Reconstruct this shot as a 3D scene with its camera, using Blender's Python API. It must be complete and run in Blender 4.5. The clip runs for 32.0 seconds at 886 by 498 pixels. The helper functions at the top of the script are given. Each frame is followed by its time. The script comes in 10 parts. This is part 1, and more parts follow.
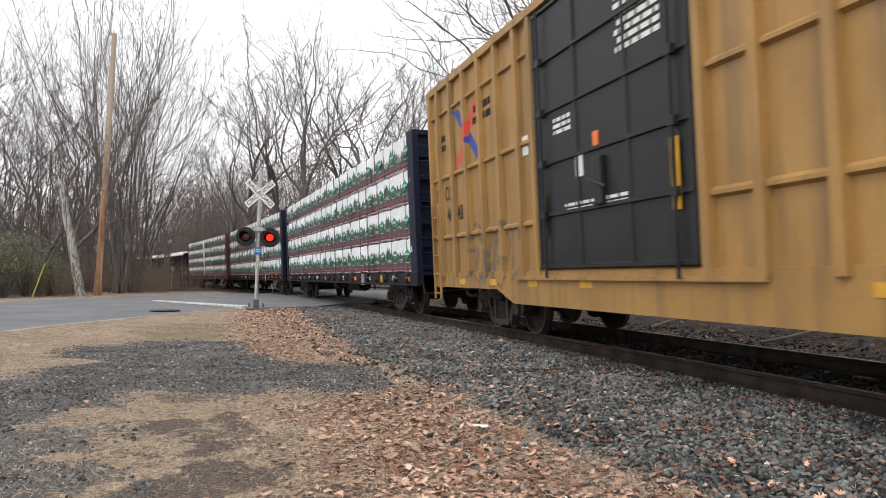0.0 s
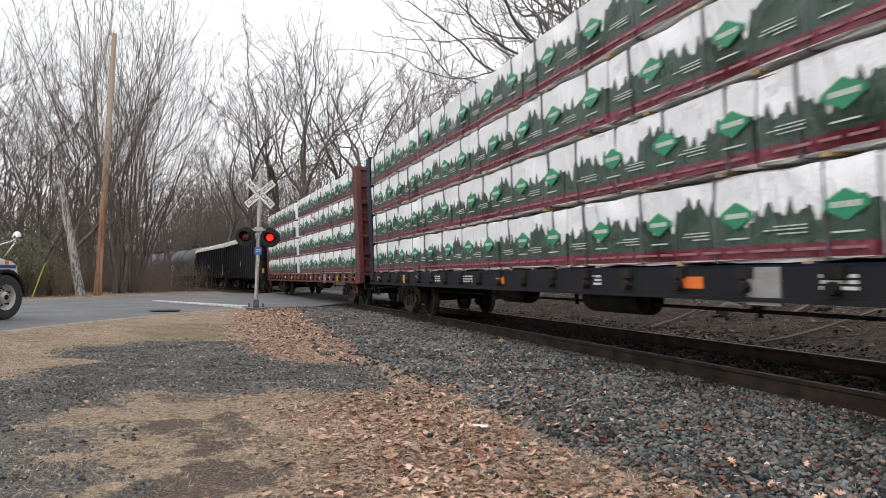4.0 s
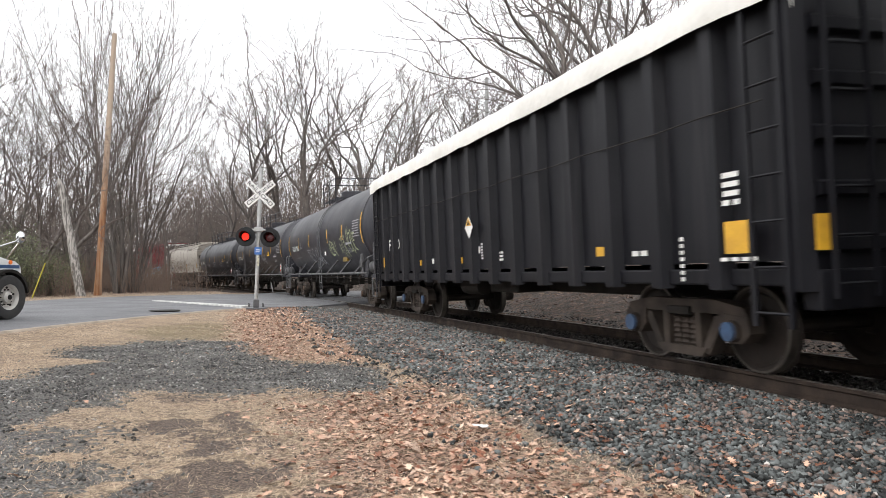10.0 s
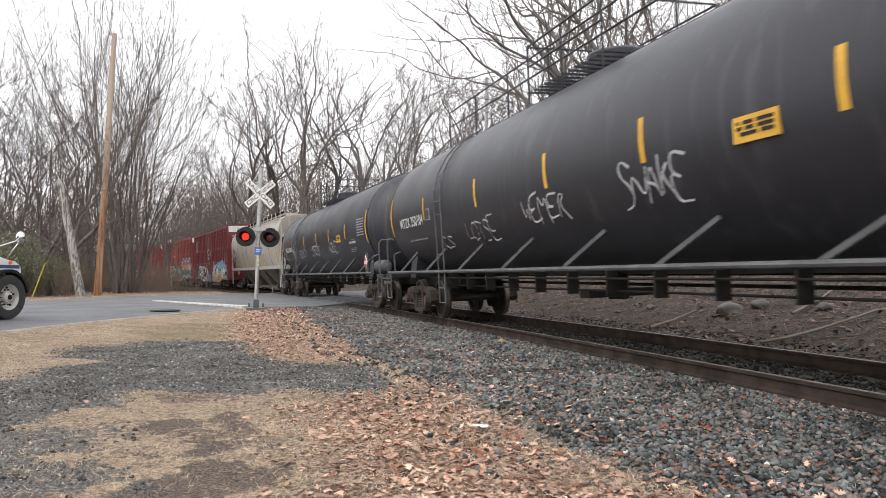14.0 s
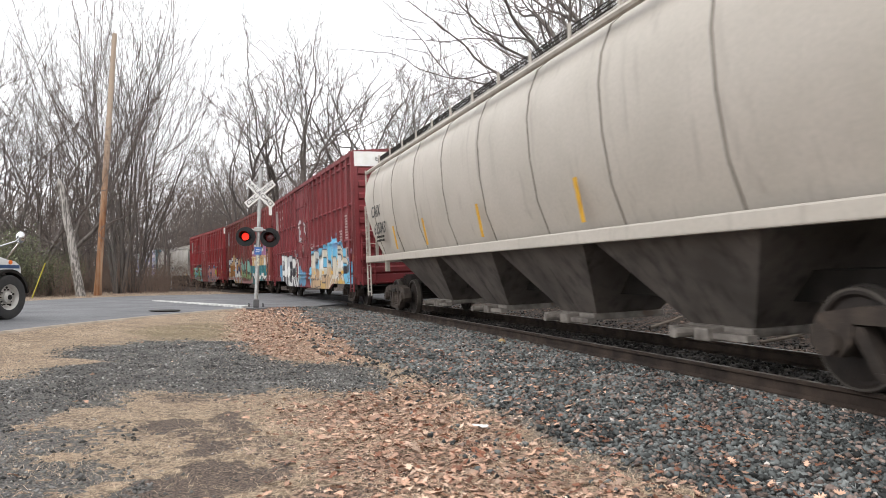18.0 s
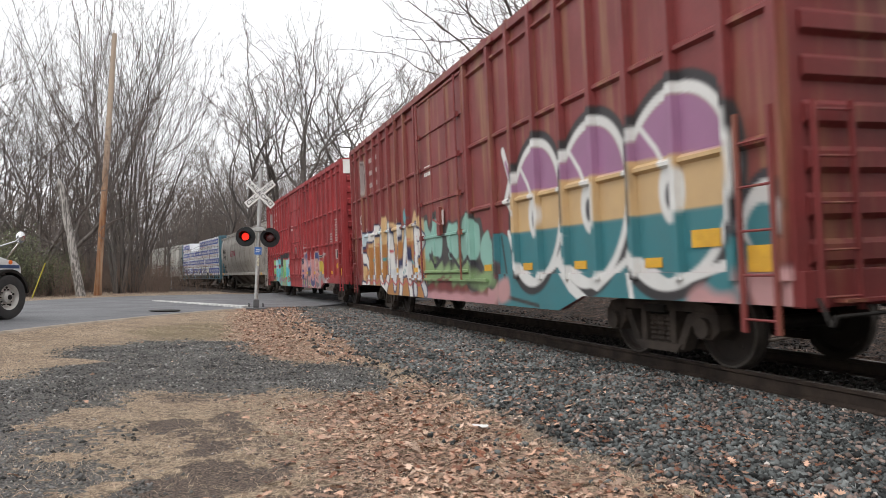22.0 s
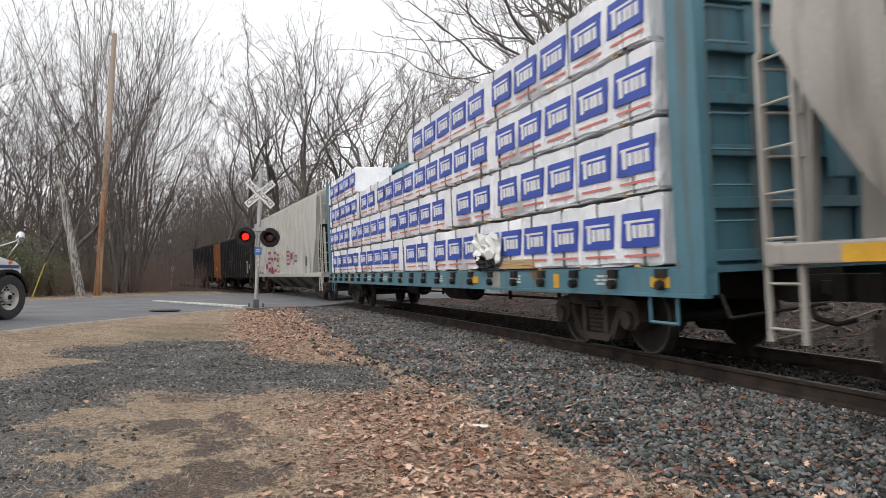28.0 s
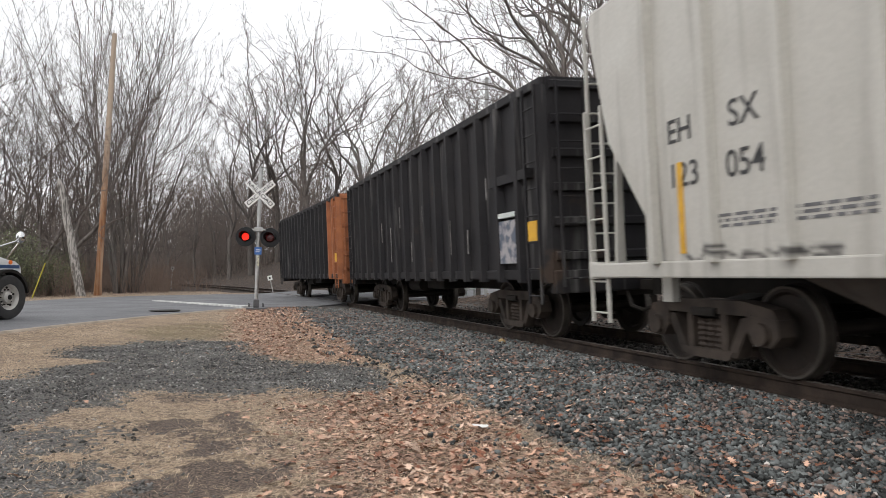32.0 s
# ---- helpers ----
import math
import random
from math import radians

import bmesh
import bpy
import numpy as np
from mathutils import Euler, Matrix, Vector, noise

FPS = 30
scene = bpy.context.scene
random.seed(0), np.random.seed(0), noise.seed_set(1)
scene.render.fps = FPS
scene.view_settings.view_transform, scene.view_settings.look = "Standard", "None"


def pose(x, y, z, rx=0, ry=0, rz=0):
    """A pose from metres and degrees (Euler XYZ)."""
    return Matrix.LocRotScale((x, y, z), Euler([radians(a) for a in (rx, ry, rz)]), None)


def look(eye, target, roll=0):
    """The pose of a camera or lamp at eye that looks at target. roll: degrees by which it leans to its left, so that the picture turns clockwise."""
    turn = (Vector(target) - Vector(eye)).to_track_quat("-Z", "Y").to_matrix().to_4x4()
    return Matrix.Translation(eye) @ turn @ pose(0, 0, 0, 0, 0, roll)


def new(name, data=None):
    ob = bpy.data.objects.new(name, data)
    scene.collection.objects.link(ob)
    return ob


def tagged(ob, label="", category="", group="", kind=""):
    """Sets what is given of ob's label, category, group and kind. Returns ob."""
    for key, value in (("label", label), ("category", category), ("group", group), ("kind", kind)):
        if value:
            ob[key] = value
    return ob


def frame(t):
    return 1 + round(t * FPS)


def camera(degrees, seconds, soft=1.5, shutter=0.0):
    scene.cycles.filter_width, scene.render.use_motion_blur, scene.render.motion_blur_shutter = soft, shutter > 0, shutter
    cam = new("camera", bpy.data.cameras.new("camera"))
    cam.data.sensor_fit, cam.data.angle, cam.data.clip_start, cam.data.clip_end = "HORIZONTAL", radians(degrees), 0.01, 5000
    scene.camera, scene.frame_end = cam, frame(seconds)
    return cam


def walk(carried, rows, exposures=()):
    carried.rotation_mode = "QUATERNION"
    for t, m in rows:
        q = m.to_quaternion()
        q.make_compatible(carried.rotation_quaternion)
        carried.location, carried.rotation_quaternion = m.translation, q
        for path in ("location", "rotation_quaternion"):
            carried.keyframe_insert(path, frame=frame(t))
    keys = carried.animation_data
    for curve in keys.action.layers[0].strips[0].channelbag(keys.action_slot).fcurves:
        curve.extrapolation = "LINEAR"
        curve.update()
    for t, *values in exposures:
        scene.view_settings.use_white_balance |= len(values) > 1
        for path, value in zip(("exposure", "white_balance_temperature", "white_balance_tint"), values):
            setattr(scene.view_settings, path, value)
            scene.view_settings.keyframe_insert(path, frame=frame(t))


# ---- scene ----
# the camera stands on a low tripod beside the line
cam = camera(62.52, 32.0, soft=0.7, shutter=0.2)
EYE = (0.0, 0.0, 0.973)
VIEW = pose(EYE[0], EYE[1], EYE[2], 90 + 2.157, 0.0, -16.45)
EXPOSURES = [(0.0, 0.2), (3.0, 0.0), (6.0, 0.0), (8.0, 0.12), (9.0, 0.42), (10.0, 0.5), (13.0, 0.45), (17.0, 0.38), (18.0, 0.42), (19.0, 0.28), (21.0, 0.15), (23.0, 0.08), (25.0, 0.15), (28.0, -0.05), (29.0, -0.2), (30.0, -0.18), (31.0, -0.1), (32.0, 0.02)]
walk(cam, [(0.0, VIEW), (32.0, VIEW)], EXPOSURES)

# overcast daylight
world = bpy.data.worlds.new("overcast_sky")
scene.world = world
world.use_nodes = True
wn, wl = world.node_tree.nodes, world.node_tree.links
wn.clear()
sky = wn.new("ShaderNodeTexSky")
sky.sky_type = "NISHITA"
sky.sun_disc = False
sky.sun_elevation = radians(48)
sky.sun_rotation = radians(215)
sky.air_density, sky.dust_density, sky.ozone_density = 1.0, 4.0, 1.0
pale = wn.new("ShaderNodeHueSaturation")
pale.inputs["Saturation"].default_value = 0.10
veil = wn.new("ShaderNodeMixRGB")
veil.inputs[0].default_value = 0.65
veil.inputs[2].default_value = (11.5, 11.6, 11.9, 1)
backg = wn.new("ShaderNodeBackground")
backg.inputs["Strength"].default_value = 0.142
wout = wn.new("ShaderNodeOutputWorld")
wl.new(sky.outputs[0], pale.inputs["Color"])
wl.new(pale.outputs[0], veil.inputs[1])
wl.new(veil.outputs[0], backg.inputs["Color"])
wl.new(backg.outputs[0], wout.inputs["Surface"])

sun_data = bpy.data.lights.new("sun", "SUN")
sun_data.energy, sun_data.angle, sun_data.color = 0.95, radians(40), (1.0, 0.97, 0.93)
sun = new("sun", sun_data)
sun.matrix_world = look((-20, -14, 30), (0, 0, 0))
scene.view_settings.exposure = 0.0


# ---- the line of the track, in metres along it from the point beside the camera ----
GAUGE_X, CURVE_1, CURVE_2, CANT = 6.162, 0.00221, 0.4e-5, 0.04375
LINE_S = np.arange(-80.0, 460.0, 0.5)


def heading(s):
    near = np.minimum(s, 130.0)
    return CURVE_1 * near + CURVE_2 * near * np.abs(near) + 0.0032 * np.maximum(s - 130.0, 0)


LINE_H = heading(LINE_S)
LINE_X = np.concatenate([[0], np.cumsum(-np.sin((LINE_H[1:] + LINE_H[:-1]) / 2) * 0.5)])
LINE_Y = np.concatenate([[0], np.cumsum(np.cos((LINE_H[1:] + LINE_H[:-1]) / 2) * 0.5)])
LINE_X += GAUGE_X - LINE_X[160]
LINE_Y -= LINE_Y[160]


def track(s):
    """Place and heading of the centre line."""
    return np.interp(s, LINE_S, LINE_X), np.interp(s, LINE_S, LINE_Y), np.interp(s, LINE_S, LINE_H)


def beside(s, w, z=0.0):
    """The point w metres to the right of the line and z above its rails."""
    x, y, a = track(s)
    lw, lz = w * np.cos(CANT) - z * np.sin(CANT), z * np.cos(CANT) + w * np.sin(CANT)
    return x + lw * np.cos(a), y + lw * np.sin(a), lz


def off_track(x, y):
    """Distance along the line and to its right of a point of the ground (arrays)."""
    s = np.clip(np.asarray(y, float), -75, 440)
    for _ in range(4):
        tx, ty, a = track(s)
        s = np.clip(s + (x - tx) * -np.sin(a) + (y - ty) * np.cos(a), -78, 455)
    tx, ty, a = track(s)
    return s, (x - tx) * np.cos(a) + (y - ty) * np.sin(a)


SPEED_T, SPEED_V = [0, 8, 16, 24, 32], [10.069, 9.699, 9.487, 9.970, 10.405]
GO_T = np.linspace(0, 32, 641)
GO_S = np.interp(GO_T, SPEED_T, SPEED_V)
GO_S = np.concatenate([[0], np.cumsum((GO_S[1:] + GO_S[:-1]) / 2 * 0.05)])


def travelled(t):
    return np.interp(t, GO_T, GO_S)


# ---- meshes ----
class Shape:
    """A mesh in the making."""

    def __init__(self):
        self.v, self.f = [], []

    def add(self, verts, faces):
        n = len(self.v)
        self.v.extend(tuple(p) for p in verts)
        self.f.extend(tuple(i + n for i in q) for q in faces)
        return self

    def box(self, x0, y0, z0, x1, y1, z1, bev=0.0):
        if bev <= 0:
            v = [(x, y, z) for z in (z0, z1) for y in (y0, y1) for x in (x0, x1)]
            return self.add(v, [(0, 2, 3, 1), (4, 5, 7, 6), (0, 1, 5, 4), (2, 6, 7, 3), (0, 4, 6, 2), (1, 3, 7, 5)])
        bm = bmesh.new()
        bmesh.ops.create_cube(bm, size=1, matrix=Matrix.LocRotScale(((x0 + x1) / 2, (y0 + y1) / 2, (z0 + z1) / 2), None, (x1 - x0, y1 - y0, z1 - z0)))
        bmesh.ops.bevel(bm, geom=bm.edges[:], offset=bev, segments=2, affect="EDGES", profile=0.6)
        return self.take(bm)

    def take(self, bm):
        bm.verts.index_update()
        self.add([p.co[:] for p in bm.verts], [[p.index for p in q.verts] for q in bm.faces])
        bm.free()
        return self

    def prism(self, poly, axis, a, b):
        """A polygon, counter-clockwise or not, pushed from a to b along an axis."""
        n = len(poly)
        put = {"x": lambda p, t: (t, p[0], p[1]), "y": lambda p, t: (p[0], t, p[1]), "z": lambda p, t: (p[0], p[1], t)}[axis]
        v = [put(p, a) for p in poly] + [put(p, b) for p in poly]
        f = [tuple(range(n)), tuple(range(2 * n - 1, n - 1, -1))]
        f += [(i, i + n, (i + 1) % n + n, (i + 1) % n) for i in range(n)]
        return self.add(v, f)

    def bar(self, poly, axis, stops):
        """A polygon pushed along an axis with a ring at every stop."""
        n, m = len(poly), len(stops)
        put = {"x": lambda p, t: (t, p[0], p[1]), "y": lambda p, t: (p[0], t, p[1]), "z": lambda p, t: (p[0], p[1], t)}[axis]
        v = [put(p, t) for t in stops for p in poly]
        f = [tuple(range(n)), tuple(range(m * n - 1, (m - 1) * n - 1, -1))]
        f += [(k * n + i, (k + 1) * n + i, (k + 1) * n + (i + 1) % n, k * n + (i + 1) % n) for k in range(m - 1) for i in range(n)]
        return self.add(v, f)

    def sheet(self, x, ys, zs):
        """A diced upright sheet across the x axis."""
        k = len(zs)
        v = [(x, y, z) for y in ys for z in zs]
        return self.add(v, [(i * k + j, i * k + j + 1, (i + 1) * k + j + 1, (i + 1) * k + j) for i in range(len(ys) - 1) for j in range(k - 1)])

    def cyl(self, p, q, r, n=10, r2=None, cap=True):
        p, q = Vector(p), Vector(q)
        r2 = r if r2 is None else r2
        turn = (q - p).to_track_quat("Z", "Y")
        ring = [turn @ Vector((math.cos(2 * math.pi * i / n), math.sin(2 * math.pi * i / n), 0)) for i in range(n)]
        v = [p + d * r for d in ring] + [q + d * r2 for d in ring]
        f = [(i, (i + 1) % n, (i + 1) % n + n, i + n) for i in range(n)]
        if cap:
            f += [tuple(range(n - 1, -1, -1)), tuple(range(n, 2 * n))]
        return self.add(v, f)

    def tube(self, pts, r, n=6):
        for p, q in zip(pts[:-1], pts[1:]):
            self.cyl(p, q, r, n)
        return self

    def beam(self, p, q, w, h):
        """A straight bar of a rectangular section."""
        p, q = Vector(p), Vector(q)
        turn = (q - p).to_track_quat("Z", "Y")
        ring = [turn @ Vector((a * w / 2, b * h / 2, 0)) for a, b in ((-1, -1), (1, -1), (1, 1), (-1, 1))]
        v = [p + d for d in ring] + [q + d for d in ring]
        return self.add(v, [(3, 2, 1, 0), (4, 5, 6, 7), (0, 1, 5, 4), (1, 2, 6, 5), (2, 3, 7, 6), (3, 0, 4, 7)])

    def spin(self, profile, n, centre, axis="z"):
        """Turns (radius, along) pairs about an axis."""
        put = {"x": lambda r, a, t: (t, r * math.cos(a), r * math.sin(a)), "y": lambda r, a, t: (r * math.cos(a), t, r * math.sin(a)),
               "z": lambda r, a, t: (r * math.cos(a), r * math.sin(a), t)}[axis]
        v = [Vector(centre) + Vector(put(r, 2 * math.pi * i / n, t)) for r, t in profile for i in range(n)]
        f = [(k * n + i, k * n + (i + 1) % n, (k + 1) * n + (i + 1) % n, (k + 1) * n + i) for k in range(len(profile) - 1) for i in range(n)]
        return self.add(v, f)

    def mesh(self, name, material, smooth=None):
        me = bpy.data.meshes.new(name)
        me.from_pydata([tuple(p) for p in self.v], [], self.f)
        bm = bmesh.new()
        bm.from_mesh(me)
        bmesh.ops.recalc_face_normals(bm, faces=bm.faces)
        bm.to_mesh(me)
        bm.free()
        me.materials.append(material)
        if smooth is not None:
            me.shade_smooth()
            me.set_sharp_from_angle(angle=radians(smooth))
        return me


def part(name, shape, material, parent, label="", at=None, smooth=None, kind=""):
    """One mesh under a thing or a part; shape may be a finished mesh that repeats share."""
    me = shape if isinstance(shape, bpy.types.Mesh) else shape.mesh(name, material, smooth)
    ob = new(name, me)
    ob.parent = parent
    if at is not None:
        ob.matrix_basis = at
    return tagged(ob, label, kind=kind)


def thing(name, label, category, group="", kind="", m=None):
    ob = new(name)
    ob.empty_display_size = 0.2
    if m is not None:
        ob.matrix_world = m
    return tagged(ob, label, category, group, kind)


def single(name, shape, material, label, category, group="", kind="", m=None, smooth=None):
    ob = new(name, shape if isinstance(shape, bpy.types.Mesh) else shape.mesh(name, material, smooth))
    if m is not None:
        ob.matrix_world = m
    return tagged(ob, label, category, group, kind)


def big_mesh(name, verts, faces, material, smooth=False):
    """A mesh straight from arrays."""
    me = bpy.data.meshes.new(name)
    verts, faces = np.asarray(verts, np.float32), np.asarray(faces, np.int32)
    k = faces.shape[1]
    me.vertices.add(len(verts))
    me.vertices.foreach_set("co", verts.ravel())
    me.loops.add(faces.size)
    me.loops.foreach_set("vertex_index", faces.ravel())
    me.polygons.add(len(faces))
    me.polygons.foreach_set("loop_start", np.arange(0, faces.size, k, dtype=np.int32))
    me.polygons.foreach_set("loop_total", np.full(len(faces), k, np.int32))
    me.update(calc_edges=True)
    me.validate()
    me.materials.append(material)
    if smooth:
        me.shade_smooth()
    return me


# ---- lettering, all of it made at once ----
LETTERS = {}


def letters(words):
    made = []
    for text in words:
        cu = bpy.data.curves.new("letters", "FONT")
        cu.body, cu.size, cu.extrude, cu.align_x, cu.align_y = text, 1.0, 0.002, "CENTER", "CENTER"
        cu.offset = 0.010 if text in ("RAILROAD", "CROSSING") else 0.006
        made.append((text, new("letters", cu)))
    graph = bpy.context.evaluated_depsgraph_get()
    for text, ob in made:
        LETTERS[text] = bpy.data.meshes.new_from_object(ob.evaluated_get(graph))
    for text, ob in made:
        cu = ob.data
        bpy.data.objects.remove(ob)
        bpy.data.curves.remove(cu)


letters(["RAILROAD", "CROSSING", "Excess Height Car", "CP", "TGOX 1903", "MTZX 350104", "MTZX 350136", "CAIX", "635043",
         "MWCX", "481185", "EH", "SX", "123", "054", "220", "203", "118", "616", "ITF", "80", "SMW", "FB", "OX", "50", "46", "48"])


def lettering(text, height, material, parent, m, name="lettering", squeeze=1.0):
    me = LETTERS[text].copy()
    me.transform(Matrix.Diagonal((height * 1.38 * squeeze, height * 1.38, 1, 1)))
    me.materials.clear()
    me.materials.append(material)
    ob = new(name, me)
    ob.parent = parent
    ob.matrix_basis = m
    return ob


# lettering on the side of a car that faces the camera
NEAR = Matrix(((0, 0, -1, 0), (-1, 0, 0, 0), (0, 1, 0, 0), (0, 0, 0, 1)))


def near_side(x, y, z):
    return Matrix.Translation((x, y, z)) @ NEAR


# ---- materials ----
def material(name, base, second=None, scale=3.0, rough=0.7, metal=0.0, bump=0.15, fine=40.0, streak=None, streaks=0.4, spots=None, spotted=0.3, spot_scale=1.2, vary=0.0, island=0.0, stretch=(1, 1, 1), low=0.35, high=0.68, spec=0.5):
    """A surface with broad and fine variation, and if wanted vertical streaks and patches of another colour."""
    m = bpy.data.materials.new(name)
    m.use_nodes = True
    n, l = m.node_tree.nodes, m.node_tree.links
    bsdf = n["Principled BSDF"]
    co = n.new("ShaderNodeTexCoord")

    def noise_at(s, detail, stretched=None):
        t = n.new("ShaderNodeTexNoise")
        t.inputs["Scale"].default_value, t.inputs["Detail"].default_value = s, detail
        if stretched is None:
            l.new(co.outputs["Object"], t.inputs["Vector"])
        else:
            mp = n.new("ShaderNodeMapping")
            mp.inputs["Scale"].default_value = stretched
            l.new(co.outputs["Object"], mp.inputs["Vector"])
            l.new(mp.outputs[0], t.inputs["Vector"])
        return t

    def ramp(src, a, b):
        r = n.new("ShaderNodeMapRange")
        r.inputs["From Min"].default_value, r.inputs["From Max"].default_value = a, b
        l.new(src, r.inputs["Value"])
        return r.outputs[0]

    def mix(fac, a, b):
        x = n.new("ShaderNodeMixRGB")
        for sock, val in ((0, fac), (1, a), (2, b)):
            if hasattr(val, "links"):
                l.new(val, x.inputs[sock])
            else:
                x.inputs[sock].default_value = val
        return x.outputs[0]

    def rgba(c):
        return (*c, 1.0)

    second = second or tuple(c * 0.75 for c in base)
    big = noise_at(scale, 3, stretch if stretch != (1, 1, 1) else None)
    small = noise_at(fine, 2, stretch if stretch != (1, 1, 1) else None)
    col = mix(ramp(big.outputs[0], low, high), rgba(base), rgba(second))
    col = mix(ramp(small.outputs[0], 0.3, 0.75), col, mix(0.25, col, rgba(tuple(c * 0.55 for c in base))))
    if streak is not None:
        st = noise_at(1.0, 4, (5.0, 5.0, 0.35))
        f = ramp(st.outputs[0], 0.62 - streaks * 0.3, 0.80)
        col = mix(f, col, rgba(streak))
    if spots is not None:
        sp = noise_at(spot_scale, 5)
        f = ramp(sp.outputs[0], 0.78 - spotted * 0.5, 0.82 - spotted * 0.4)
        col = mix(f, col, rgba(spots))
    if vary or island:
        hs = n.new("ShaderNodeHueSaturation")
        if vary:
            src = n.new("ShaderNodeObjectInfo").outputs["Random"]
        else:
            src = n.new("ShaderNodeNewGeometry").outputs["Random Per Island"]
        amount = vary or island
        r = n.new("ShaderNodeMapRange")
        r.inputs["To Min"].default_value, r.inputs["To Max"].default_value = 1 - amount, 1 + amount
        l.new(src, r.inputs["Value"])
        l.new(r.outputs[0], hs.inputs["Value"])
        l.new(col, hs.inputs["Color"])
        col = hs.outputs[0]
    l.new(col, bsdf.inputs["Base Color"])
    rr = n.new("ShaderNodeMapRange")
    rr.inputs["To Min"].default_value, rr.inputs["To Max"].default_value = max(rough - 0.12, 0.05), min(rough + 0.12, 1.0)
    l.new(big.outputs[0], rr.inputs["Value"])
    l.new(rr.outputs[0], bsdf.inputs["Roughness"])
    bsdf.inputs["Metallic"].default_value = metal
    bsdf.inputs["Specular IOR Level"].default_value = spec
    if bump:
        b = n.new("ShaderNodeBump")
        b.inputs["Strength"].default_value, b.inputs["Distance"].default_value = bump, 0.02
        l.new(small.outputs[0], b.inputs["Height"])
        l.new(b.outputs[0], bsdf.inputs["Normal"])
    return m


def glow(name, colour, strength):
    m = bpy.data.materials.new(name)
    m.use_nodes = True
    b = m.node_tree.nodes["Principled BSDF"]
    b.inputs["Base Color"].default_value = (*colour, 1)
    b.inputs["Emission Color"].default_value = (*colour, 1)
    b.inputs["Emission Strength"].default_value = strength
    return m


BOGIE_STEEL = material("dusty_bogie_steel", (0.072, 0.056, 0.046), (0.028, 0.023, 0.020), 3.0, 0.8, 0.0, 0.3, 30, spots=(0.10, 0.075, 0.06), spotted=0.25, spec=0.25)
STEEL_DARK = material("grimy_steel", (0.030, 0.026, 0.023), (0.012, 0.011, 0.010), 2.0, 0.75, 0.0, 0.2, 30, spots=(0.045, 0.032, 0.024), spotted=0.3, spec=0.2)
WHEEL_STEEL = material("wheel_steel", (0.034, 0.025, 0.021), (0.018, 0.015, 0.013), 3.0, 0.6, 0.0, 0.1, spec=0.3)
TREAD_STEEL = material("polished_tread", (0.13, 0.115, 0.10), (0.08, 0.07, 0.062), 6.0, 0.45, 0.5, 0.05)
RAIL_RUST = material("rusty_rail", (0.060, 0.043, 0.034), (0.022, 0.017, 0.015), 4.0, 0.85, 0.0, 0.3, 60, spec=0.2)
RAIL_HEAD = material("rail_head", (0.16, 0.135, 0.115), (0.26, 0.24, 0.22), 8.0, 0.45, 0.6, 0.1)
ASPHALT = material("worn_asphalt", (0.150, 0.151, 0.158), (0.105, 0.107, 0.114), 0.6, 0.75, 0, 0.5, 120, spots=(0.07, 0.071, 0.076), spotted=0.3, spot_scale=0.5)
ROAD_WHITE = material("road_paint", (0.62, 0.61, 0.59), (0.30, 0.30, 0.29), 5.0, 0.8)
GREY_PAINT = material("galvanised_steel", (0.47, 0.47, 0.46), (0.36, 0.36, 0.35), 6.0, 0.5, 0.6, 0.05)
BLACK_PAINT = material("black_paint", (0.009, 0.009, 0.010), (0.017, 0.017, 0.018), 2.5, 0.5, 0, 0.05, spec=0.25)
WHITE_PAINT = material("white_paint", (0.80, 0.80, 0.78), (0.68, 0.67, 0.63), 3.0, 0.5)
YELLOW_MARK = material("yellow_reflector", (0.70, 0.39, 0.03), (0.54, 0.29, 0.03), 4.0, 0.5)
ORANGE_MARK = material("orange_reflector", (0.85, 0.20, 0.03), (0.7, 0.15, 0.02), 4.0, 0.5)


# ---- ground, road and track ----
ROAD_NEAR = [(-9.0, -4.0), (-6.8, 8.0), (-5.2, 12.6), (-4.09, 15.56), (-3.33, 17.54), (-2.26, 19.96), (-0.38, 23.62), (0.7, 24.9), (2.47, 26.2), (5.2, 29.0), (9.5, 33.0), (20.0, 42.0), (60, 74)]
ROAD_FAR = [(-19.0, 0.0), (-17.0, 8.0), (-14.5, 16.0), (-12.5, 22.0), (-8.8, 33.3), (-6.68, 38.6), (-4.66, 42.0), (0.0, 45.2), (3.5, 48.0), (7.0, 51.0), (11.0, 54.5), (20.0, 62.0), (58, 96)]


def step(a, b, x):
    t = np.clip((np.asarray(x, float) - a) / (b - a), 0, 1)
    return t * t * (3 - 2 * t)


def in_road(x, y):
    """How far a point lies inside the road, 0 to 1 with soft edges."""
    x, y = np.asarray(x, float), np.asarray(y, float)
    nx, ny = np.array(ROAD_NEAR).T
    fx, fy = np.array(ROAD_FAR).T
    left = y - np.interp(x, nx, ny)
    right = np.interp(x, fx, fy) - y
    return step(-0.6, 0.1, left) * step(-0.6, 0.1, right)


def ripple(x, y, k, seed):
    return np.sin(x * k + seed) * np.cos(y * k * 1.3 + seed * 2.1) * 0.5 + np.sin(x * k * 2.3 + y * k * 1.9 + seed * 3.7) * 0.3


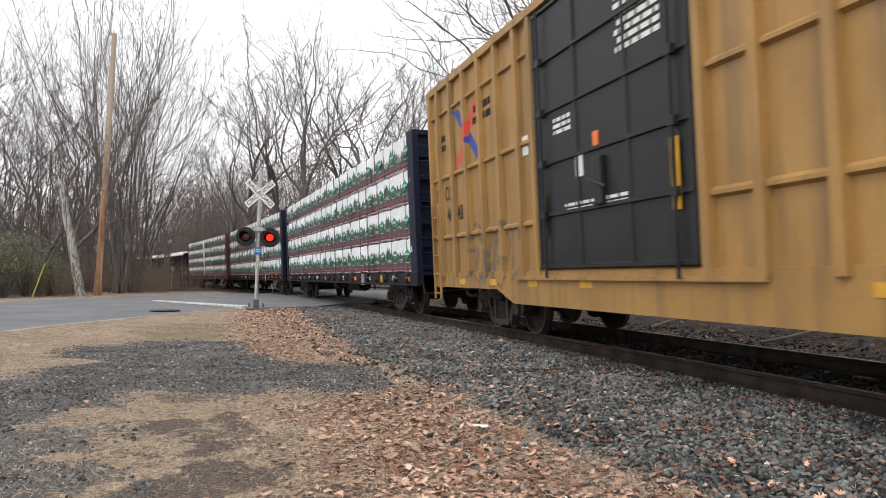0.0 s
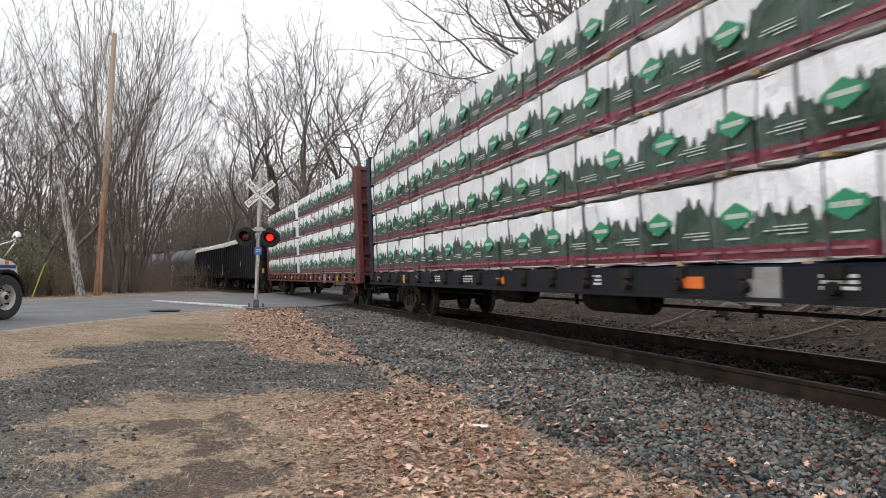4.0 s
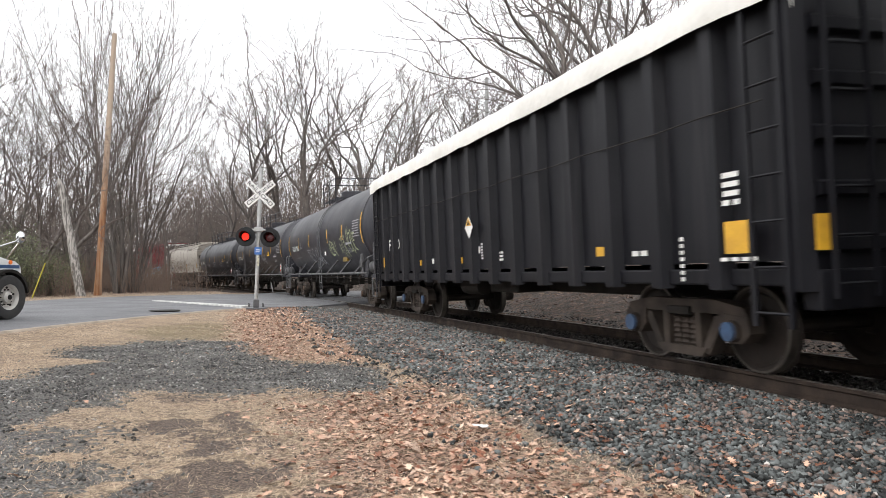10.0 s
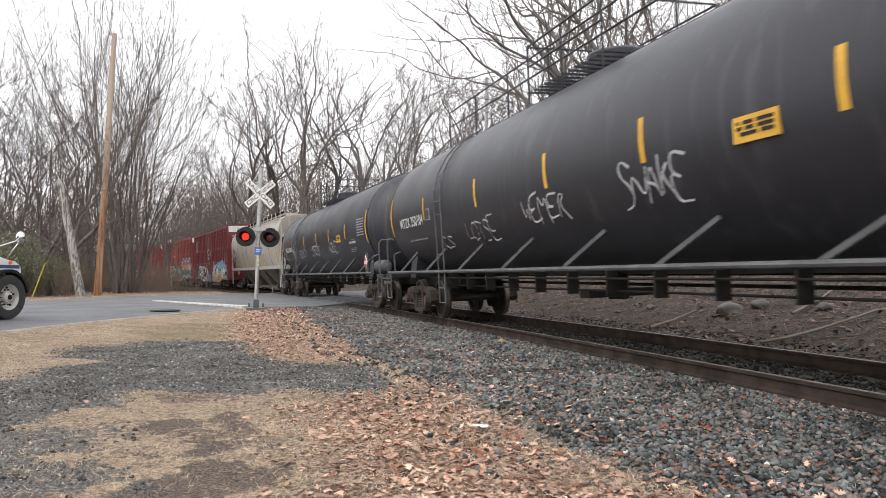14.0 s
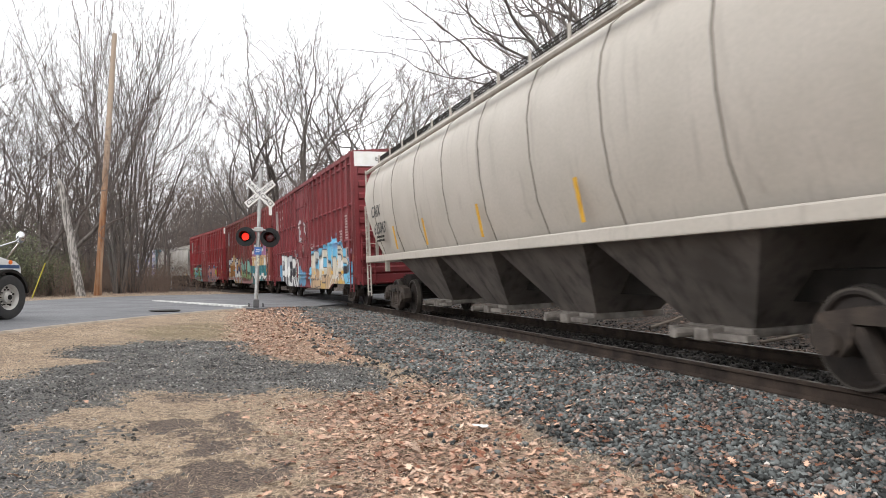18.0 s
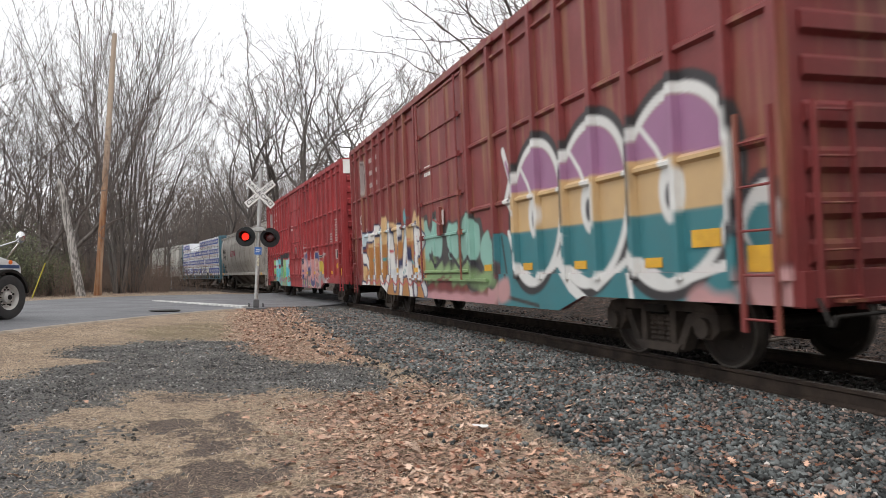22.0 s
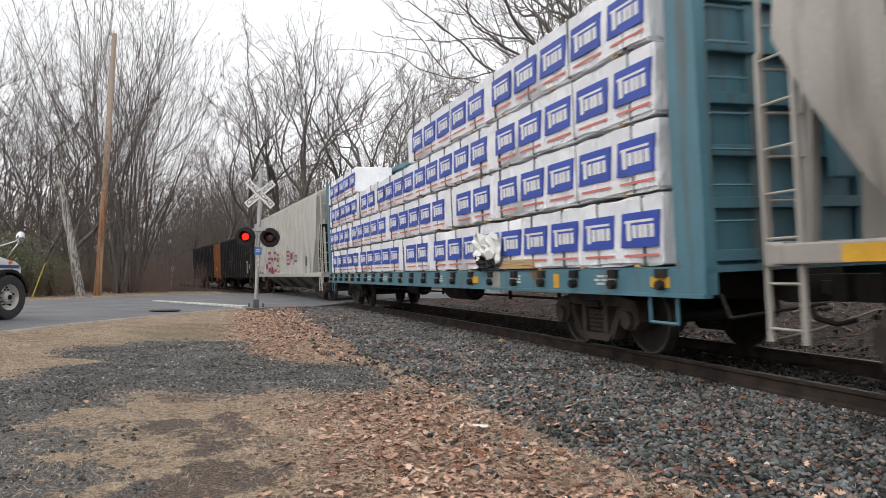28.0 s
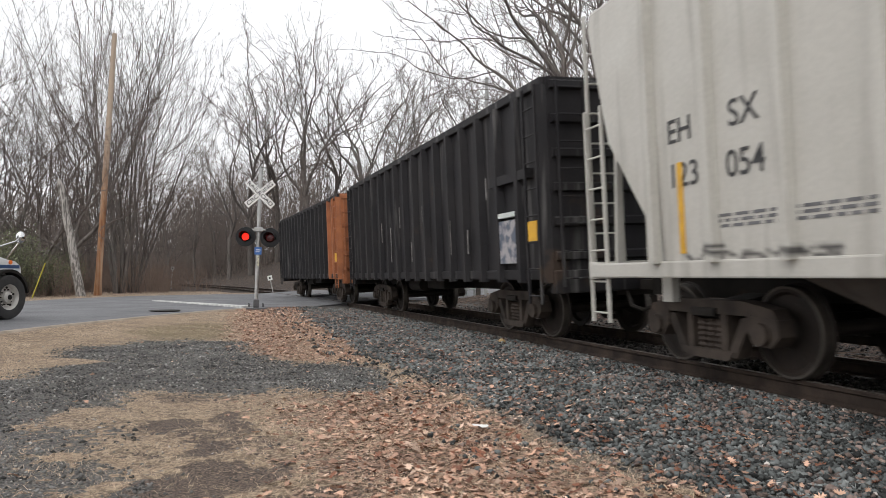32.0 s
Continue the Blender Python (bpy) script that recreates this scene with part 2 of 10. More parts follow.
def ground_z(x, y):
    x, y = np.asarray(x, float), np.asarray(y, float)
    s, w = off_track(x, y)
    z = -0.29 + 0.19 * step(8.0, 20.0, y) + 0.02 * ripple(x, y, 1.1, 0.3) + 0.012 * ripple(x, y, 4.0, 1.9)
    # ballast shoulder
    bed = -0.19 + w * CANT * 0.6
    z = np.where(w < 0, z + (bed - z) * step(-3.7, -1.6, w), z)
    bank = -0.22 + 0.30 * np.clip(w - 2.6, 0, 14) * (1 - 0.85 * step(24, 30, s) * (1 - step(58, 66, s)))
    bank += 0.08 * ripple(x, y, 0.9, 2.2) * step(2.5, 5, w) + 0.03 * ripple(x, y, 3.1, 4.2) * step(2.0, 4, w)
    z = np.where(w >= 0, bed + (bank - bed) * step(1.4, 3.0, w), z)
    verge = step(-3.2, -0.2, y - np.interp(x, *np.array(ROAD_NEAR).T)) * step(-9, -6, x) * (1 - step(3.2, 4.6, x)) * (y > 4)
    z = np.where(w < -3.0, z + (-0.085 - z) * verge, z)
    far = step(50, 90, np.hypot(x, y))
    hill = 1.2 * far * step(4, 30, w) + 0.4 * far * step(6, 40, -w) * ripple(x, y, 0.05, 1.0)
    hill = hill + 3.5 * step(120, 260, np.hypot(x, y)) * step(3.0, 16.0, np.abs(w)) * (1 + 0.3 * ripple(x, y, 0.04, 2.0))
    z = z + hill
    return z + (-0.13 - z) * np.maximum(in_road(x, y), 0) * (1 - 0.9 * step(60, 90, x))


# what covers the verge: outlines of the drifts on the ground
GRAVEL_DRIFT = [(-2.28, 10.1), (-2.4, 12.0), (-2.5, 13.5), (-1.0, 14.2), (0.3, 13.5), (0.4, 11.7), (0.9, 10.7), (1.5, 10.2), (1.95, 10.0), (1.8, 8.0), (1.15, 7.7), (0.7, 8.2), (-0.4, 8.5), (-1.1, 8.85), (-1.05, 7.9), (-1.3, 7.1), (-1.8, 6.9), (-2.6, 7.0), (-3.6, 10.4)]
CINDER_PATCH = [(-3.2, 8.5), (-1.75, 7.95), (-1.3, 7.25), (-0.78, 6.3), (-0.78, 6.0), (-0.75, 5.75), (-0.62, 5.2), (-0.5, 4.5), (-0.5, 3.4), (-3.2, 3.4)]
UPPER_LITTER = [(0.4, 24.7), (2.4, 27.5), (2.1, 17.7), (2.2, 14.6), (2.15, 11.6), (1.8, 10.5), (1.25, 10.8), (0.4, 11.5), (0.15, 14.2)]
LOWER_LITTER = [(1.1, 7.6), (2.2, 8.9), (2.65, 8.0), (2.65, 7.3), (2.6, 6.2), (2.55, 5.2), (2.6, 4.4), (2.66, 4.0), (2.75, 2.9), (0.36, 2.9), (0.40, 5.4), (0.35, 6.9), (0.3, 7.9)]
BALLAST_EDGE = [(2.5, 60.0), (2.5, 27.5), (2.1, 17.7), (2.15, 14.6), (2.1, 11.6), (2.25, 10.4), (2.4, 8.7), (2.6, 7.3), (2.6, 6.2), (2.55, 5.2), (2.6, 4.4), (2.66, 4.0), (2.75, 3.4), (3.2, -10.0)]
TAN_STRIPS = [(-2.75, 11.5, 1.25, 0.42), (-0.95, 7.2, 0.75, 0.32), (-0.9, 5.55, 0.42, 0.14), (-0.8, 4.7, 0.2, 0.12), (-0.3, 7.5, 0.6, 0.35)]
BARE_SPOTS = [(-0.55, 4.3, 0.7, 0.5), (0.0, 4.75, 0.45, 0.3), (-0.03, 5.2, 0.26, 0.32), (-0.45, 4.65, 0.38, 0.24), (0.07, 6.7, 0.18, 0.5), (0.64, 4.35, 0.2, 0.16), (-0.45, 6.5, 0.3, 0.3), (-0.2, 5.8, 0.2, 0.2), (0.35, 5.0, 0.15, 0.12)]


def inside(x, y, poly):
    """Signed distance to an outline, positive inside."""
    best, odd = np.full(np.shape(x), 1e9), np.zeros(np.shape(x), bool)
    for (ax, ay), (bx, by) in zip(poly, poly[1:] + poly[:1]):
        ex, ey = bx - ax, by - ay
        t = np.clip(((x - ax) * ex + (y - ay) * ey) / (ex * ex + ey * ey), 0, 1)
        best = np.minimum(best, np.hypot(x - ax - t * ex, y - ay - t * ey))
        hit = ((ay > y) != (by > y)) & (x < ax + (y - ay) * ex / (ey if ey else 1e-9))
        odd ^= hit
    return np.where(odd, best, -best)


def cover(x, y):
    """Shares of gravel, leaf litter, bare dirt and greener grass, 0 to 1."""
    wx = x + 0.16 * ripple(x, y, 2.6, 0.9) + 0.07 * ripple(x, y, 7.0, 2.9)
    wy = y + 0.30 * ripple(x, y, 2.1, 1.7) + 0.12 * ripple(x, y, 6.3, 0.2)
    gravel = np.maximum(step(-0.45, 0.40, inside(wx, wy, GRAVEL_DRIFT)), 0.75 * step(-0.4, 0.4, inside(wx, wy, CINDER_PATCH)))
    for cx, cy, rx, ry in TAN_STRIPS:
        gravel = gravel * step(0.7, 1.15, np.hypot((wx - cx) / rx, (wy - cy) / ry))
    by, bx = np.array(BALLAST_EDGE[::-1])[:, 1], np.array(BALLAST_EDGE[::-1])[:, 0]
    stone = step(-0.22, 0.22, wx - np.interp(wy, by, bx))
    upper = step(-0.8, 0.6, inside(wx, wy, UPPER_LITTER))
    low = inside(wx, wy, LOWER_LITTER)
    lower = step(-0.5, 1.0, low)
    litter = np.maximum(upper, lower) * (1 - stone)
    bare = np.zeros(np.shape(x))
    for cx, cy, rx, ry in BARE_SPOTS:
        bare = np.maximum(bare, 1 - step(0.6, 1.2, np.hypot((wx - cx) / rx, (wy - cy) / ry)))
    bare = np.maximum(bare, 0.55 * step(0.0, 0.4, ripple(x, y, 2.3, 5.1)) * (y < 8.5))
    for cx, cy, rx, ry in TAN_STRIPS:
        bare = bare * step(0.7, 1.15, np.hypot((wx - cx) / rx, (wy - cy) / ry))
    olive = (1 - step(0.4, 1.3, np.hypot((wx + 0.7) / 1.3, (wy - 16.0) / 2.2)))
    return gravel, litter, bare, olive, stone


def ground_mesh():
    # rings of cells: fine near the camera, coarse towards the horizon
    def axis(lo, hi, fine_lo, fine_hi, d):
        mid = np.arange(fine_lo, fine_hi, d)
        right = [fine_hi]
        g = d
        while right[-1] < hi:
            g *= 1.16
            right.append(right[-1] + g)
        left = [fine_lo]
        g = d
        while left[-1] > lo:
            g *= 1.16
            left.append(left[-1] - g)
        return np.array(left[:0:-1] + list(mid) + right)

    xs, ys = axis(-2200, 2200, -5, 12, 0.11), axis(-2200, 2600, 1, 28, 0.11)
    gx, gy = np.meshgrid(xs, ys)
    gz = ground_z(gx, gy)
    v = np.stack([gx.ravel(), gy.ravel(), gz.ravel()], 1)
    i = np.arange(len(ys) - 1)[:, None] * len(xs) + np.arange(len(xs) - 1)[None]
    f = np.stack([i, i + 1, i + 1 + len(xs), i + len(xs)], -1).reshape(-1, 4)
    return v, f


def ground_material():
    """Bare dirt, dry grass, cinder gravel and leaf litter, each where it lies."""
    m = bpy.data.materials.new("verge_ground")
    m.use_nodes = True
    n, l = m.node_tree.nodes, m.node_tree.links
    bsdf = n["Principled BSDF"]
    co = n.new("ShaderNodeTexCoord")
    sep = n.new("ShaderNodeSeparateXYZ")
    warp = n.new("ShaderNodeTexNoise")
    warp.inputs["Scale"].default_value, warp.inputs["Detail"].default_value = 0.9, 5
    l.new(co.outputs["Object"], warp.inputs["Vector"])
    add = n.new("ShaderNodeVectorMath")
    add.operation = "MULTIPLY_ADD"
    add.inputs[1].default_value, add.inputs[2].default_value = (1.8, 1.8, 0), (-0.9, -0.9, 0)
    l.new(warp.outputs["Color"], add.inputs[0])
    both = n.new("ShaderNodeVectorMath")
    l.new(add.outputs[0], both.inputs[0])
    l.new(co.outputs["Object"], both.inputs[1])
    l.new(both.outputs[0], sep.inputs[0])

    def noise_at(s, d):
        t = n.new("ShaderNodeTexNoise")
        t.inputs["Scale"].default_value, t.inputs["Detail"].default_value = s, d
        l.new(co.outputs["Object"], t.inputs["Vector"])
        return t.outputs[0]

    def calc(op, a, b=None, c=None):
        x = n.new("ShaderNodeMath")
        x.operation = op
        for k, val in enumerate((a, b, c)):
            if val is None:
                continue
            if hasattr(val, "links"):
                l.new(val, x.inputs[k])
            else:
                x.inputs[k].default_value = val
        return x.outputs[0]

    def between(v, a, b):
        r = n.new("ShaderNodeMapRange")
        r.interpolation_type = "SMOOTHSTEP"
        r.inputs["From Min"].default_value, r.inputs["From Max"].default_value = a, b
        l.new(v, r.inputs["Value"])
        return r.outputs[0]

    def mix(fac, a, b):
        x = n.new("ShaderNodeMixRGB")
        for sock, val in ((0, fac), (1, a), (2, b)):
            if hasattr(val, "links"):
                l.new(val, x.inputs[sock])
            else:
                x.inputs[sock].default_value = val
        return x.outputs[0]

    x, y = sep.outputs[0], sep.outputs[1]

    fine, mid = noise_at(70, 6), noise_at(5, 6)
    laid = n.new("ShaderNodeVertexColor")
    laid.layer_name = "cover"
    parts = n.new("ShaderNodeSeparateColor")
    l.new(laid.outputs[0], parts.inputs[0])
    breakup = noise_at(9, 10)

    def share(k, soft=0.10):
        v = calc("ADD", parts.outputs[k] if k < 3 else laid.outputs["Alpha"], calc("MULTIPLY", calc("SUBTRACT", breakup, 0.5), 2.2))
        return between(v, 0.5 - soft, 0.5 + soft)

    straw = n.new("ShaderNodeMapping")
    straw.inputs["Scale"].default_value = (1.0, 0.35, 1.0)
    l.new(co.outputs["Object"], straw.inputs["Vector"])
    thatch = n.new("ShaderNodeTexNoise")
    thatch.inputs["Scale"].default_value, thatch.inputs["Detail"].default_value, thatch.inputs["Distortion"].default_value = 95, 8, 2.0
    l.new(straw.outputs[0], thatch.inputs["Vector"])
    grass = mix(between(thatch.outputs[0], 0.40, 0.57), (0.50, 0.355, 0.24, 1), (0.085, 0.06, 0.043, 1))
    green = mix(between(thatch.outputs[0], 0.36, 0.60), (0.36, 0.275, 0.165, 1), (0.075, 0.06, 0.037, 1))
    dirt = mix(between(fine, 0.40, 0.60), (0.19, 0.138, 0.105, 1), (0.045, 0.033, 0.027, 1))
    cinder = mix(between(noise_at(60, 4), 0.38, 0.64), (0.17, 0.160, 0.150, 1), (0.04, 0.037, 0.034, 1))
    litter = mix(between(noise_at(26, 5), 0.38, 0.62), (0.46, 0.30, 0.215, 1), (0.09, 0.057, 0.04, 1))
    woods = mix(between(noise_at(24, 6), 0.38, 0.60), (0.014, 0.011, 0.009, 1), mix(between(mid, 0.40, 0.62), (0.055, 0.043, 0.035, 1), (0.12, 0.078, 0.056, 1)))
    col = mix(calc("MULTIPLY", between(mid, 0.46, 0.55), 0.8), grass, dirt)
    speck = between(noise_at(38, 8), 0.47, 0.56)
    col = mix(calc("MULTIPLY", speck, 0.4), col, dirt)
    tuft = between(noise_at(11, 8), 0.36, 0.62)
    col = mix(calc("MULTIPLY", tuft, 0.5), col, (0.30, 0.225, 0.15, 1))
    col = mix(calc("MULTIPLY", between(noise_at(30, 3), 0.50, 0.62), 0.55), col, (0.60, 0.46, 0.32, 1))
    col = mix(share(3), col, green)
    col = mix(share(2), col, dirt)
    col = mix(share(1), col, litter)
    col = mix(share(0), col, cinder)
    col = mix(between(x, 2.1, 2.7), col, cinder)
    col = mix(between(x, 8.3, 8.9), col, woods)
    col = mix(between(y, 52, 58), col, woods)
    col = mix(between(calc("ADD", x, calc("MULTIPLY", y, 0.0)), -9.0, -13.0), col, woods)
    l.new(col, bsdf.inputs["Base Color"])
    bsdf.inputs["Roughness"].default_value = 0.95
    b = n.new("ShaderNodeBump")
    b.inputs["Strength"].default_value, b.inputs["Distance"].default_value = 1.0, 0.04
    l.new(calc("ADD", fine, mid), b.inputs["Height"])
    l.new(b.outputs[0], bsdf.inputs["Normal"])
    return m


GROUND_MAT = ground_material()
gv, gf = ground_mesh()
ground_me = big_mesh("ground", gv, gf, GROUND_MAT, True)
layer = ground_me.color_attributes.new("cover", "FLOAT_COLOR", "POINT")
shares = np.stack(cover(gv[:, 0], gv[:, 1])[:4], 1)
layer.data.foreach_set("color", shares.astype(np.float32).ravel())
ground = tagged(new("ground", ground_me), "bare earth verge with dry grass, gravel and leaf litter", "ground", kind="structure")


def road_mesh():
    sh = Shape()
    rows = []
    n = 60
    k = np.linspace(0, len(ROAD_NEAR) - 1, n)
    a, b = np.array(ROAD_NEAR), np.array(ROAD_FAR)
    idx = np.arange(len(a))
    for t in k:
        p = np.array([np.interp(t, idx, a[:, 0]), np.interp(t, idx, a[:, 1])])
        q = np.array([np.interp(t, idx, b[:, 0]), np.interp(t, idx, b[:, 1])])
        row = []
        for u in np.linspace(0, 1, 9):
            c = p + (q - p) * u
            s, w = off_track(c[0], c[1])
            level = -0.062 + 0.05 * (1 - (2 * u - 1) ** 2)
            flush = -0.012 + float(w) * CANT * (1 if abs(w) < 2.5 else 2.5 / abs(w))
            level = level + (flush - level) * float(1 - step(1.6, 5.0, abs(w)))
            row.append((c[0], c[1], level))
        rows.append([(row[0][0], row[0][1], row[0][2] - 0.12)] + row + [(row[-1][0], row[-1][1], row[-1][2] - 0.12)])
    m = len(rows[0])
    verts = [p for r in rows for p in r]
    faces = [(i * m + j, i * m + j + 1, (i + 1) * m + j + 1, (i + 1) * m + j) for i in range(n - 1) for j in range(m - 1)]
    return sh.add(verts, faces)


road = single("road", road_mesh(), ASPHALT, "worn grey asphalt road crossing the railway track", "road", kind="structure", smooth=30)


sl = Shape()
p0, p1 = Vector((-2.75, 31.6, 0)), Vector((0.62, 24.9, 0))
side = (p1 - p0).cross(Vector((0, 0, 1))).normalized() * 0.16
sl.add([(p.x + q.x, p.y + q.y, z) for z in (-0.06, 0.012) for p, q in ((p0, -side), (p0, side), (p1, side), (p1, -side))], [(0, 1, 2, 3), (4, 5, 6, 7), (0, 1, 5, 4), (1, 2, 6, 5), (2, 3, 7, 6), (3, 0, 4, 7)])
single("stop_line", sl, ROAD_WHITE, "worn white stop line painted on the asphalt road", "road marking", kind="structure")


def rail(w, name):
    """A rail of flat-bottom section along the line."""
    prof = [(-0.07, -0.172), (0.07, -0.172), (0.07, -0.16), (0.012, -0.14), (0.010, -0.05), (0.035, -0.035), (0.036, -0.006), (0.028, 0.0), (-0.028, 0.0), (-0.036, -0.006), (-0.035, -0.035), (-0.010, -0.05), (-0.012, -0.14), (-0.07, -0.16)]
    ss = np.concatenate([np.arange(-40, 60, 1.5), np.arange(60, 260, 4.0)])
    n = len(prof)
    verts = [beside(s, w + p[0], p[1]) for s in ss for p in prof]
    faces = [(i * n + j, i * n + (j + 1) % n, (i + 1) * n + (j + 1) % n, (i + 1) * n + j) for i in range(len(ss) - 1) for j in range(n)]
    faces += [tuple(range(n)), tuple(range(len(verts) - 1, len(verts) - n - 1, -1))]
    ob = thing(name, "rusty steel rail with a worn bright head on the track bed", "rail", "rails of the track", "structure")
    part("rail_body", Shape().add(verts, faces), RAIL_RUST, ob, smooth=25)
    top = [(w - 0.027, 0.001), (w + 0.027, 0.001), (w + 0.027, 0.004), (w - 0.027, 0.004)]
    verts = [beside(s, p[0], p[1]) for s in ss for p in top]
    faces = [(i * 4 + j, i * 4 + (j + 1) % 4, (i + 1) * 4 + (j + 1) % 4, (i + 1) * 4 + j) for i in range(len(ss) - 1) for j in range(4)]
    part("running_surface", Shape().add(verts, faces), RAIL_HEAD, ob, "worn bright running surface")
    return ob


rail(-0.755, "rail")
rail(0.755, "rail")
TIE_WOOD = material("old_tie_wood", (0.075, 0.06, 0.05), (0.04, 0.034, 0.03), 4.0, 0.9, 0, 0.4, 60, vary=0.3)
tie_mesh = Shape().box(-1.3, -0.11, -0.36, 1.3, 0.11, -0.178, 0.012).mesh("sleeper", TIE_WOOD)
for k, s in enumerate(np.arange(-8, 110, 0.55)):
    if 25.5 < s < 47:
        continue
    x, y, a = track(s)
    ob = new("sleeper", tie_mesh)
    ob.matrix_world = Matrix.Translation((x, y, 0)) @ Matrix.Rotation(a + random.uniform(-0.01, 0.01), 4, "Z") @ Matrix.Rotation(-CANT, 4, "Y")
    tagged(ob, "weathered dark timber sleeper half sunk in ballast", "sleeper", "sleepers of the track")


# ---- trees ----
def spot(px, depth):
    """A place on the ground by its bearing (in 1568ths of the view's width) and depth from the camera."""
    r = (px - 784) / 1291.5 * depth
    a = radians(16.45)
    return r * math.cos(a) + depth * math.sin(a), -r * math.sin(a) + depth * math.cos(a)


BARK = material("grey_bark", (0.16, 0.14, 0.128), (0.09, 0.078, 0.07), 2.5, 0.95, 0, 0.6, 30, stretch=(3, 3, 0.6), vary=0.25)
TWIG = material("bare_twigs", (0.15, 0.122, 0.108), (0.10, 0.082, 0.073), 1.0, 0.95, 0, 0.0, vary=0.25)
BRUSH = material("brown_brush", (0.22, 0.155, 0.12), (0.14, 0.10, 0.08), 0.8, 0.95, 0, 0.0)
FAR_WOOD = material("far_bare_wood", (0.20, 0.163, 0.143), (0.13, 0.106, 0.093), 0.2, 0.95, 0, 0.0)


class Limbs:
    """Tapered limbs, gathered and then built all together."""

    def __init__(self):
        self.store = {}

    def limb(self, pts, radii, sides):
        self.store.setdefault((len(pts), sides), []).append((pts, radii))

    def mesh(self, name, mat):
        allv, allf, base = [], [], 0
        for (k, sides), items in self.store.items():
            pts = np.array([[tuple(q) for q in i[0]] for i in items])
            rad = np.array([tuple(i[1]) for i in items])
            n = len(pts)
            d = np.concatenate([pts[:, 1:] - pts[:, :-1], pts[:, -1:] - pts[:, -2:-1]], 1)
            d[:, 1:-1] += pts[:, 1:-1] - pts[:, :-2]
            d /= np.linalg.norm(d, axis=-1, keepdims=True) + 1e-9
            u = np.cross(d, np.array([0.31, 0.87, 0.38]))
            u /= np.linalg.norm(u, axis=-1, keepdims=True) + 1e-9
            w = np.cross(d, u)
            a = np.arange(sides) * 2 * np.pi / sides
            ring = pts[:, :, None] + rad[:, :, None, None] * (np.cos(a)[None, None, :, None] * u[:, :, None] + np.sin(a)[None, None, :, None] * w[:, :, None])
            allv.append(ring.reshape(-1, 3))
            i = np.arange(k - 1)[:, None] * sides
            j = np.arange(sides)[None]
            q = np.stack([i + j, i + (j + 1) % sides, i + sides + (j + 1) % sides, i + sides + j], -1).reshape(-1, 4)
            allf.append((q[None] + (np.arange(n) * k * sides)[:, None, None]).reshape(-1, 4) + base)
            base += n * k * sides
        return big_mesh(name, np.concatenate(allv), np.concatenate(allf), mat, True)


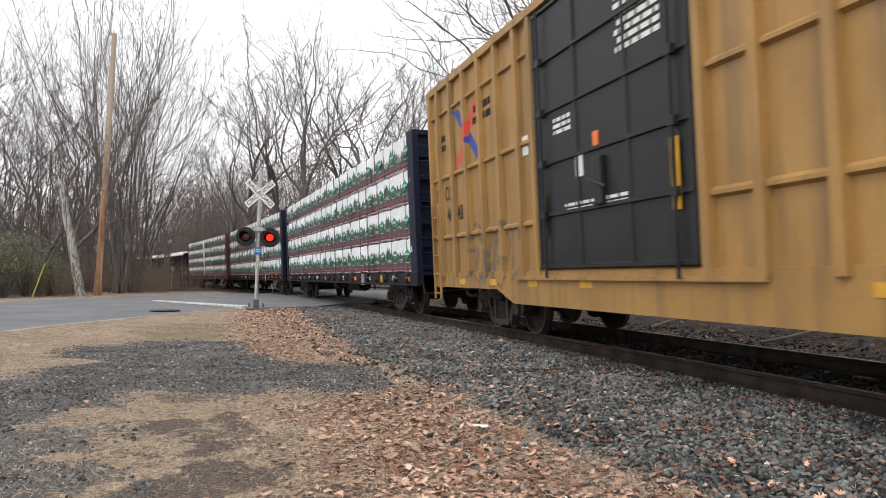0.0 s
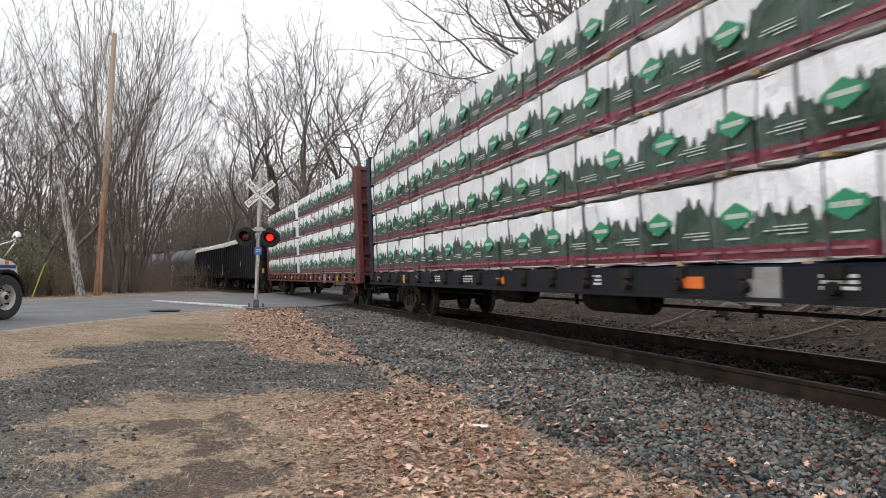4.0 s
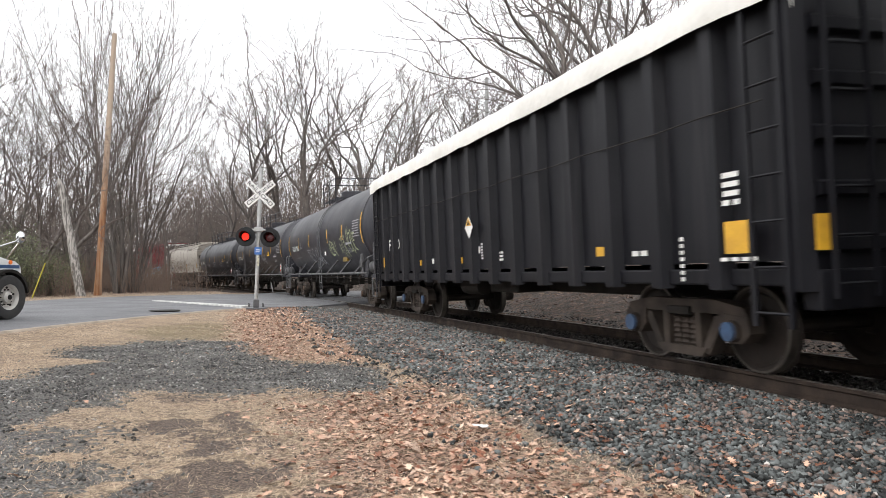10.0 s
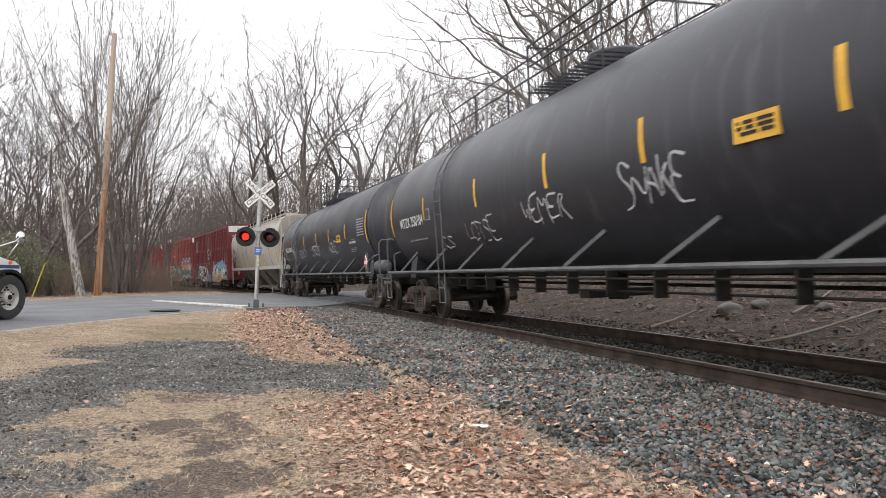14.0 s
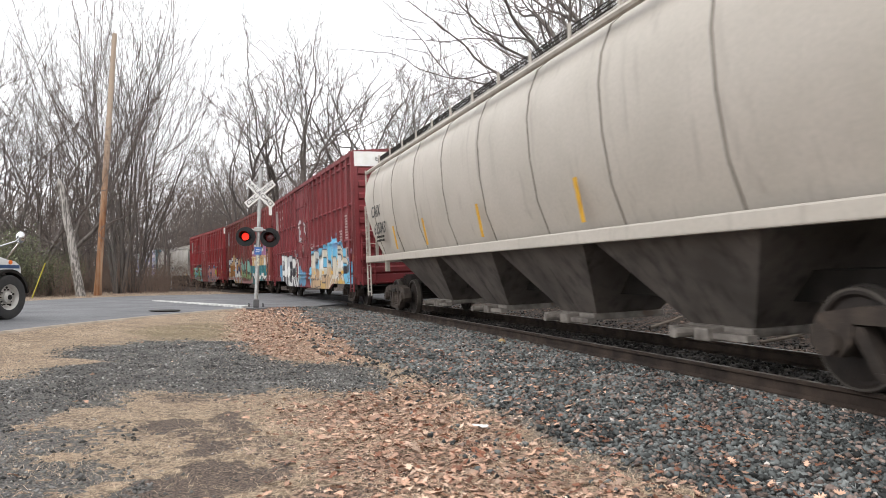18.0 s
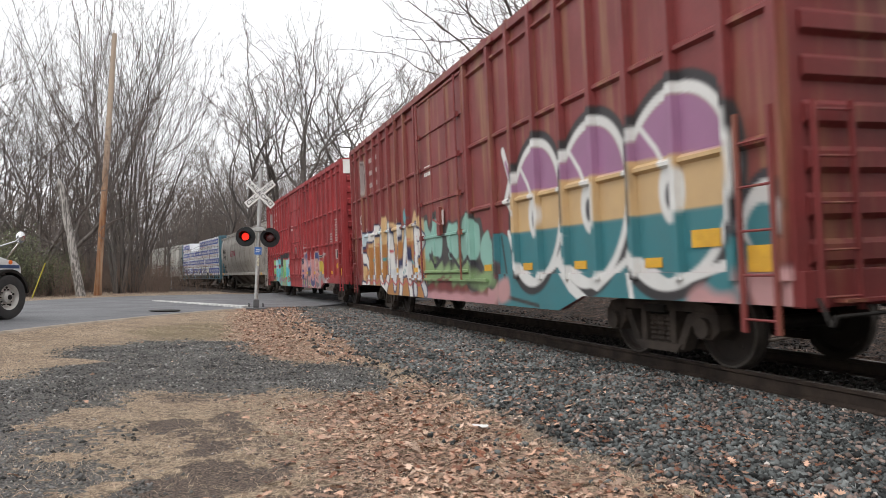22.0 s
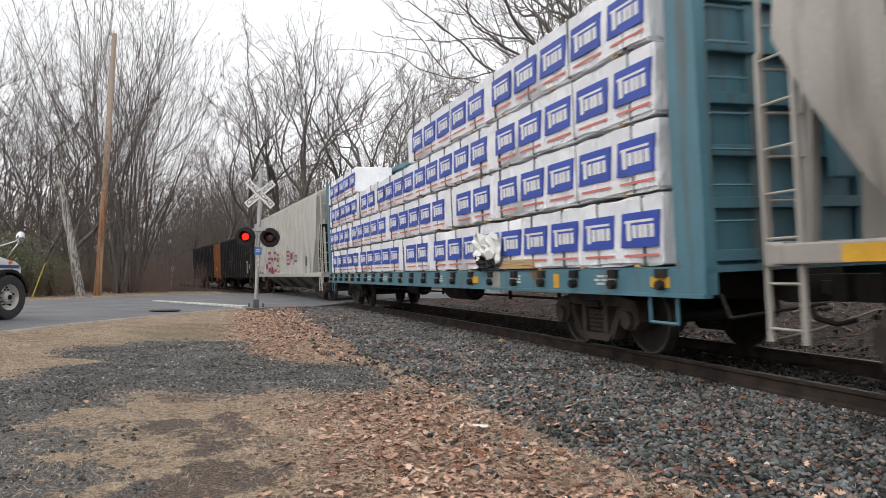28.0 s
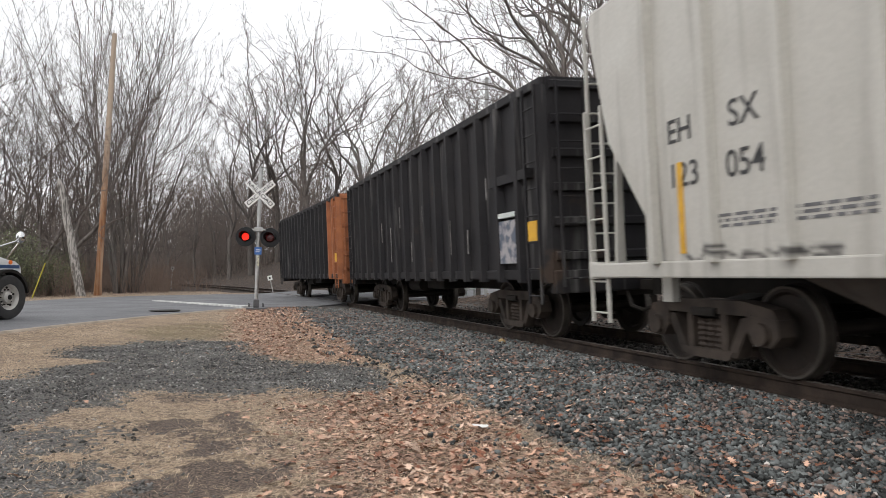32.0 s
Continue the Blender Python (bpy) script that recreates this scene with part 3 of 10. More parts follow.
def grow(seed, height, girth, habit):
    """A bare tree: leaders that fork again and again into ever thinner limbs, each thinner than what bears it.
    habit: 'oak' (clear trunk, rounded crown), 'fan' (a sheaf of long upright stems) or 'low' (forked near the ground, arching)."""
    rng = np.random.default_rng(seed)
    wood, twigs = Limbs(), Limbs()
    wob, rise, narrow, wide, first = {"oak": (0.14, 0.06, (0.10, 0.32), (0.50, 0.95), 0.12), "fan": (0.05, 0.03, (0.04, 0.13), (0.25, 0.55), 0.13), "low": (0.12, 0.03, (0.08, 0.24), (0.45, 0.90), 0.135)}[habit]
    thin = 0.021 if habit == "oak" else 0.0105

    def tilt(d, angle):
        u = rng.normal(0, 1, 3)
        u -= d * (u @ d)
        return d * math.cos(angle) + u / np.linalg.norm(u) * math.sin(angle)

    def twig(p, d, length, r):
        d2 = tilt(d, rng.uniform(0.4, 0.95))
        d2[2] += 0.12
        m = p + d2 * length * 0.5 + rng.normal(0, 0.03, 3) * length
        e = m + (d2 + rng.normal(0, 0.16, 3)) * length * 0.5
        twigs.limb([p, m, e], [r, r * 0.8, r * 0.5], 3)
        b = p + (m - p) * rng.uniform(0.5, 1.0)
        twigs.limb([b, b + tilt(d2, 0.6) * length * rng.uniform(0.35, 0.6)], [r * 0.7, r * 0.45], 3)

    def limb(p, d, length, r, level):
        pts, dirs = [np.array(p, float)], []
        for i in range(3):
            d = d + rng.normal(0, wob if level else wob * 0.35, 3)
            d[2] += rise * (level > 0)
            d = d / np.linalg.norm(d)
            dirs.append(d)
            pts.append(pts[-1] + d * length / 3)
        end = r * 0.92
        (wood if r > 0.05 else twigs).limb(pts, np.linspace(r, end, 4), 9 if r > 0.15 else 6 if r > 0.07 else 4 if r > 0.03 else 3)
        if r < 0.07:
            for _ in range(1 if r > 0.03 else 2):
                i = int(rng.integers(0, 3))
                twig(pts[i] + (pts[i + 1] - pts[i]) * rng.random(), dirs[i], max(length * rng.uniform(0.4, 0.8), 0.5), max(min(end * 0.5, 0.018), thin * 0.75))
        if end < thin or level > 15:
            twig(pts[-1], d, length * 0.7, thin * 0.8)
            return
        share = rng.uniform(0.56, 0.86)
        limb(pts[-1], tilt(d, rng.uniform(*narrow)), length * rng.uniform(0.90, 1.03), end * math.sqrt(share), level + 1)
        limb(pts[-1], tilt(d, rng.uniform(*wide)), length * rng.uniform(0.72, 0.98), end * math.sqrt(1 - share), level + 1)

    if habit == "oak":
        p, d = np.array([0, 0, -0.3]), np.array([rng.normal(0, 0.03), rng.normal(0, 0.03), 1.0])
        trunk = [p + d * height * 0.30 * u + np.array([rng.normal(0, 0.06), rng.normal(0, 0.06), 0]) * (u > 0) for u in (0, 0.33, 0.66, 1.0)]
        wood.limb(trunk, [girth * 1.3, girth * 1.08, girth * 1.02, girth], 10)
        limb(trunk[-1], d, height * first, girth * 0.82, 1)
        for t in (0.45, 0.7, 0.9):
            a = rng.uniform(0, 6.28)
            limb(trunk[0] + (trunk[-1] - trunk[0]) * t, np.array([math.cos(a) * 0.75, math.sin(a) * 0.75, 0.66]), height * 0.09, girth * rng.uniform(0.16, 0.3), 2)
        for k in range(2):
            limb(trunk[-1], tilt(d / np.linalg.norm(d), rng.uniform(0.35, 0.75)), height * first, girth * rng.uniform(0.45, 0.62), 1)
    else:
        count = 7 if habit == "fan" else 4
        for k in range(count):
            a, t = 6.283 * k / count + rng.uniform(-0.4, 0.4), rng.uniform(0.03, 0.30) if habit == "fan" else rng.uniform(0.15, 0.55)
            limb((0.2 * math.cos(a), 0.2 * math.sin(a), -0.2), np.array([math.sin(t) * math.cos(a), math.sin(t) * math.sin(a), math.cos(t)]), height * first, girth * rng.uniform(0.55, 1.0), 1)
    lift = np.percentile([it[0][-1][2] for lot in twigs.store.values() for it in lot], 98)
    return wood.mesh("trunk", BARK), twigs.mesh("crown", TWIG), lift


KINDS = {}
for k, (habit, height, girth) in enumerate((("oak", 24, 0.33), ("oak", 23, 0.30), ("fan", 22, 0.115), ("low", 18, 0.15), ("fan", 21, 0.10), ("oak", 24, 0.31), ("oak", 20, 0.26), ("low", 18, 0.16))):
    KINDS[k] = grow(40 + k, height, girth, habit)


def tree(kind, x, y, height, label="tall bare deciduous tree without leaves", spin=None, lean=(0, 0), group="bare trees along the line"):
    wood, twigs, base = KINDS[kind]
    q = height / base
    ob = thing("tree", label, "tree", group)
    turn = random.uniform(0, 6.28) if spin is None else spin
    ob.matrix_world = Matrix.Translation((x, y, float(ground_z(x, y)) - 0.05)) @ Matrix.Rotation(lean[0], 4, "X") @ Matrix.Rotation(lean[1], 4, "Y") @ Matrix.Rotation(turn, 4, "Z") @ Matrix.Scale(q, 4)
    part("trunk", wood, None, ob)
    part("crown", twigs, None, ob)
    return ob


random.seed(11)
# the group behind the road, upright and slender
for kind, px, depth, height in ((2, 212, 46, 23), (4, 236, 48, 19.5), (7, 118, 46, 18.5), (3, 62, 45, 18), (7, 8, 44, 17.5), (3, -40, 46, 18), (6, 160, 58, 17), (6, 30, 58, 17), (3, 262, 66, 12), (6, 200, 64, 15), (6, 300, 88, 14), (6, 345, 94, 14.5), (3, -95, 50, 18), (7, 140, 62, 17)):
    x, y = spot(px, depth)
    tree(kind, x, y, height, "slender bare tree with upright grey branches")
# the middle, with rounded crowns
for kind, px, depth, height in ((1, 405, 92, 22.5), (0, 445, 88, 25), (5, 492, 96, 28), (0, 545, 84, 27.5), (1, 590, 90, 28), (5, 640, 84, 26.5), (1, 690, 88, 24.5), (0, 735, 84, 22), (5, 785, 86, 21.5), (0, 830, 84, 20), (6, 870, 74, 17), (6, 715, 104, 23), (6, 380, 106, 18)):
    x, y = spot(px, depth)
    if float(off_track(x, y)[1]) > 3.8:
        tree(kind, x, y, height * 0.98)
# beyond the track on the bank
for kind, px, depth, height in ((0, 1003, 36, 23), (1, 955, 42, 17.5), (5, 905, 48, 15.5), (1, 1045, 44, 24), (0, 1110, 38, 24), (5, 1160, 44, 23), (1, 1225, 42, 24), (5, 1300, 46, 23), (0, 1390, 40, 23), (6, 1480, 38, 20), (1, 1570, 40, 22), (6, 980, 60, 24), (6, 1080, 62, 24), (6, 1260, 66, 24)):
    x, y = spot(px, depth)
    tree(kind, x, y, height, "tall bare tree on the bank beyond the track")
# a few more behind the camera
for kind, x, y, height in ((0, -14, -10, 18), (1, -22, 4, 18), (5, 4, -18, 20), (6, 16, -10, 18), (6, -8, -22, 18)):
    tree(kind, x, y, height)


def woods(seed, count, near, far, lo, hi, name, label):
    """Far woods: slim trunks with a few forks each, in one object."""
    rng = np.random.default_rng(seed)
    L = Limbs()
    for _ in range(count):
        depth = near + (far - near) * rng.random() ** 1.3
        x, y = spot(rng.uniform(-420, 1990), depth)
        s, w = off_track(x, y)
        if abs(float(w)) < 4.5 or float(in_road(x, y)) > 0.02:
            continue
        z, hgt = float(ground_z(x, y)), rng.uniform(lo, hi)
        r = rng.uniform(0.05, 0.15)
        pts = [(x, y, z - 0.2)]
        for i in range(4):
            pts.append((pts[-1][0] + rng.normal(0, 0.25), pts[-1][1] + rng.normal(0, 0.25), pts[-1][2] + hgt / 4))
        L.limb(pts, r * np.linspace(1, 0.2, 5), 4)
        for j in range(13):
            t = rng.uniform(0.25, 1.0)
            i = min(int(t * 4), 3)
            p = np.array(pts[i]) + (np.array(pts[i + 1]) - np.array(pts[i])) * (t * 4 - i)
            a, ln = rng.uniform(0, 6.28), hgt * rng.uniform(0.12, 0.3) * (1.2 - 0.6 * t)
            d = np.array([math.cos(a) * 0.7, math.sin(a) * 0.7, rng.uniform(0.35, 0.9)])
            q = p + d * ln * 0.5 + rng.normal(0, 0.2, 3)
            e = q + (d + rng.normal(0, 0.3, 3)) * ln * 0.5
            L.limb([p, q, e], [r * 0.36 * (1.1 - t * 0.6), r * 0.22, 0.012], 3)
            for u in range(3):
                b = p + (e - p) * rng.uniform(0.3, 1.0)
                L.limb([b, b + (d + rng.normal(0, 0.7, 3)) * ln * 0.3], [0.014, 0.006], 3)
    return tagged(new(name, L.mesh(name, FAR_WOOD)), label, "woods", kind="stuff")


woods(5, 420, 96, 200, 12, 18, "far_woods", "grey bare woodland closing the view behind the track")
woods(6, 160, 54, 100, 5, 12, "undergrowth_saplings", "thin bare saplings under the taller trees")


def thicket(seed, count, places, name, label):
    """Thin crowded stems with a few side shoots each, in one object."""
    rng = np.random.default_rng(seed)
    L = Limbs()
    for _ in range(count):
        x0, x1, d0, d1, lo, hi = places[rng.integers(len(places))]
        px = rng.uniform(x0, x1)
        x, y = spot(px, rng.uniform(d0, d1))
        s, w = off_track(x, y)
        if float(in_road(x, y)) > 0.01 or abs(float(w)) < 4.2 or (px > 236 and w < 0):
            continue
        p = np.array([x, y, float(ground_z(x, y)) - 0.1])
        ln = lo + (hi - lo) * rng.random() ** 1.7
        d = np.array([rng.normal(0, 0.2), rng.normal(0, 0.2), 1.0])
        m = p + d * ln * 0.5
        e = p + d * ln + np.array([rng.normal(0, 0.07), rng.normal(0, 0.07), 0]) * ln
        r = 0.018 + 0.0022 * ln
        L.limb([p, m, e], [r, r * 0.75, r * 0.3], 3)
        for u in range(7):
            t = rng.uniform(0.2, 1.0)
            b = p + (m - p) * 2 * t if t < 0.5 else m + (e - m) * (2 * t - 1)
            L.limb([b, b + np.array([rng.normal(0, 0.55), rng.normal(0, 0.55), rng.uniform(0.2, 0.9)]) * ln * 0.2], [r * 0.6, r * 0.3], 3)
    return tagged(new(name, L.mesh(name, FAR_WOOD)), label, "woods", kind="stuff")


thicket(15, 4800, [(-160, 236, 52, 84, 2.5, 11), (236, 560, 96, 135, 4, 18), (225, 450, 100, 140, 3, 15), (225, 450, 110, 150, 3, 12), (520, 950, 84, 120, 4, 14), (-160, 300, 84, 130, 6, 16)], "thicket", "dense grey-brown thicket of thin bare stems")


def brush(seed, count, places, name, label, mat, hgt=(0.8, 2.6)):
    rng = np.random.default_rng(seed)
    L = Limbs()
    for _ in range(count):
        x0, x1, d0, d1 = places[rng.integers(len(places))]
        x, y = spot(rng.uniform(x0, x1), rng.uniform(d0, d1))
        s, w = off_track(x, y)
        if abs(float(w)) < 3.2 or float(in_road(x, y)) > 0.01:
            continue
        z = float(ground_z(x, y))
        ln = rng.uniform(*hgt)
        a, t = rng.uniform(0, 6.28), rng.uniform(0.05, 0.55)
        d = np.array([math.cos(a) * t, math.sin(a) * t, 1.0])
        p = np.array([x, y, z - 0.05])
        m, e = p + d * ln * 0.5, p + d * ln + np.array([rng.normal(0, 0.2), rng.normal(0, 0.2), -0.15 * ln * t])
        L.limb([p, m, e], [0.012, 0.008, 0.004], 3)
        for u in range(5):
            b = p + (e - p) * rng.uniform(0.25, 0.95)
            L.limb([b, b + np.array([rng.normal(0, 0.5), rng.normal(0, 0.5), rng.uniform(0.0, 0.6)]) * ln * 0.28], [0.006, 0.003], 3)
    return tagged(new(name, L.mesh(name, mat)), label, "brush", kind="stuff")


brush(3, 2600, [(-60, 300, 44.5, 56), (180, 460, 50, 74), (-80, 140, 38, 50)], "roadside_brush", "tangle of bare brown brush along the road", BRUSH)
brush(4, 900, [(700, 1000, 40, 70), (1000, 1600, 22, 34)], "bank_brush", "bare brush on the bank beyond the track", BRUSH, (0.5, 1.8))


def leafy(name, x, y, radius, height, count, mat, label, seed, leaf=0.055):
    """An evergreen shrub: stems with many small leaves and gaps between the sprays."""
    rng = np.random.default_rng(seed)
    ob = thing(name, label, "shrub", "green shrubs behind the road")
    z = float(ground_z(x, y))
    ob.matrix_world = Matrix.Translation((x, y, z))
    L = Limbs()
    tips = []
    for k in range(26):
        a, rr = rng.uniform(0, 6.28), radius * math.sqrt(rng.random())
        e = np.array([rr * math.cos(a), rr * math.sin(a), height * rng.uniform(0.35, 1.0) * (1 - 0.3 * rr / radius)])
        m = e * 0.5 + rng.normal(0, 0.12, 3)
        L.limb([(0, 0, -0.1), m, e], [0.03, 0.02, 0.006], 4)
        for u in range(4):
            b = m + (e - m) * rng.random()
            t = b + rng.normal(0, 0.35, 3) * radius * 0.5
            L.limb([b, t], [0.008, 0.003], 3)
            tips += [b, t, (b + t) / 2]
        tips += [m, e]
    part("wood", L.mesh("wood", BARK), None, ob)
    tips = np.array(tips)
    c = tips[rng.integers(len(tips), size=count)] + rng.normal(0, 0.17, (count, 3))
    c[:, 2] = np.maximum(c[:, 2], 0.03)
    u = rng.normal(0, 1, (count, 3))
    u /= np.linalg.norm(u, axis=1, keepdims=True)
    w = np.cross(u, rng.normal(0, 1, (count, 3)))
    w /= np.linalg.norm(w, axis=1, keepdims=True)
    size = leaf * rng.uniform(0.6, 1.3, (count, 1))
    v = np.stack([c - u * size, c + w * size * 0.5, c + u * size, c - w * size * 0.5], 1).reshape(-1, 3)
    f = np.arange(count * 4).reshape(-1, 4)
    part("foliage", big_mesh("foliage", v, f, mat), None, ob)
    return ob


EVERGREEN = material("evergreen_leaves", (0.150, 0.160, 0.085), (0.09, 0.10, 0.055), 1.0, 0.6, 0, 0.0, island=0.5)
for k, (px, depth, radius, height) in enumerate(((8, 37, 1.5, 3.8), (45, 39, 1.7, 4.4), (88, 41, 1.5, 3.2), (-30, 36, 1.8, 4.5), (118, 44, 1.2, 2.6), (22, 44, 1.8, 5.0))):
    x, y = spot(px, depth)
    leafy("shrub", x, y, radius, height, 3000, EVERGREEN, "dense dark green evergreen shrub beside the road", 70 + k)


# ---- loose stones, leaves and dry grass ----
STONE = material("ballast_stone", (0.132, 0.141, 0.138), (0.022, 0.026, 0.026), 1.4, 0.85, 0, 0.3, 60, island=0.95)
STONE_WARM = material("warm_ballast_stone", (0.21, 0.155, 0.13), (0.12, 0.09, 0.08), 2.0, 0.85, 0, 0.25, 60, island=0.6)
STONE_PALE = material("pale_stone", (0.46, 0.43, 0.40), (0.34, 0.31, 0.29), 2.0, 0.85, 0, 0.25, 60, island=0.5)
DARK_STONE = material("oily_ballast", (0.055, 0.05, 0.047), (0.022, 0.02, 0.019), 2.0, 0.9, 0, 0.25, 60, island=0.8, spec=0.2)
CINDER = material("dark_gravel", (0.165, 0.160, 0.152), (0.05, 0.049, 0.047), 2.0, 0.9, 0, 0.25, 60, island=0.75)
STONE_GREY = material("light_grey_gravel", (0.33, 0.32, 0.30), (0.24, 0.23, 0.215), 2.0, 0.9, 0, 0.25, 60, island=0.5)


def stones(name, pts, sizes, mat, label, seed, flat=0.75):
    """Broken stone: a lumpy block for each point, in one object."""
    rng = np.random.default_rng(seed)
    base = np.array([(1, 0, 0), (-1, 0, 0), (0, 1, 0), (0, -1, 0), (0, 0, 1), (0, 0, -1), (0.62, 0.62, 0.55), (-0.62, 0.58, -0.5)])
    octa = np.array([(4, 0, 6), (0, 2, 6), (2, 4, 6), (4, 2, 1), (4, 1, 3), (4, 3, 0), (5, 2, 0), (5, 1, 7), (1, 2, 7), (2, 5, 7), (5, 3, 1), (5, 0, 3)])
    n = len(pts)
    v = base[None] * rng.uniform(0.62, 1.2, (n, 8, 1)) * np.array([1.0, 1.0, flat])
    a, b = rng.uniform(0, 6.28, n), rng.normal(0, 0.5, n)
    ca, sa, cb, sb = np.cos(a), np.sin(a), np.cos(b), np.sin(b)
    x, y, z = v[..., 0] * rng.uniform(0.8, 1.4, (n, 1)), v[..., 1], v[..., 2]
    y, z = y * cb[:, None] - z * sb[:, None], y * sb[:, None] + z * cb[:, None]
    x, y = x * ca[:, None] - y * sa[:, None], x * sa[:, None] + y * ca[:, None]
    v = np.stack([x, y, z], -1) * sizes[:, None, None] + pts[:, None]
    f = (octa[None] + np.arange(n)[:, None, None] * 8).reshape(-1, 3)
    return tagged(new(name, big_mesh(name, v.reshape(-1, 3), f, mat)), label, "stones", kind="stuff")


def lay(x, y, lift):
    return np.stack([x, y, ground_z(x, y) + lift], 1)


rg = np.random.default_rng(21)


def shoulder(count, s_lo, s_hi, w_lo, w_hi, power):
    s = s_lo + (s_hi - s_lo) * rg.random(count) ** power
    w = rg.uniform(w_lo, w_hi, count)
    tx, ty, a = track(s)
    return tx + w * np.cos(a), ty + w * np.sin(a), s, w


x, y, s, w = shoulder(66000, 1.0, 27.0, -4.6, -0.90, 1.8)
stone = cover(x, y)[4]
keep = rg.random(len(x)) < 0.04 + 0.96 * stone
x, y = x[keep], y[keep]
size = (0.013 + 0.024 * rg.random(len(x)) ** 1.4) * (1 + 0.5 * step(6, 15, y))
third = rg.random(len(x)) < 0.2
white = rg.random(len(x)) < 0.025
P = lay(x, y, 0.012)
stones("ballast_pale", P[white], size[white] * 0.9, STONE_PALE, "pale stones among the ballast", 6)
stones("ballast", P[~third], size[~third], STONE, "coarse grey crushed stone ballast beside the track", 1)
stones("ballast_warm", P[third], size[third], STONE_WARM, "brown and pinkish crushed stones among the ballast", 2)
x, y, s, w = shoulder(5500, 1.0, 27.0, -0.62, 0.62, 1.4)
P = np.stack([x, y, -0.165 + w * CANT + rg.uniform(-0.02, 0.01, len(x))], 1)
stones("track_bed", P, rg.uniform(0.018, 0.04, len(x)), DARK_STONE, "dark oily ballast between the rails", 3)
x, y, s, w = shoulder(5500, 1.0, 27.0, 0.92, 3.0, 1.4)
stones("far_ballast", lay(x, y, 0.005), rg.uniform(0.018, 0.045, len(x)), DARK_STONE, "dark ballast on the far side of the track", 4)
# gravel lying in drifts on the verge
x, y = rg.uniform(-4.4, 2.9, 62000), 3.4 + 11.4 * rg.random(62000) ** 1.15
g = cover(x, y)[0]
keep = (rg.random(len(x)) < g ** 1.5 * np.where(inside(x, y, CINDER_PATCH) > 0, 0.35, 0.95)) | (rg.random(len(x)) < 0.010)
x, y = x[keep], y[keep]
size = 0.006 + 0.017 * rg.random(len(x)) ** 1.7
pale = rg.random(len(x)) < 0.10
stones("verge_gravel", lay(x, y, 0.005)[~pale], size[~pale], CINDER, "dark gravel drifts on the grassy verge", 5, 0.7)
stones("pale_verge_gravel", lay(x, y, 0.005)[pale], size[pale], STONE_GREY, "lighter stones in the gravel drifts", 15, 0.7)

LEAF = material("fallen_oak_leaves", (0.50, 0.315, 0.225), (0.30, 0.175, 0.12), 3.0, 0.8, 0, 0.1, 60, island=0.55)
BANK_LEAF = material("dark_bank_leaves", (0.17, 0.11, 0.08), (0.10, 0.066, 0.05), 3.0, 0.8, 0, 0.1, 60, island=0.6)
LEAF_PALE = material("pale_fallen_leaves", (0.64, 0.46, 0.35), (0.48, 0.33, 0.24), 3.0, 0.8, 0, 0.1, 60, island=0.4)
LEAF_RED = material("russet_fallen_leaves", (0.23, 0.088, 0.048), (0.15, 0.068, 0.042), 3.0, 0.8, 0, 0.1, 60, island=0.4)


def leaves(name, x, y, size, mat, label, seed, lift=0.012):
    """Lobed oak leaves, curled and lying every way, in one object."""
    rng = np.random.default_rng(seed)
    half = [(0.0, -1.0), (0.07, -0.66), (0.40, -0.70), (0.20, -0.38), (0.66, -0.26), (0.24, -0.04), (0.72, 0.28), (0.24, 0.34), (0.46, 0.74), (0.14, 0.66), (0.0, 1.0)]
    out = half + [(-a, b) for a, b in half[-2:0:-1]]
    k = len(out)
    shape = np.array([(0.0, 0.0)] + out)
    tri = np.array([(0, i + 1, (i + 1) % k + 1) for i in range(k)])
    n = len(x)
    v = np.zeros((n, k + 1, 3))
    v[..., :2] = shape[None] * rng.uniform(0.85, 1.15, (n, 1, 2))
    curl, cup = rng.normal(0.05, 0.22, (n, 1)), rng.normal(-0.08, 0.2, (n, 1))
    v[..., 2] = curl * v[..., 1] ** 2 + (0.25 + cup) * np.abs(v[..., 0]) + rng.normal(0, 0.05, (n, k + 1))
    a, b, c = rng.uniform(0, 6.28, n), rng.normal(0, 0.24, n), rng.normal(0, 0.24, n)
    X, Y, Z = v[..., 0], v[..., 1], v[..., 2]
    Y, Z = Y * np.cos(b)[:, None] - Z * np.sin(b)[:, None], Y * np.sin(b)[:, None] + Z * np.cos(b)[:, None]
    X, Z = X * np.cos(c)[:, None] - Z * np.sin(c)[:, None], X * np.sin(c)[:, None] + Z * np.cos(c)[:, None]
    X, Y = X * np.cos(a)[:, None] - Y * np.sin(a)[:, None], X * np.sin(a)[:, None] + Y * np.cos(a)[:, None]
    v = np.stack([X, Y, Z], -1) * size[:, None, None]
    v[..., 2] -= v[..., 2].min(1, keepdims=True) * 0.8
    v += lay(x, y, lift)[:, None]
    f = (tri[None] + np.arange(n)[:, None, None] * (k + 1)).reshape(-1, 3)
    return tagged(new(name, big_mesh(name, v.reshape(-1, 3), f, mat)), label, "leaves", kind="stuff")


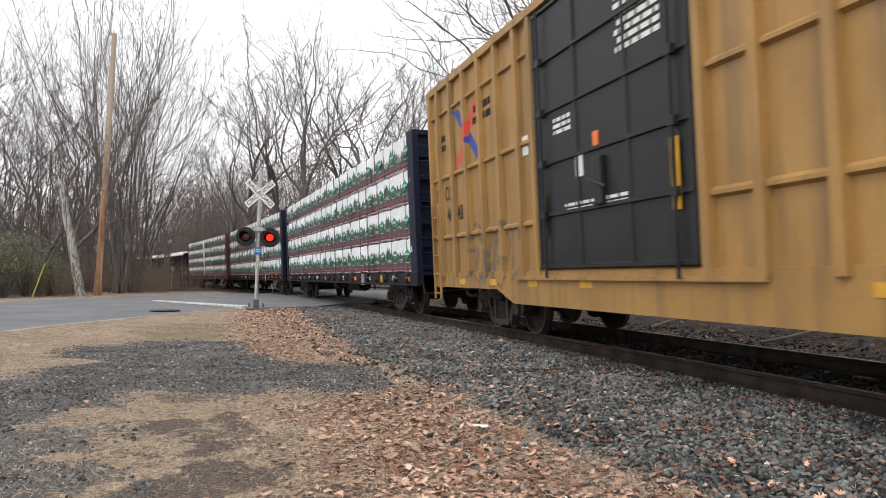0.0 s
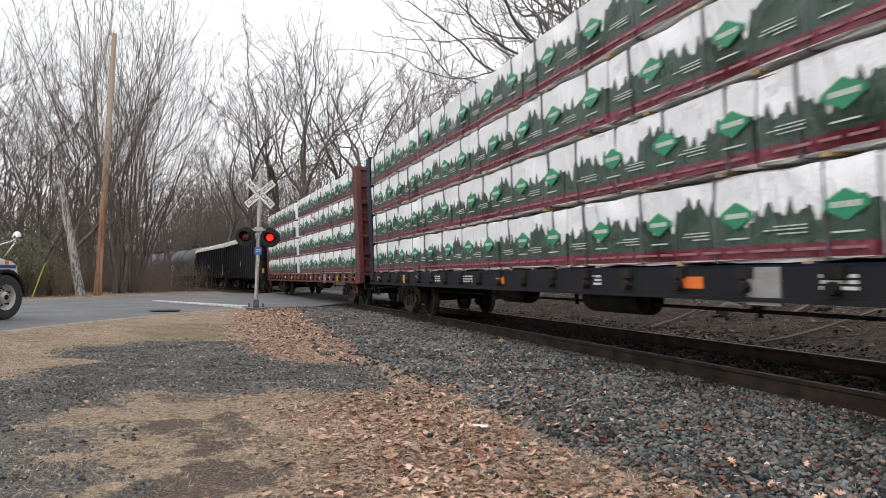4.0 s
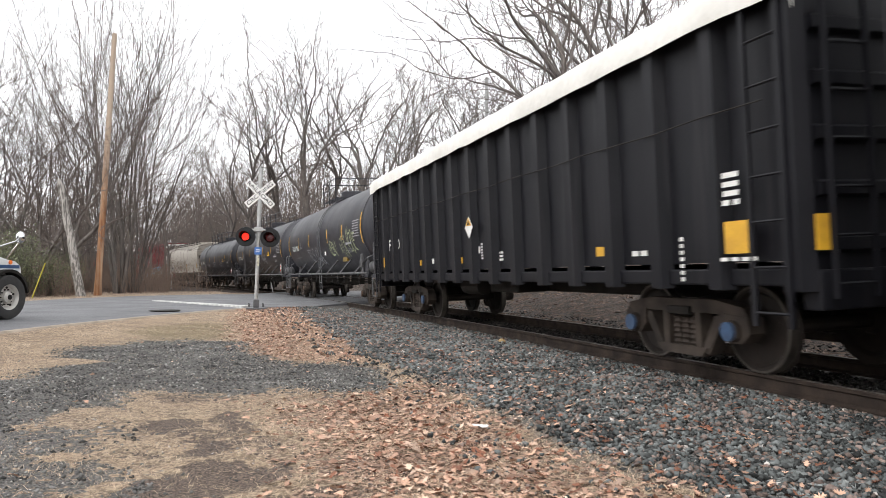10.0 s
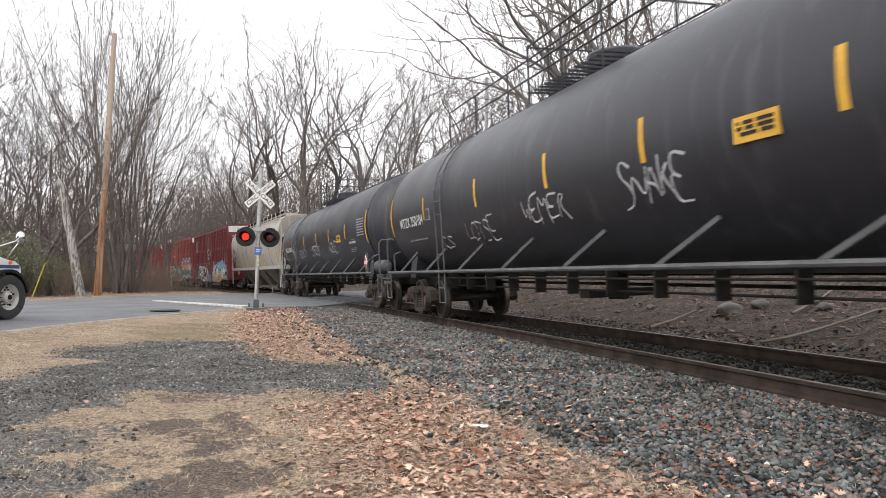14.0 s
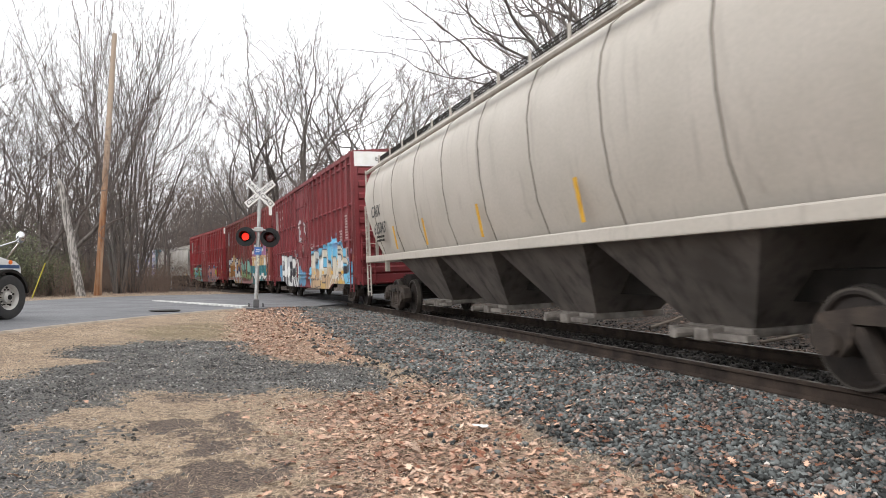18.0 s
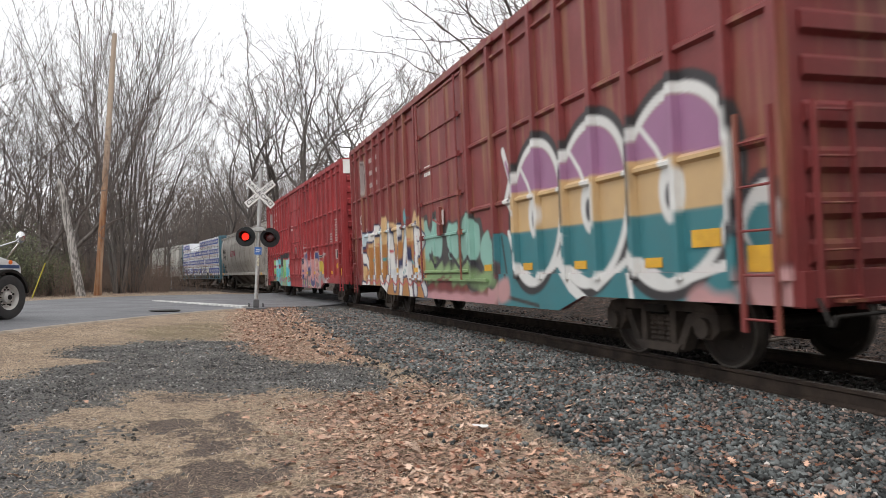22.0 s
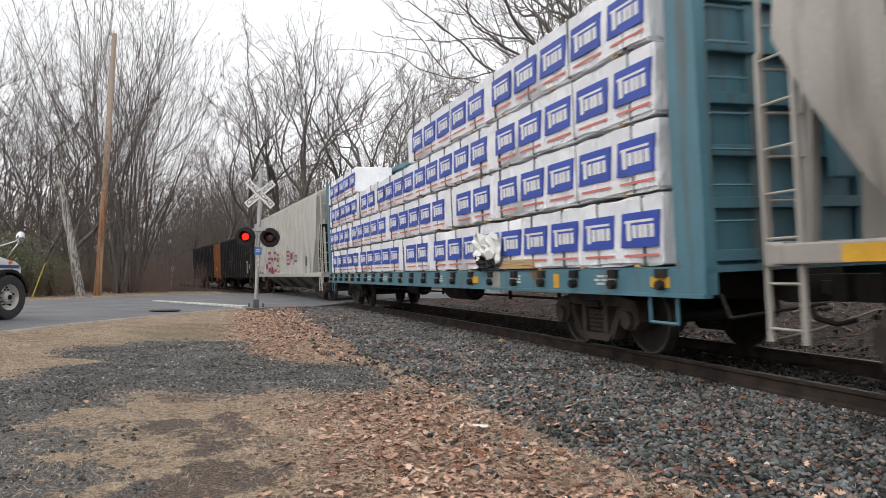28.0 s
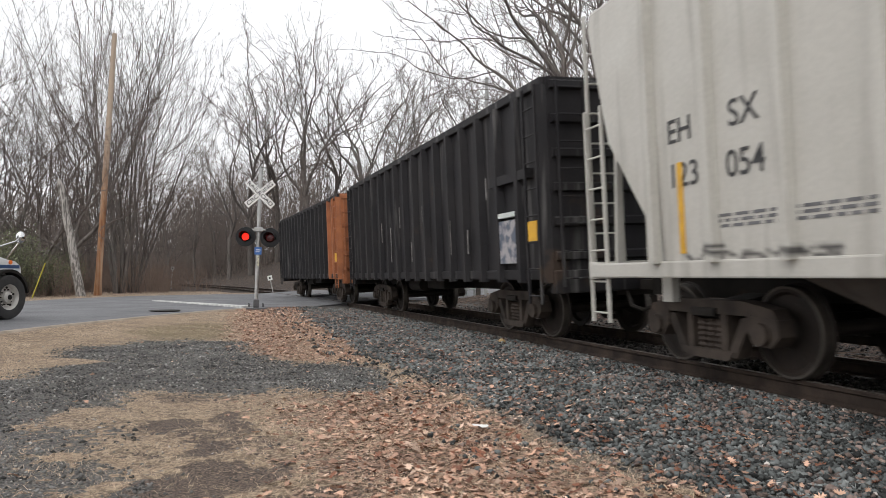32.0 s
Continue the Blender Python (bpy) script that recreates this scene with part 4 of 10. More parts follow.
x, y = rg.uniform(-2.6, 3.4, 76000), 3.0 + 24 * rg.random(76000) ** 1.3
g, li, ba, ol, stn = cover(x, y)
share = np.where(y < 9.3, li ** 1.3 * 0.95, li ** 1.6 * 0.62) * (1 - 0.6 * g) + 0.004 + 0.035 * np.exp(-((x - 2.75) / 0.45) ** 2)
keep = rg.random(len(x)) < share
x, y = x[keep], y[keep]
pick = rg.random(len(x))
size = 0.010 + 0.040 * rg.random(len(x)) ** 2.6
for lo, hi, mat, nm, label in ((0, 0.62, LEAF, "fallen_leaves", "brown fallen oak leaves drifted along the ballast"), (0.62, 0.84, LEAF_PALE, "pale_leaves", "pale tan fallen leaves"), (0.84, 1.0, LEAF_RED, "russet_leaves", "russet fallen leaves")):
    m = (pick >= lo) & (pick < hi)
    leaves(nm, x[m], y[m], size[m], mat, label, int(lo * 100) + 7)
# strays on the ballast
x, y, s, w = shoulder(900, 1.0, 24.0, -3.6, -2.0, 1.3)
leaves("stray_tan_leaves", x, y, rg.uniform(0.018, 0.042, len(x)), LEAF, "stray tan leaves caught in the ballast", 33, 0.03)
x, y, s, w = shoulder(900, 1.0, 24.0, -3.6, -1.0, 1.3)
leaves("stray_leaves", x, y, rg.uniform(0.018, 0.045, len(x)), LEAF_RED, "stray russet leaves caught in the ballast", 31, 0.03)
x, y = rg.uniform(7.6, 16.0, 4500), 2 + 38 * rg.random(4500) ** 1.3
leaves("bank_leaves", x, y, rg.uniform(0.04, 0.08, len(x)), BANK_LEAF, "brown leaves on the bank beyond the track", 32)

GRASS = material("dry_grass", (0.68, 0.53, 0.38), (0.44, 0.33, 0.225), 2.0, 0.85, 0, 0.0, island=0.4)
GRASS_GREEN = material("green_grass_tufts", (0.24, 0.20, 0.10), (0.20, 0.17, 0.085), 2.0, 0.85, 0, 0.0, island=0.4)


def blades(name, x, y, length, mat, label, seed, flat):
    rng = np.random.default_rng(seed)
    n = len(x)
    p = lay(x, y, 0.0)
    a, t = rng.uniform(0, 6.28, n), rng.uniform(flat, 1.0, n) * 1.35
    d = np.stack([np.cos(a) * np.sin(t), np.sin(a) * np.sin(t), np.cos(t)], 1) * length[:, None]
    u = np.stack([-np.sin(a), np.cos(a), np.zeros(n)], 1) * 0.0012
    mid = p + d * 0.55 + np.array([0, 0, 0.003])
    tip = p + d + np.array([0, 0, -0.002])
    v = np.stack([p - u, p + u, mid + u * 0.8, mid - u * 0.8, tip], 1).reshape(-1, 3)
    i = np.arange(n)[:, None] * 5
    f = np.concatenate([np.stack([i[:, 0], i[:, 0] + 1, i[:, 0] + 2], 1), np.stack([i[:, 0], i[:, 0] + 2, i[:, 0] + 3], 1), np.stack([i[:, 0] + 3, i[:, 0] + 2, i[:, 0] + 4], 1)])
    return tagged(new(name, big_mesh(name, v, f, mat)), label, "grass", kind="stuff")


x, y = rg.uniform(-4.4, 2.9, 300000), 2.9 + 20 * rg.random(300000) ** 1.9
g, li, ba, ol, stn = cover(x, y)
patch = ripple(x, y, 1.3, 0.7) + 0.6 * ripple(x, y, 3.3, 2.0)
keep = (rg.random(len(x)) < np.clip(0.72 + 0.7 * patch + 0.5 * li, 0.10, 1) * (1 - 0.93 * g) * (1 - 0.9 * ba) * (1 - 0.1 * li) * (1 - stn)) & (in_road(x, y) < 0.02)
x, y, ol = x[keep], y[keep], ol[keep]
green = rg.random(len(x)) < 0.03 + 0.35 * ol
ln = rg.uniform(0.02, 0.075, len(x))
blades("dry_grass", x[~green], y[~green], ln[~green], GRASS, "flattened dry straw-coloured grass on the verge", 41, 0.86)
blades("green_grass", x[green], y[green], ln[green] * 0.8, GRASS_GREEN, "greenish grass tufts near the road", 42, 0.6)

# sticks and twigs lying on the bank
sticks = Limbs()
for k in range(1500):
    x, y = rg.uniform(7.8, 15.0), 3 + 36 * rg.random() ** 1.2
    if abs(float(off_track(x, y)[1])) < 1.9:
        continue
    z = float(ground_z(x, y)) + 0.015
    a, ln = rg.uniform(0, 6.28), rg.uniform(0.15, 0.9)
    e = (x + math.cos(a) * ln, y + math.sin(a) * ln)
    sticks.limb([(x, y, z), ((x + e[0]) / 2, (y + e[1]) / 2 + 0.03, z + 0.03), (e[0], e[1], float(ground_z(e[0], e[1])) + 0.03)], [0.009, 0.007, 0.003], 3)
tagged(new("bank_sticks", sticks.mesh("bank_sticks", BRUSH)), "dead sticks and twigs strewn on the bank", "sticks", kind="stuff")

# crumbs of stone and bark trodden into the bare earth
x, y = rg.uniform(-2.6, 2.4, 16000), 3.3 + 7.0 * rg.random(16000) ** 1.4
keep = rg.random(len(x)) < 0.25 + 0.75 * ripple(x, y, 1.7, 2.4)
x, y = x[keep], y[keep]
pick = rg.random(len(x))
for lo, hi, mat, nm in ((0.0, 0.55, CINDER, "dark_crumbs"), (0.55, 0.85, STONE_WARM, "brown_crumbs"), (0.85, 1.0, STONE_PALE, "pale_crumbs")):
    m = (pick >= lo) & (pick < hi)
    stones(nm, lay(x[m], y[m], 0.003), 0.0035 + 0.008 * rg.random(int(m.sum())) ** 2.5, mat, "small crumbs of stone and bark on the bare earth", int(lo * 100) + 61, 0.6)


# ---- the train: shared running gear ----
def side_frame_mesh():
    sh = Shape()
    # top chord, diagonals and spring seat leave the windows open
    sh.prism([(-1.10, 0.58), (-1.02, 0.70), (-0.60, 0.77), (0.60, 0.77), (1.02, 0.70), (1.10, 0.58), (0.66, 0.62), (-0.66, 0.62)], "x", -0.09, 0.09)
    for k in (-1, 1):
        sh.prism([(k * 1.10, 0.60), (k * 1.12, 0.44), (k * 1.0, 0.33), (k * 0.80, 0.33), (k * 0.68, 0.46), (k * 0.66, 0.64)], "x", -0.10, 0.10)
        sh.prism([(k * 0.72, 0.60), (k * 0.58, 0.60), (k * 0.34, 0.20), (k * 0.46, 0.17)], "x", -0.08, 0.08)
        sh.prism([(k * 0.34, 0.64), (k * 0.24, 0.64), (k * 0.24, 0.18), (k * 0.34, 0.18)], "x", -0.08, 0.08)
        sh.cyl((-0.16, k * 0.89, 0.457), (0.02, k * 0.89, 0.457), 0.115, 12)
    sh.prism([(-0.46, 0.24), (0.46, 0.24), (0.36, 0.14), (-0.36, 0.14)], "x", -0.10, 0.10)
    return sh.mesh("side_frame", BOGIE_STEEL, 30)


def spring_mesh():
    sh = Shape()
    prof = []
    for k in range(6):
        prof += [(0.052, 0.24 + k * 0.058), (0.074, 0.268 + k * 0.058)]
    sh.spin(prof, 6, (0, 0, 0))
    return sh.mesh("spring", BOGIE_STEEL, 40)


def wheelset_mesh():
    sh = Shape()
    for k in (-1, 1):
        x = k * 0.755
        prof = [(0.08, x - k * 0.10), (0.13, x - k * 0.09), (0.16, x - k * 0.03), (0.36, x + k * 0.0), (0.40, x - k * 0.06), (0.485, x - k * 0.07), (0.485, x - k * 0.045), (0.462, x - k * 0.035), (0.455, x + k * 0.065), (0.40, x + k * 0.07), (0.37, x + k * 0.03), (0.17, x + k * 0.05), (0.13, x + k * 0.09), (0.08, x + k * 0.1)]
        sh.spin(prof, 24, (0, 0, 0), "x")
        for a in (0.4, 2.5, 4.6):
            y, z = 0.27 * math.cos(a), 0.27 * math.sin(a)
            sh.cyl((x + k * 0.02, y, z), (x + k * 0.045, y, z), 0.035, 8)
    sh.cyl((-1.08, 0, 0), (1.08, 0, 0), 0.08, 10)
    return sh.mesh("wheelset", WHEEL_STEEL, 35)


def tread_mesh():
    sh = Shape()
    for k in (-1,):
        x = k * 0.755
        sh.spin([(0.4655, x - k * 0.032), (0.4585, x + k * 0.066), (0.4525, x + k * 0.0715), (0.43, x + k * 0.0715)], 28, (0, 0, 0), "x")
    return sh.mesh("tread", TREAD_STEEL, 35)


def bolster_mesh():
    sh = Shape()
    sh.prism([(-1.15, 0.60), (-0.5, 0.42), (0.5, 0.42), (1.15, 0.60), (1.15, 0.68), (0.4, 0.80), (-0.4, 0.80), (-1.15, 0.68)], "y", -0.2, 0.2)
    sh.cyl((0, 0, 0.75), (0, 0, 0.95), 0.2, 12)
    for k in (-1, 1):
        sh.beam((-0.9, k * 0.34, 0.5), (0.9, k * 0.34, 0.5), 0.1, 0.12)
    return sh.mesh("bogie", STEEL_DARK, 30)


SIDE_FRAME, SPRING, WHEELSET, TREAD, BOLSTER = side_frame_mesh(), spring_mesh(), wheelset_mesh(), tread_mesh(), bolster_mesh()
BEARING_BLUE = material("blue_bearing_cap", (0.045, 0.095, 0.19), (0.035, 0.06, 0.11), 6.0, 0.6)
CAP_RUST = material("rusty_bearing_cap", (0.10, 0.055, 0.035), (0.06, 0.035, 0.025), 6.0, 0.7)
ROLLING = []
CARS = []


def bogies(car, ends, cap=None):
    for y in ends:
        bg = part("bogie", BOLSTER, None, car, at=Matrix.Translation((0, y, 0)))
        for x in (-1.02, 1.02):
            flip = Matrix.Rotation(math.pi, 4, "Z") if x > 0 else Matrix.Identity(4)
            part("side_frame", SIDE_FRAME, None, bg, at=Matrix.Translation((x, 0, 0)) @ flip)
            for sy in (-0.15, 0.0, 0.15):
                part("spring", SPRING, None, bg, at=Matrix.Translation((x, sy, 0)))
        for k in (-0.89, 0.89):
            ws = part("wheelset", WHEELSET, None, bg, at=Matrix.Translation((0, k, 0.457)))
            for flip in (0.0, math.pi):
                part("tread", TREAD, None, bg, "worn wheel tread", at=Matrix.Translation((0, k, 0.457)) @ Matrix.Rotation(flip, 4, "Z"))
            ROLLING.append((ws, car, y + k, k))
            if cap is not None:
                part("bearing_cap", Shape().cyl((-1.215, k, 0.457), (-1.17, k, 0.457), 0.10, 14), cap, bg, "painted bearing cap")


def coupler_mesh():
    sh = Shape()
    sh.box(-0.07, 0, 0.78, 0.07, 0.55, 0.93, 0.015)
    sh.prism([(-0.16, 0.55), (0.10, 0.52), (0.16, 0.70), (0.10, 0.86), (-0.02, 0.80), (0.02, 0.68), (-0.16, 0.76)], "z", 0.72, 1.0)
    sh.box(-0.25, -0.3, 0.70, 0.25, 0.05, 1.0, 0.02)
    sh.tube([(0.25, 0.0, 0.8), (0.3, 0.2, 0.55), (0.28, 0.45, 0.5), (0.2, 0.6, 0.55)], 0.03, 6)
    return sh.mesh("coupler", STEEL_DARK, 30)


COUPLER = coupler_mesh()


def begin_car(name, label, category, head, tail, gear, cap=None):
    """A car between two stations along the train; gear: how far the bogies stand in from the ends."""
    length = tail - head
    car = thing(name, label, category, "cars of the freight train")
    bogies(car, (-length / 2 + gear, length / 2 - gear), cap)
    part("coupler", COUPLER, None, car, at=Matrix.Translation((0, length / 2, 0)))
    part("coupler", COUPLER, None, car, at=Matrix.Translation((0, -length / 2, 0)) @ Matrix.Rotation(math.pi, 4, "Z"))
    CARS.append((car, (head + tail) / 2, length / 2 - gear))
    return car, length / 2


def ladder(car, x, y, z0, z1, mat, width=0.42, axis="y", name="ladder", rung=0.4):
    """A ladder with its rungs; axis: the way along which it is wide."""
    sh = Shape()
    d = Vector((0, width / 2, 0)) if axis == "y" else Vector((width / 2, 0, 0))
    c = Vector((x, y, 0))
    for k in (-1, 1):
        sh.beam(c + d * k + Vector((0, 0, z0)), c + d * k + Vector((0, 0, z1)), 0.035, 0.05)
    z = z0 + 0.12
    while z < z1 - 0.05:
        sh.cyl(c - d + Vector((0, 0, z)), c + d + Vector((0, 0, z)), 0.014, 6)
        z += rung
    return part(name, sh, mat, car)


def mark(car, x, y, z, w, h, mat, name="reflector", label=""):
    """A thin plate on the side that faces the camera."""
    return part(name, Shape().box(x - 0.006, y - w / 2, z - h / 2, x + 0.004, y + w / 2, z + h / 2), mat, car, label)


def stencil(car, x, y, z, rows, w, h, mat, seed=1, name="stencil"):
    """Small lettering too small to read: rows of bars."""
    rng = random.Random(seed)
    sh = Shape()
    for r in range(rows):
        a = y - w / 2
        while a < y + w / 2:
            b = min(a + rng.uniform(0.06, 0.22), y + w / 2)
            if b - a > 0.02:
                sh.box(x - 0.005, a, z - r * h * 1.7 - h / 2, x + 0.003, b, z - r * h * 1.7 + h / 2)
            a = b + 0.05
    return part(name, sh, mat, car, kind="stuff")


# ---- paint with spray-can work on it, laid out in the car's own metres ----
FORMS = {"V": [(-1, 1), (0, -1), (1, 1)], "E": [(1, 1), (-1, 1), (-1, 0), (0.6, 0), (-1, 0), (-1, -1), (1, -1)], "N": [(-1, -1), (-1, 1), (1, -1), (1, 1)],
         "D": [(-1, -1), (-1, 1), (0.5, 0.8), (1, 0), (0.5, -0.8), (-1, -1)], "O": [(math.cos(a), math.sin(a)) for a in np.linspace(0, 6.283, 15)],
         "Y": [(-0.8, 1), (0, 0.1), (0.9, 0.8), (0, 0.1), (0.2, -1)], "W": [(-1, 1), (-0.5, -1), (0, 0.5), (0.5, -1), (1, 1)], "3": [(-0.8, 1), (0.9, 0.9), (0, 0.1), (0.9, -0.5), (-0.9, -1)],
         "M": [(-1, -1), (-0.8, 1), (0, 0), (0.8, 1), (1, -1)], "R": [(-0.8, -1), (-0.8, 1), (0.7, 0.6), (-0.6, 0), (0.9, -1)], "2": [(-0.8, 0.7), (0.2, 1), (0.7, 0.4), (-0.8, -1), (0.8, -1)], "0": [(0.8 * math.cos(a), math.sin(a)) for a in np.linspace(0, 6.283, 11)],
         "A": [(-1, -1), (-0.1, 1), (0.9, -1), (0.5, -0.2), (-0.6, -0.2)], "P": [(-0.7, -1), (-0.7, 1), (0.7, 0.8), (0.8, 0.2), (-0.6, -0.1)], "H": [(-0.8, 1), (-0.8, -1), (-0.8, 0), (0.8, 0.2), (0.8, 1), (0.8, -1)],
         "S": [(0.9, 0.8), (-0.3, 1), (-0.9, 0.5), (0.8, -0.3), (0.5, -0.9), (-0.9, -0.9)], "T": [(-1, 0.9), (1, 1), (0, 0.95), (0, -1)], "U": [(-0.9, 1), (-0.8, -0.7), (0, -1), (0.8, -0.7), (0.9, 1)],
         "K": [(-0.8, 1), (-0.8, -1), (-0.8, -0.1), (0.8, 1), (-0.6, 0), (0.9, -1)], "B": [(-0.8, -1), (-0.8, 1), (0.6, 0.7), (-0.5, 0.1), (0.8, -0.4), (-0.8, -1)], "I": [(0, 1), (0.1, -1)],
         "L": [(-0.7, 1), (-0.8, -0.9), (0.9, -0.9)], "G": [(0.9, 0.7), (0, 1), (-0.9, 0.2), (-0.4, -0.9), (0.8, -0.8), (0.8, 0), (0.1, 0)]}


def off_path(y, z, pts):
    """Distance of points to a broken line."""
    best = np.full(len(y), 1e9)
    for (ay, az), (by, bz) in zip(pts[:-1], pts[1:]):
        ey, ez = by - ay, bz - az
        t = np.clip(((y - ay) * ey + (z - az) * ez) / (ey * ey + ez * ez + 1e-9), 0, 1)
        best = np.minimum(best, np.hypot(y - ay - t * ey, z - az - t * ez))
    return best


class Sprayed:
    """Coats of spray paint over points of a car's side: colour and cover for each point, the last coat on top."""

    def __init__(self, y, z, seed):
        self.y, self.z, self.rng = y, z, random.Random(seed)
        self.colour, self.cover = np.zeros((len(y), 3)), np.zeros(len(y))

    def coat(self, depth, colour, soft=0.015):
        """Paints where depth, in metres inside an outline, is above nought."""
        m = np.clip(depth / soft * 0.5 + 0.5, 0, 1)
        self.colour += (np.asarray(colour) - self.colour) * m[:, None]
        self.cover = np.maximum(self.cover, m)

    def blobs(self, spots, colour, rough=0.10, soft=0.015):
        d = np.full(len(self.y), -9.0)
        for cy, cz, ry, rz in spots:
            d = np.maximum(d, (1 - np.hypot((self.y - cy) / ry, (self.z - cz) / rz)) * min(ry, rz))
        self.coat(d + rough * ripple(self.y, self.z, 5.0, cy), colour, soft)

    def band(self, y0, y1, z0, z1, colour, rough=0.05, soft=0.02):
        d = np.minimum(np.minimum(self.y - min(y0, y1), max(y0, y1) - self.y), np.minimum(self.z - z0, z1 - self.z))
        self.coat(d + rough * ripple(self.y, self.z, 4.0, y0 + z1), colour, soft)

    def line(self, pts, width, colour, soft=0.012):
        self.coat(width - off_path(self.y, self.z, pts), colour, soft)

    def word(self, text, y0, y1, z0, z1, fat, edge, edge_colour, fills, lean=0.15, jump=0.12, shine=None):
        """Fat letters from y0 to y1, each with its dark edge; fills: colours from the foot to the top, for each letter in turn."""
        step_y = (y1 - y0) / len(text)
        for k, ch in enumerate(text):
            cy, cz = y0 + step_y * (k + 0.5), (z0 + z1) / 2 + self.rng.uniform(-0.06, 0.06)
            w, hgt = abs(step_y) * 0.5 - fat * 0.45, (z1 - z0) / 2 - fat
            pts = [(cy + (p[0] + lean * p[1] + self.rng.uniform(-jump, jump)) * w * (1 if step_y > 0 else -1), cz + (p[1] + self.rng.uniform(-jump, jump)) * hgt) for p in FORMS[ch]]
            d = off_path(self.y, self.z, pts) + 0.02 * ripple(self.y, self.z, 9.0, k)
            self.coat(fat + edge - d, edge_colour)
            lot = fills[k % len(fills)]
            for i, c in enumerate(lot):
                low = z0 + (z1 - z0) * i / len(lot) + 0.06 * math.sin(k * 2.1 + i)
                self.coat(np.minimum(fat - d, self.z - low if i else 9.0), c)
            if shine is not None:
                self.coat(np.minimum(fat * 0.35 - np.abs(d - fat * 0.15), np.sin(self.y * 7 + self.z * 9 + k) * 0.1), shine, 0.03)


def spray_on(car, names, painter, seed):
    """Lays a painter's coats on the near side of the named parts of a car."""
    for ob in car.children_recursive:
        if ob.type != "MESH" or ob.name.split(".")[0] not in names:
            continue
        me = ob.data
        co = np.zeros(len(me.vertices) * 3)
        me.vertices.foreach_get("co", co)
        co = co.reshape(-1, 3)
        s_ = Sprayed(co[:, 1], co[:, 2], seed)
        painter(s_)
        near = co[:, 0] < -1.3
        rgb = me.color_attributes.new("spray", "FLOAT_COLOR", "POINT")
        rgb.data.foreach_set("color", np.concatenate([s_.colour, np.ones((len(co), 1))], 1).astype(np.float32).ravel())
        share = me.attributes.new("spray_share", "FLOAT", "POINT")
        share.data.foreach_set("value", (s_.cover * near).astype(np.float32))


def side_paint(name, base, second, rough=0.5, streak=None, spots=None, spotted=0.3, streaks=0.4, cross=None):
    m = material(name, base, second, 1.3, rough, 0, 0.08, 25, streak=streak, spots=spots, spotted=spotted, spot_scale=0.9, streaks=streaks)
    n, l = m.node_tree.nodes, m.node_tree.links
    bsdf = n["Principled BSDF"]
    col = bsdf.inputs["Base Color"].links[0].from_socket

    def calc(op, a, b=None):
        x = n.new("ShaderNodeMath")
        x.operation = op
        for k, val in enumerate((a, b)):
            if val is None:
                continue
            if hasattr(val, "links"):
                l.new(val, x.inputs[k])
            else:
                x.inputs[k].default_value = val
        return x.outputs[0]

    def mix(fac, a, b):
        x = n.new("ShaderNodeMixRGB")
        for sock, val in ((0, fac), (1, a), (2, b)):
            if hasattr(val, "links"):
                l.new(val, x.inputs[sock])
            else:
                x.inputs[sock].default_value = val
        return x.outputs[0]

    co, sep = n.new("ShaderNodeTexCoord"), n.new("ShaderNodeSeparateXYZ")
    l.new(co.outputs["Object"], sep.inputs[0])
    if cross is not None:
        cy, cz, hw, hh = cross
        near = calc("LESS_THAN", sep.outputs[0], 0.0)
        u, v = calc("DIVIDE", calc("SUBTRACT", sep.outputs[1], cy), hw), calc("DIVIDE", calc("SUBTRACT", sep.outputs[2], cz), hh)
        band = calc("MULTIPLY", calc("LESS_THAN", calc("ABSOLUTE", v), 1.0), near)
        for op, c in (("SUBTRACT", (0.03, 0.06, 0.30, 1)), ("ADD", (0.55, 0.06, 0.04, 1))):
            col = mix(calc("MULTIPLY", calc("LESS_THAN", calc("ABSOLUTE", calc(op, u, v)), 0.26), band), col, c)
    tint, share = n.new("ShaderNodeAttribute"), n.new("ShaderNodeAttribute")
    tint.attribute_name, share.attribute_name = "spray", "spray_share"
    # road grime lies over the spray paint too
    grime = n.new("ShaderNodeTexNoise")
    grime.inputs["Scale"].default_value, grime.inputs["Detail"].default_value = 2.5, 6
    l.new(co.outputs["Object"], grime.inputs["Vector"])
    dirty = mix(calc("MULTIPLY", grime.outputs[0], 0.34), tint.outputs["Color"], (0.10, 0.085, 0.075, 1))
    col = mix(share.outputs["Fac"], col, dirty)
    l.new(col, bsdf.inputs["Base Color"])
    return m


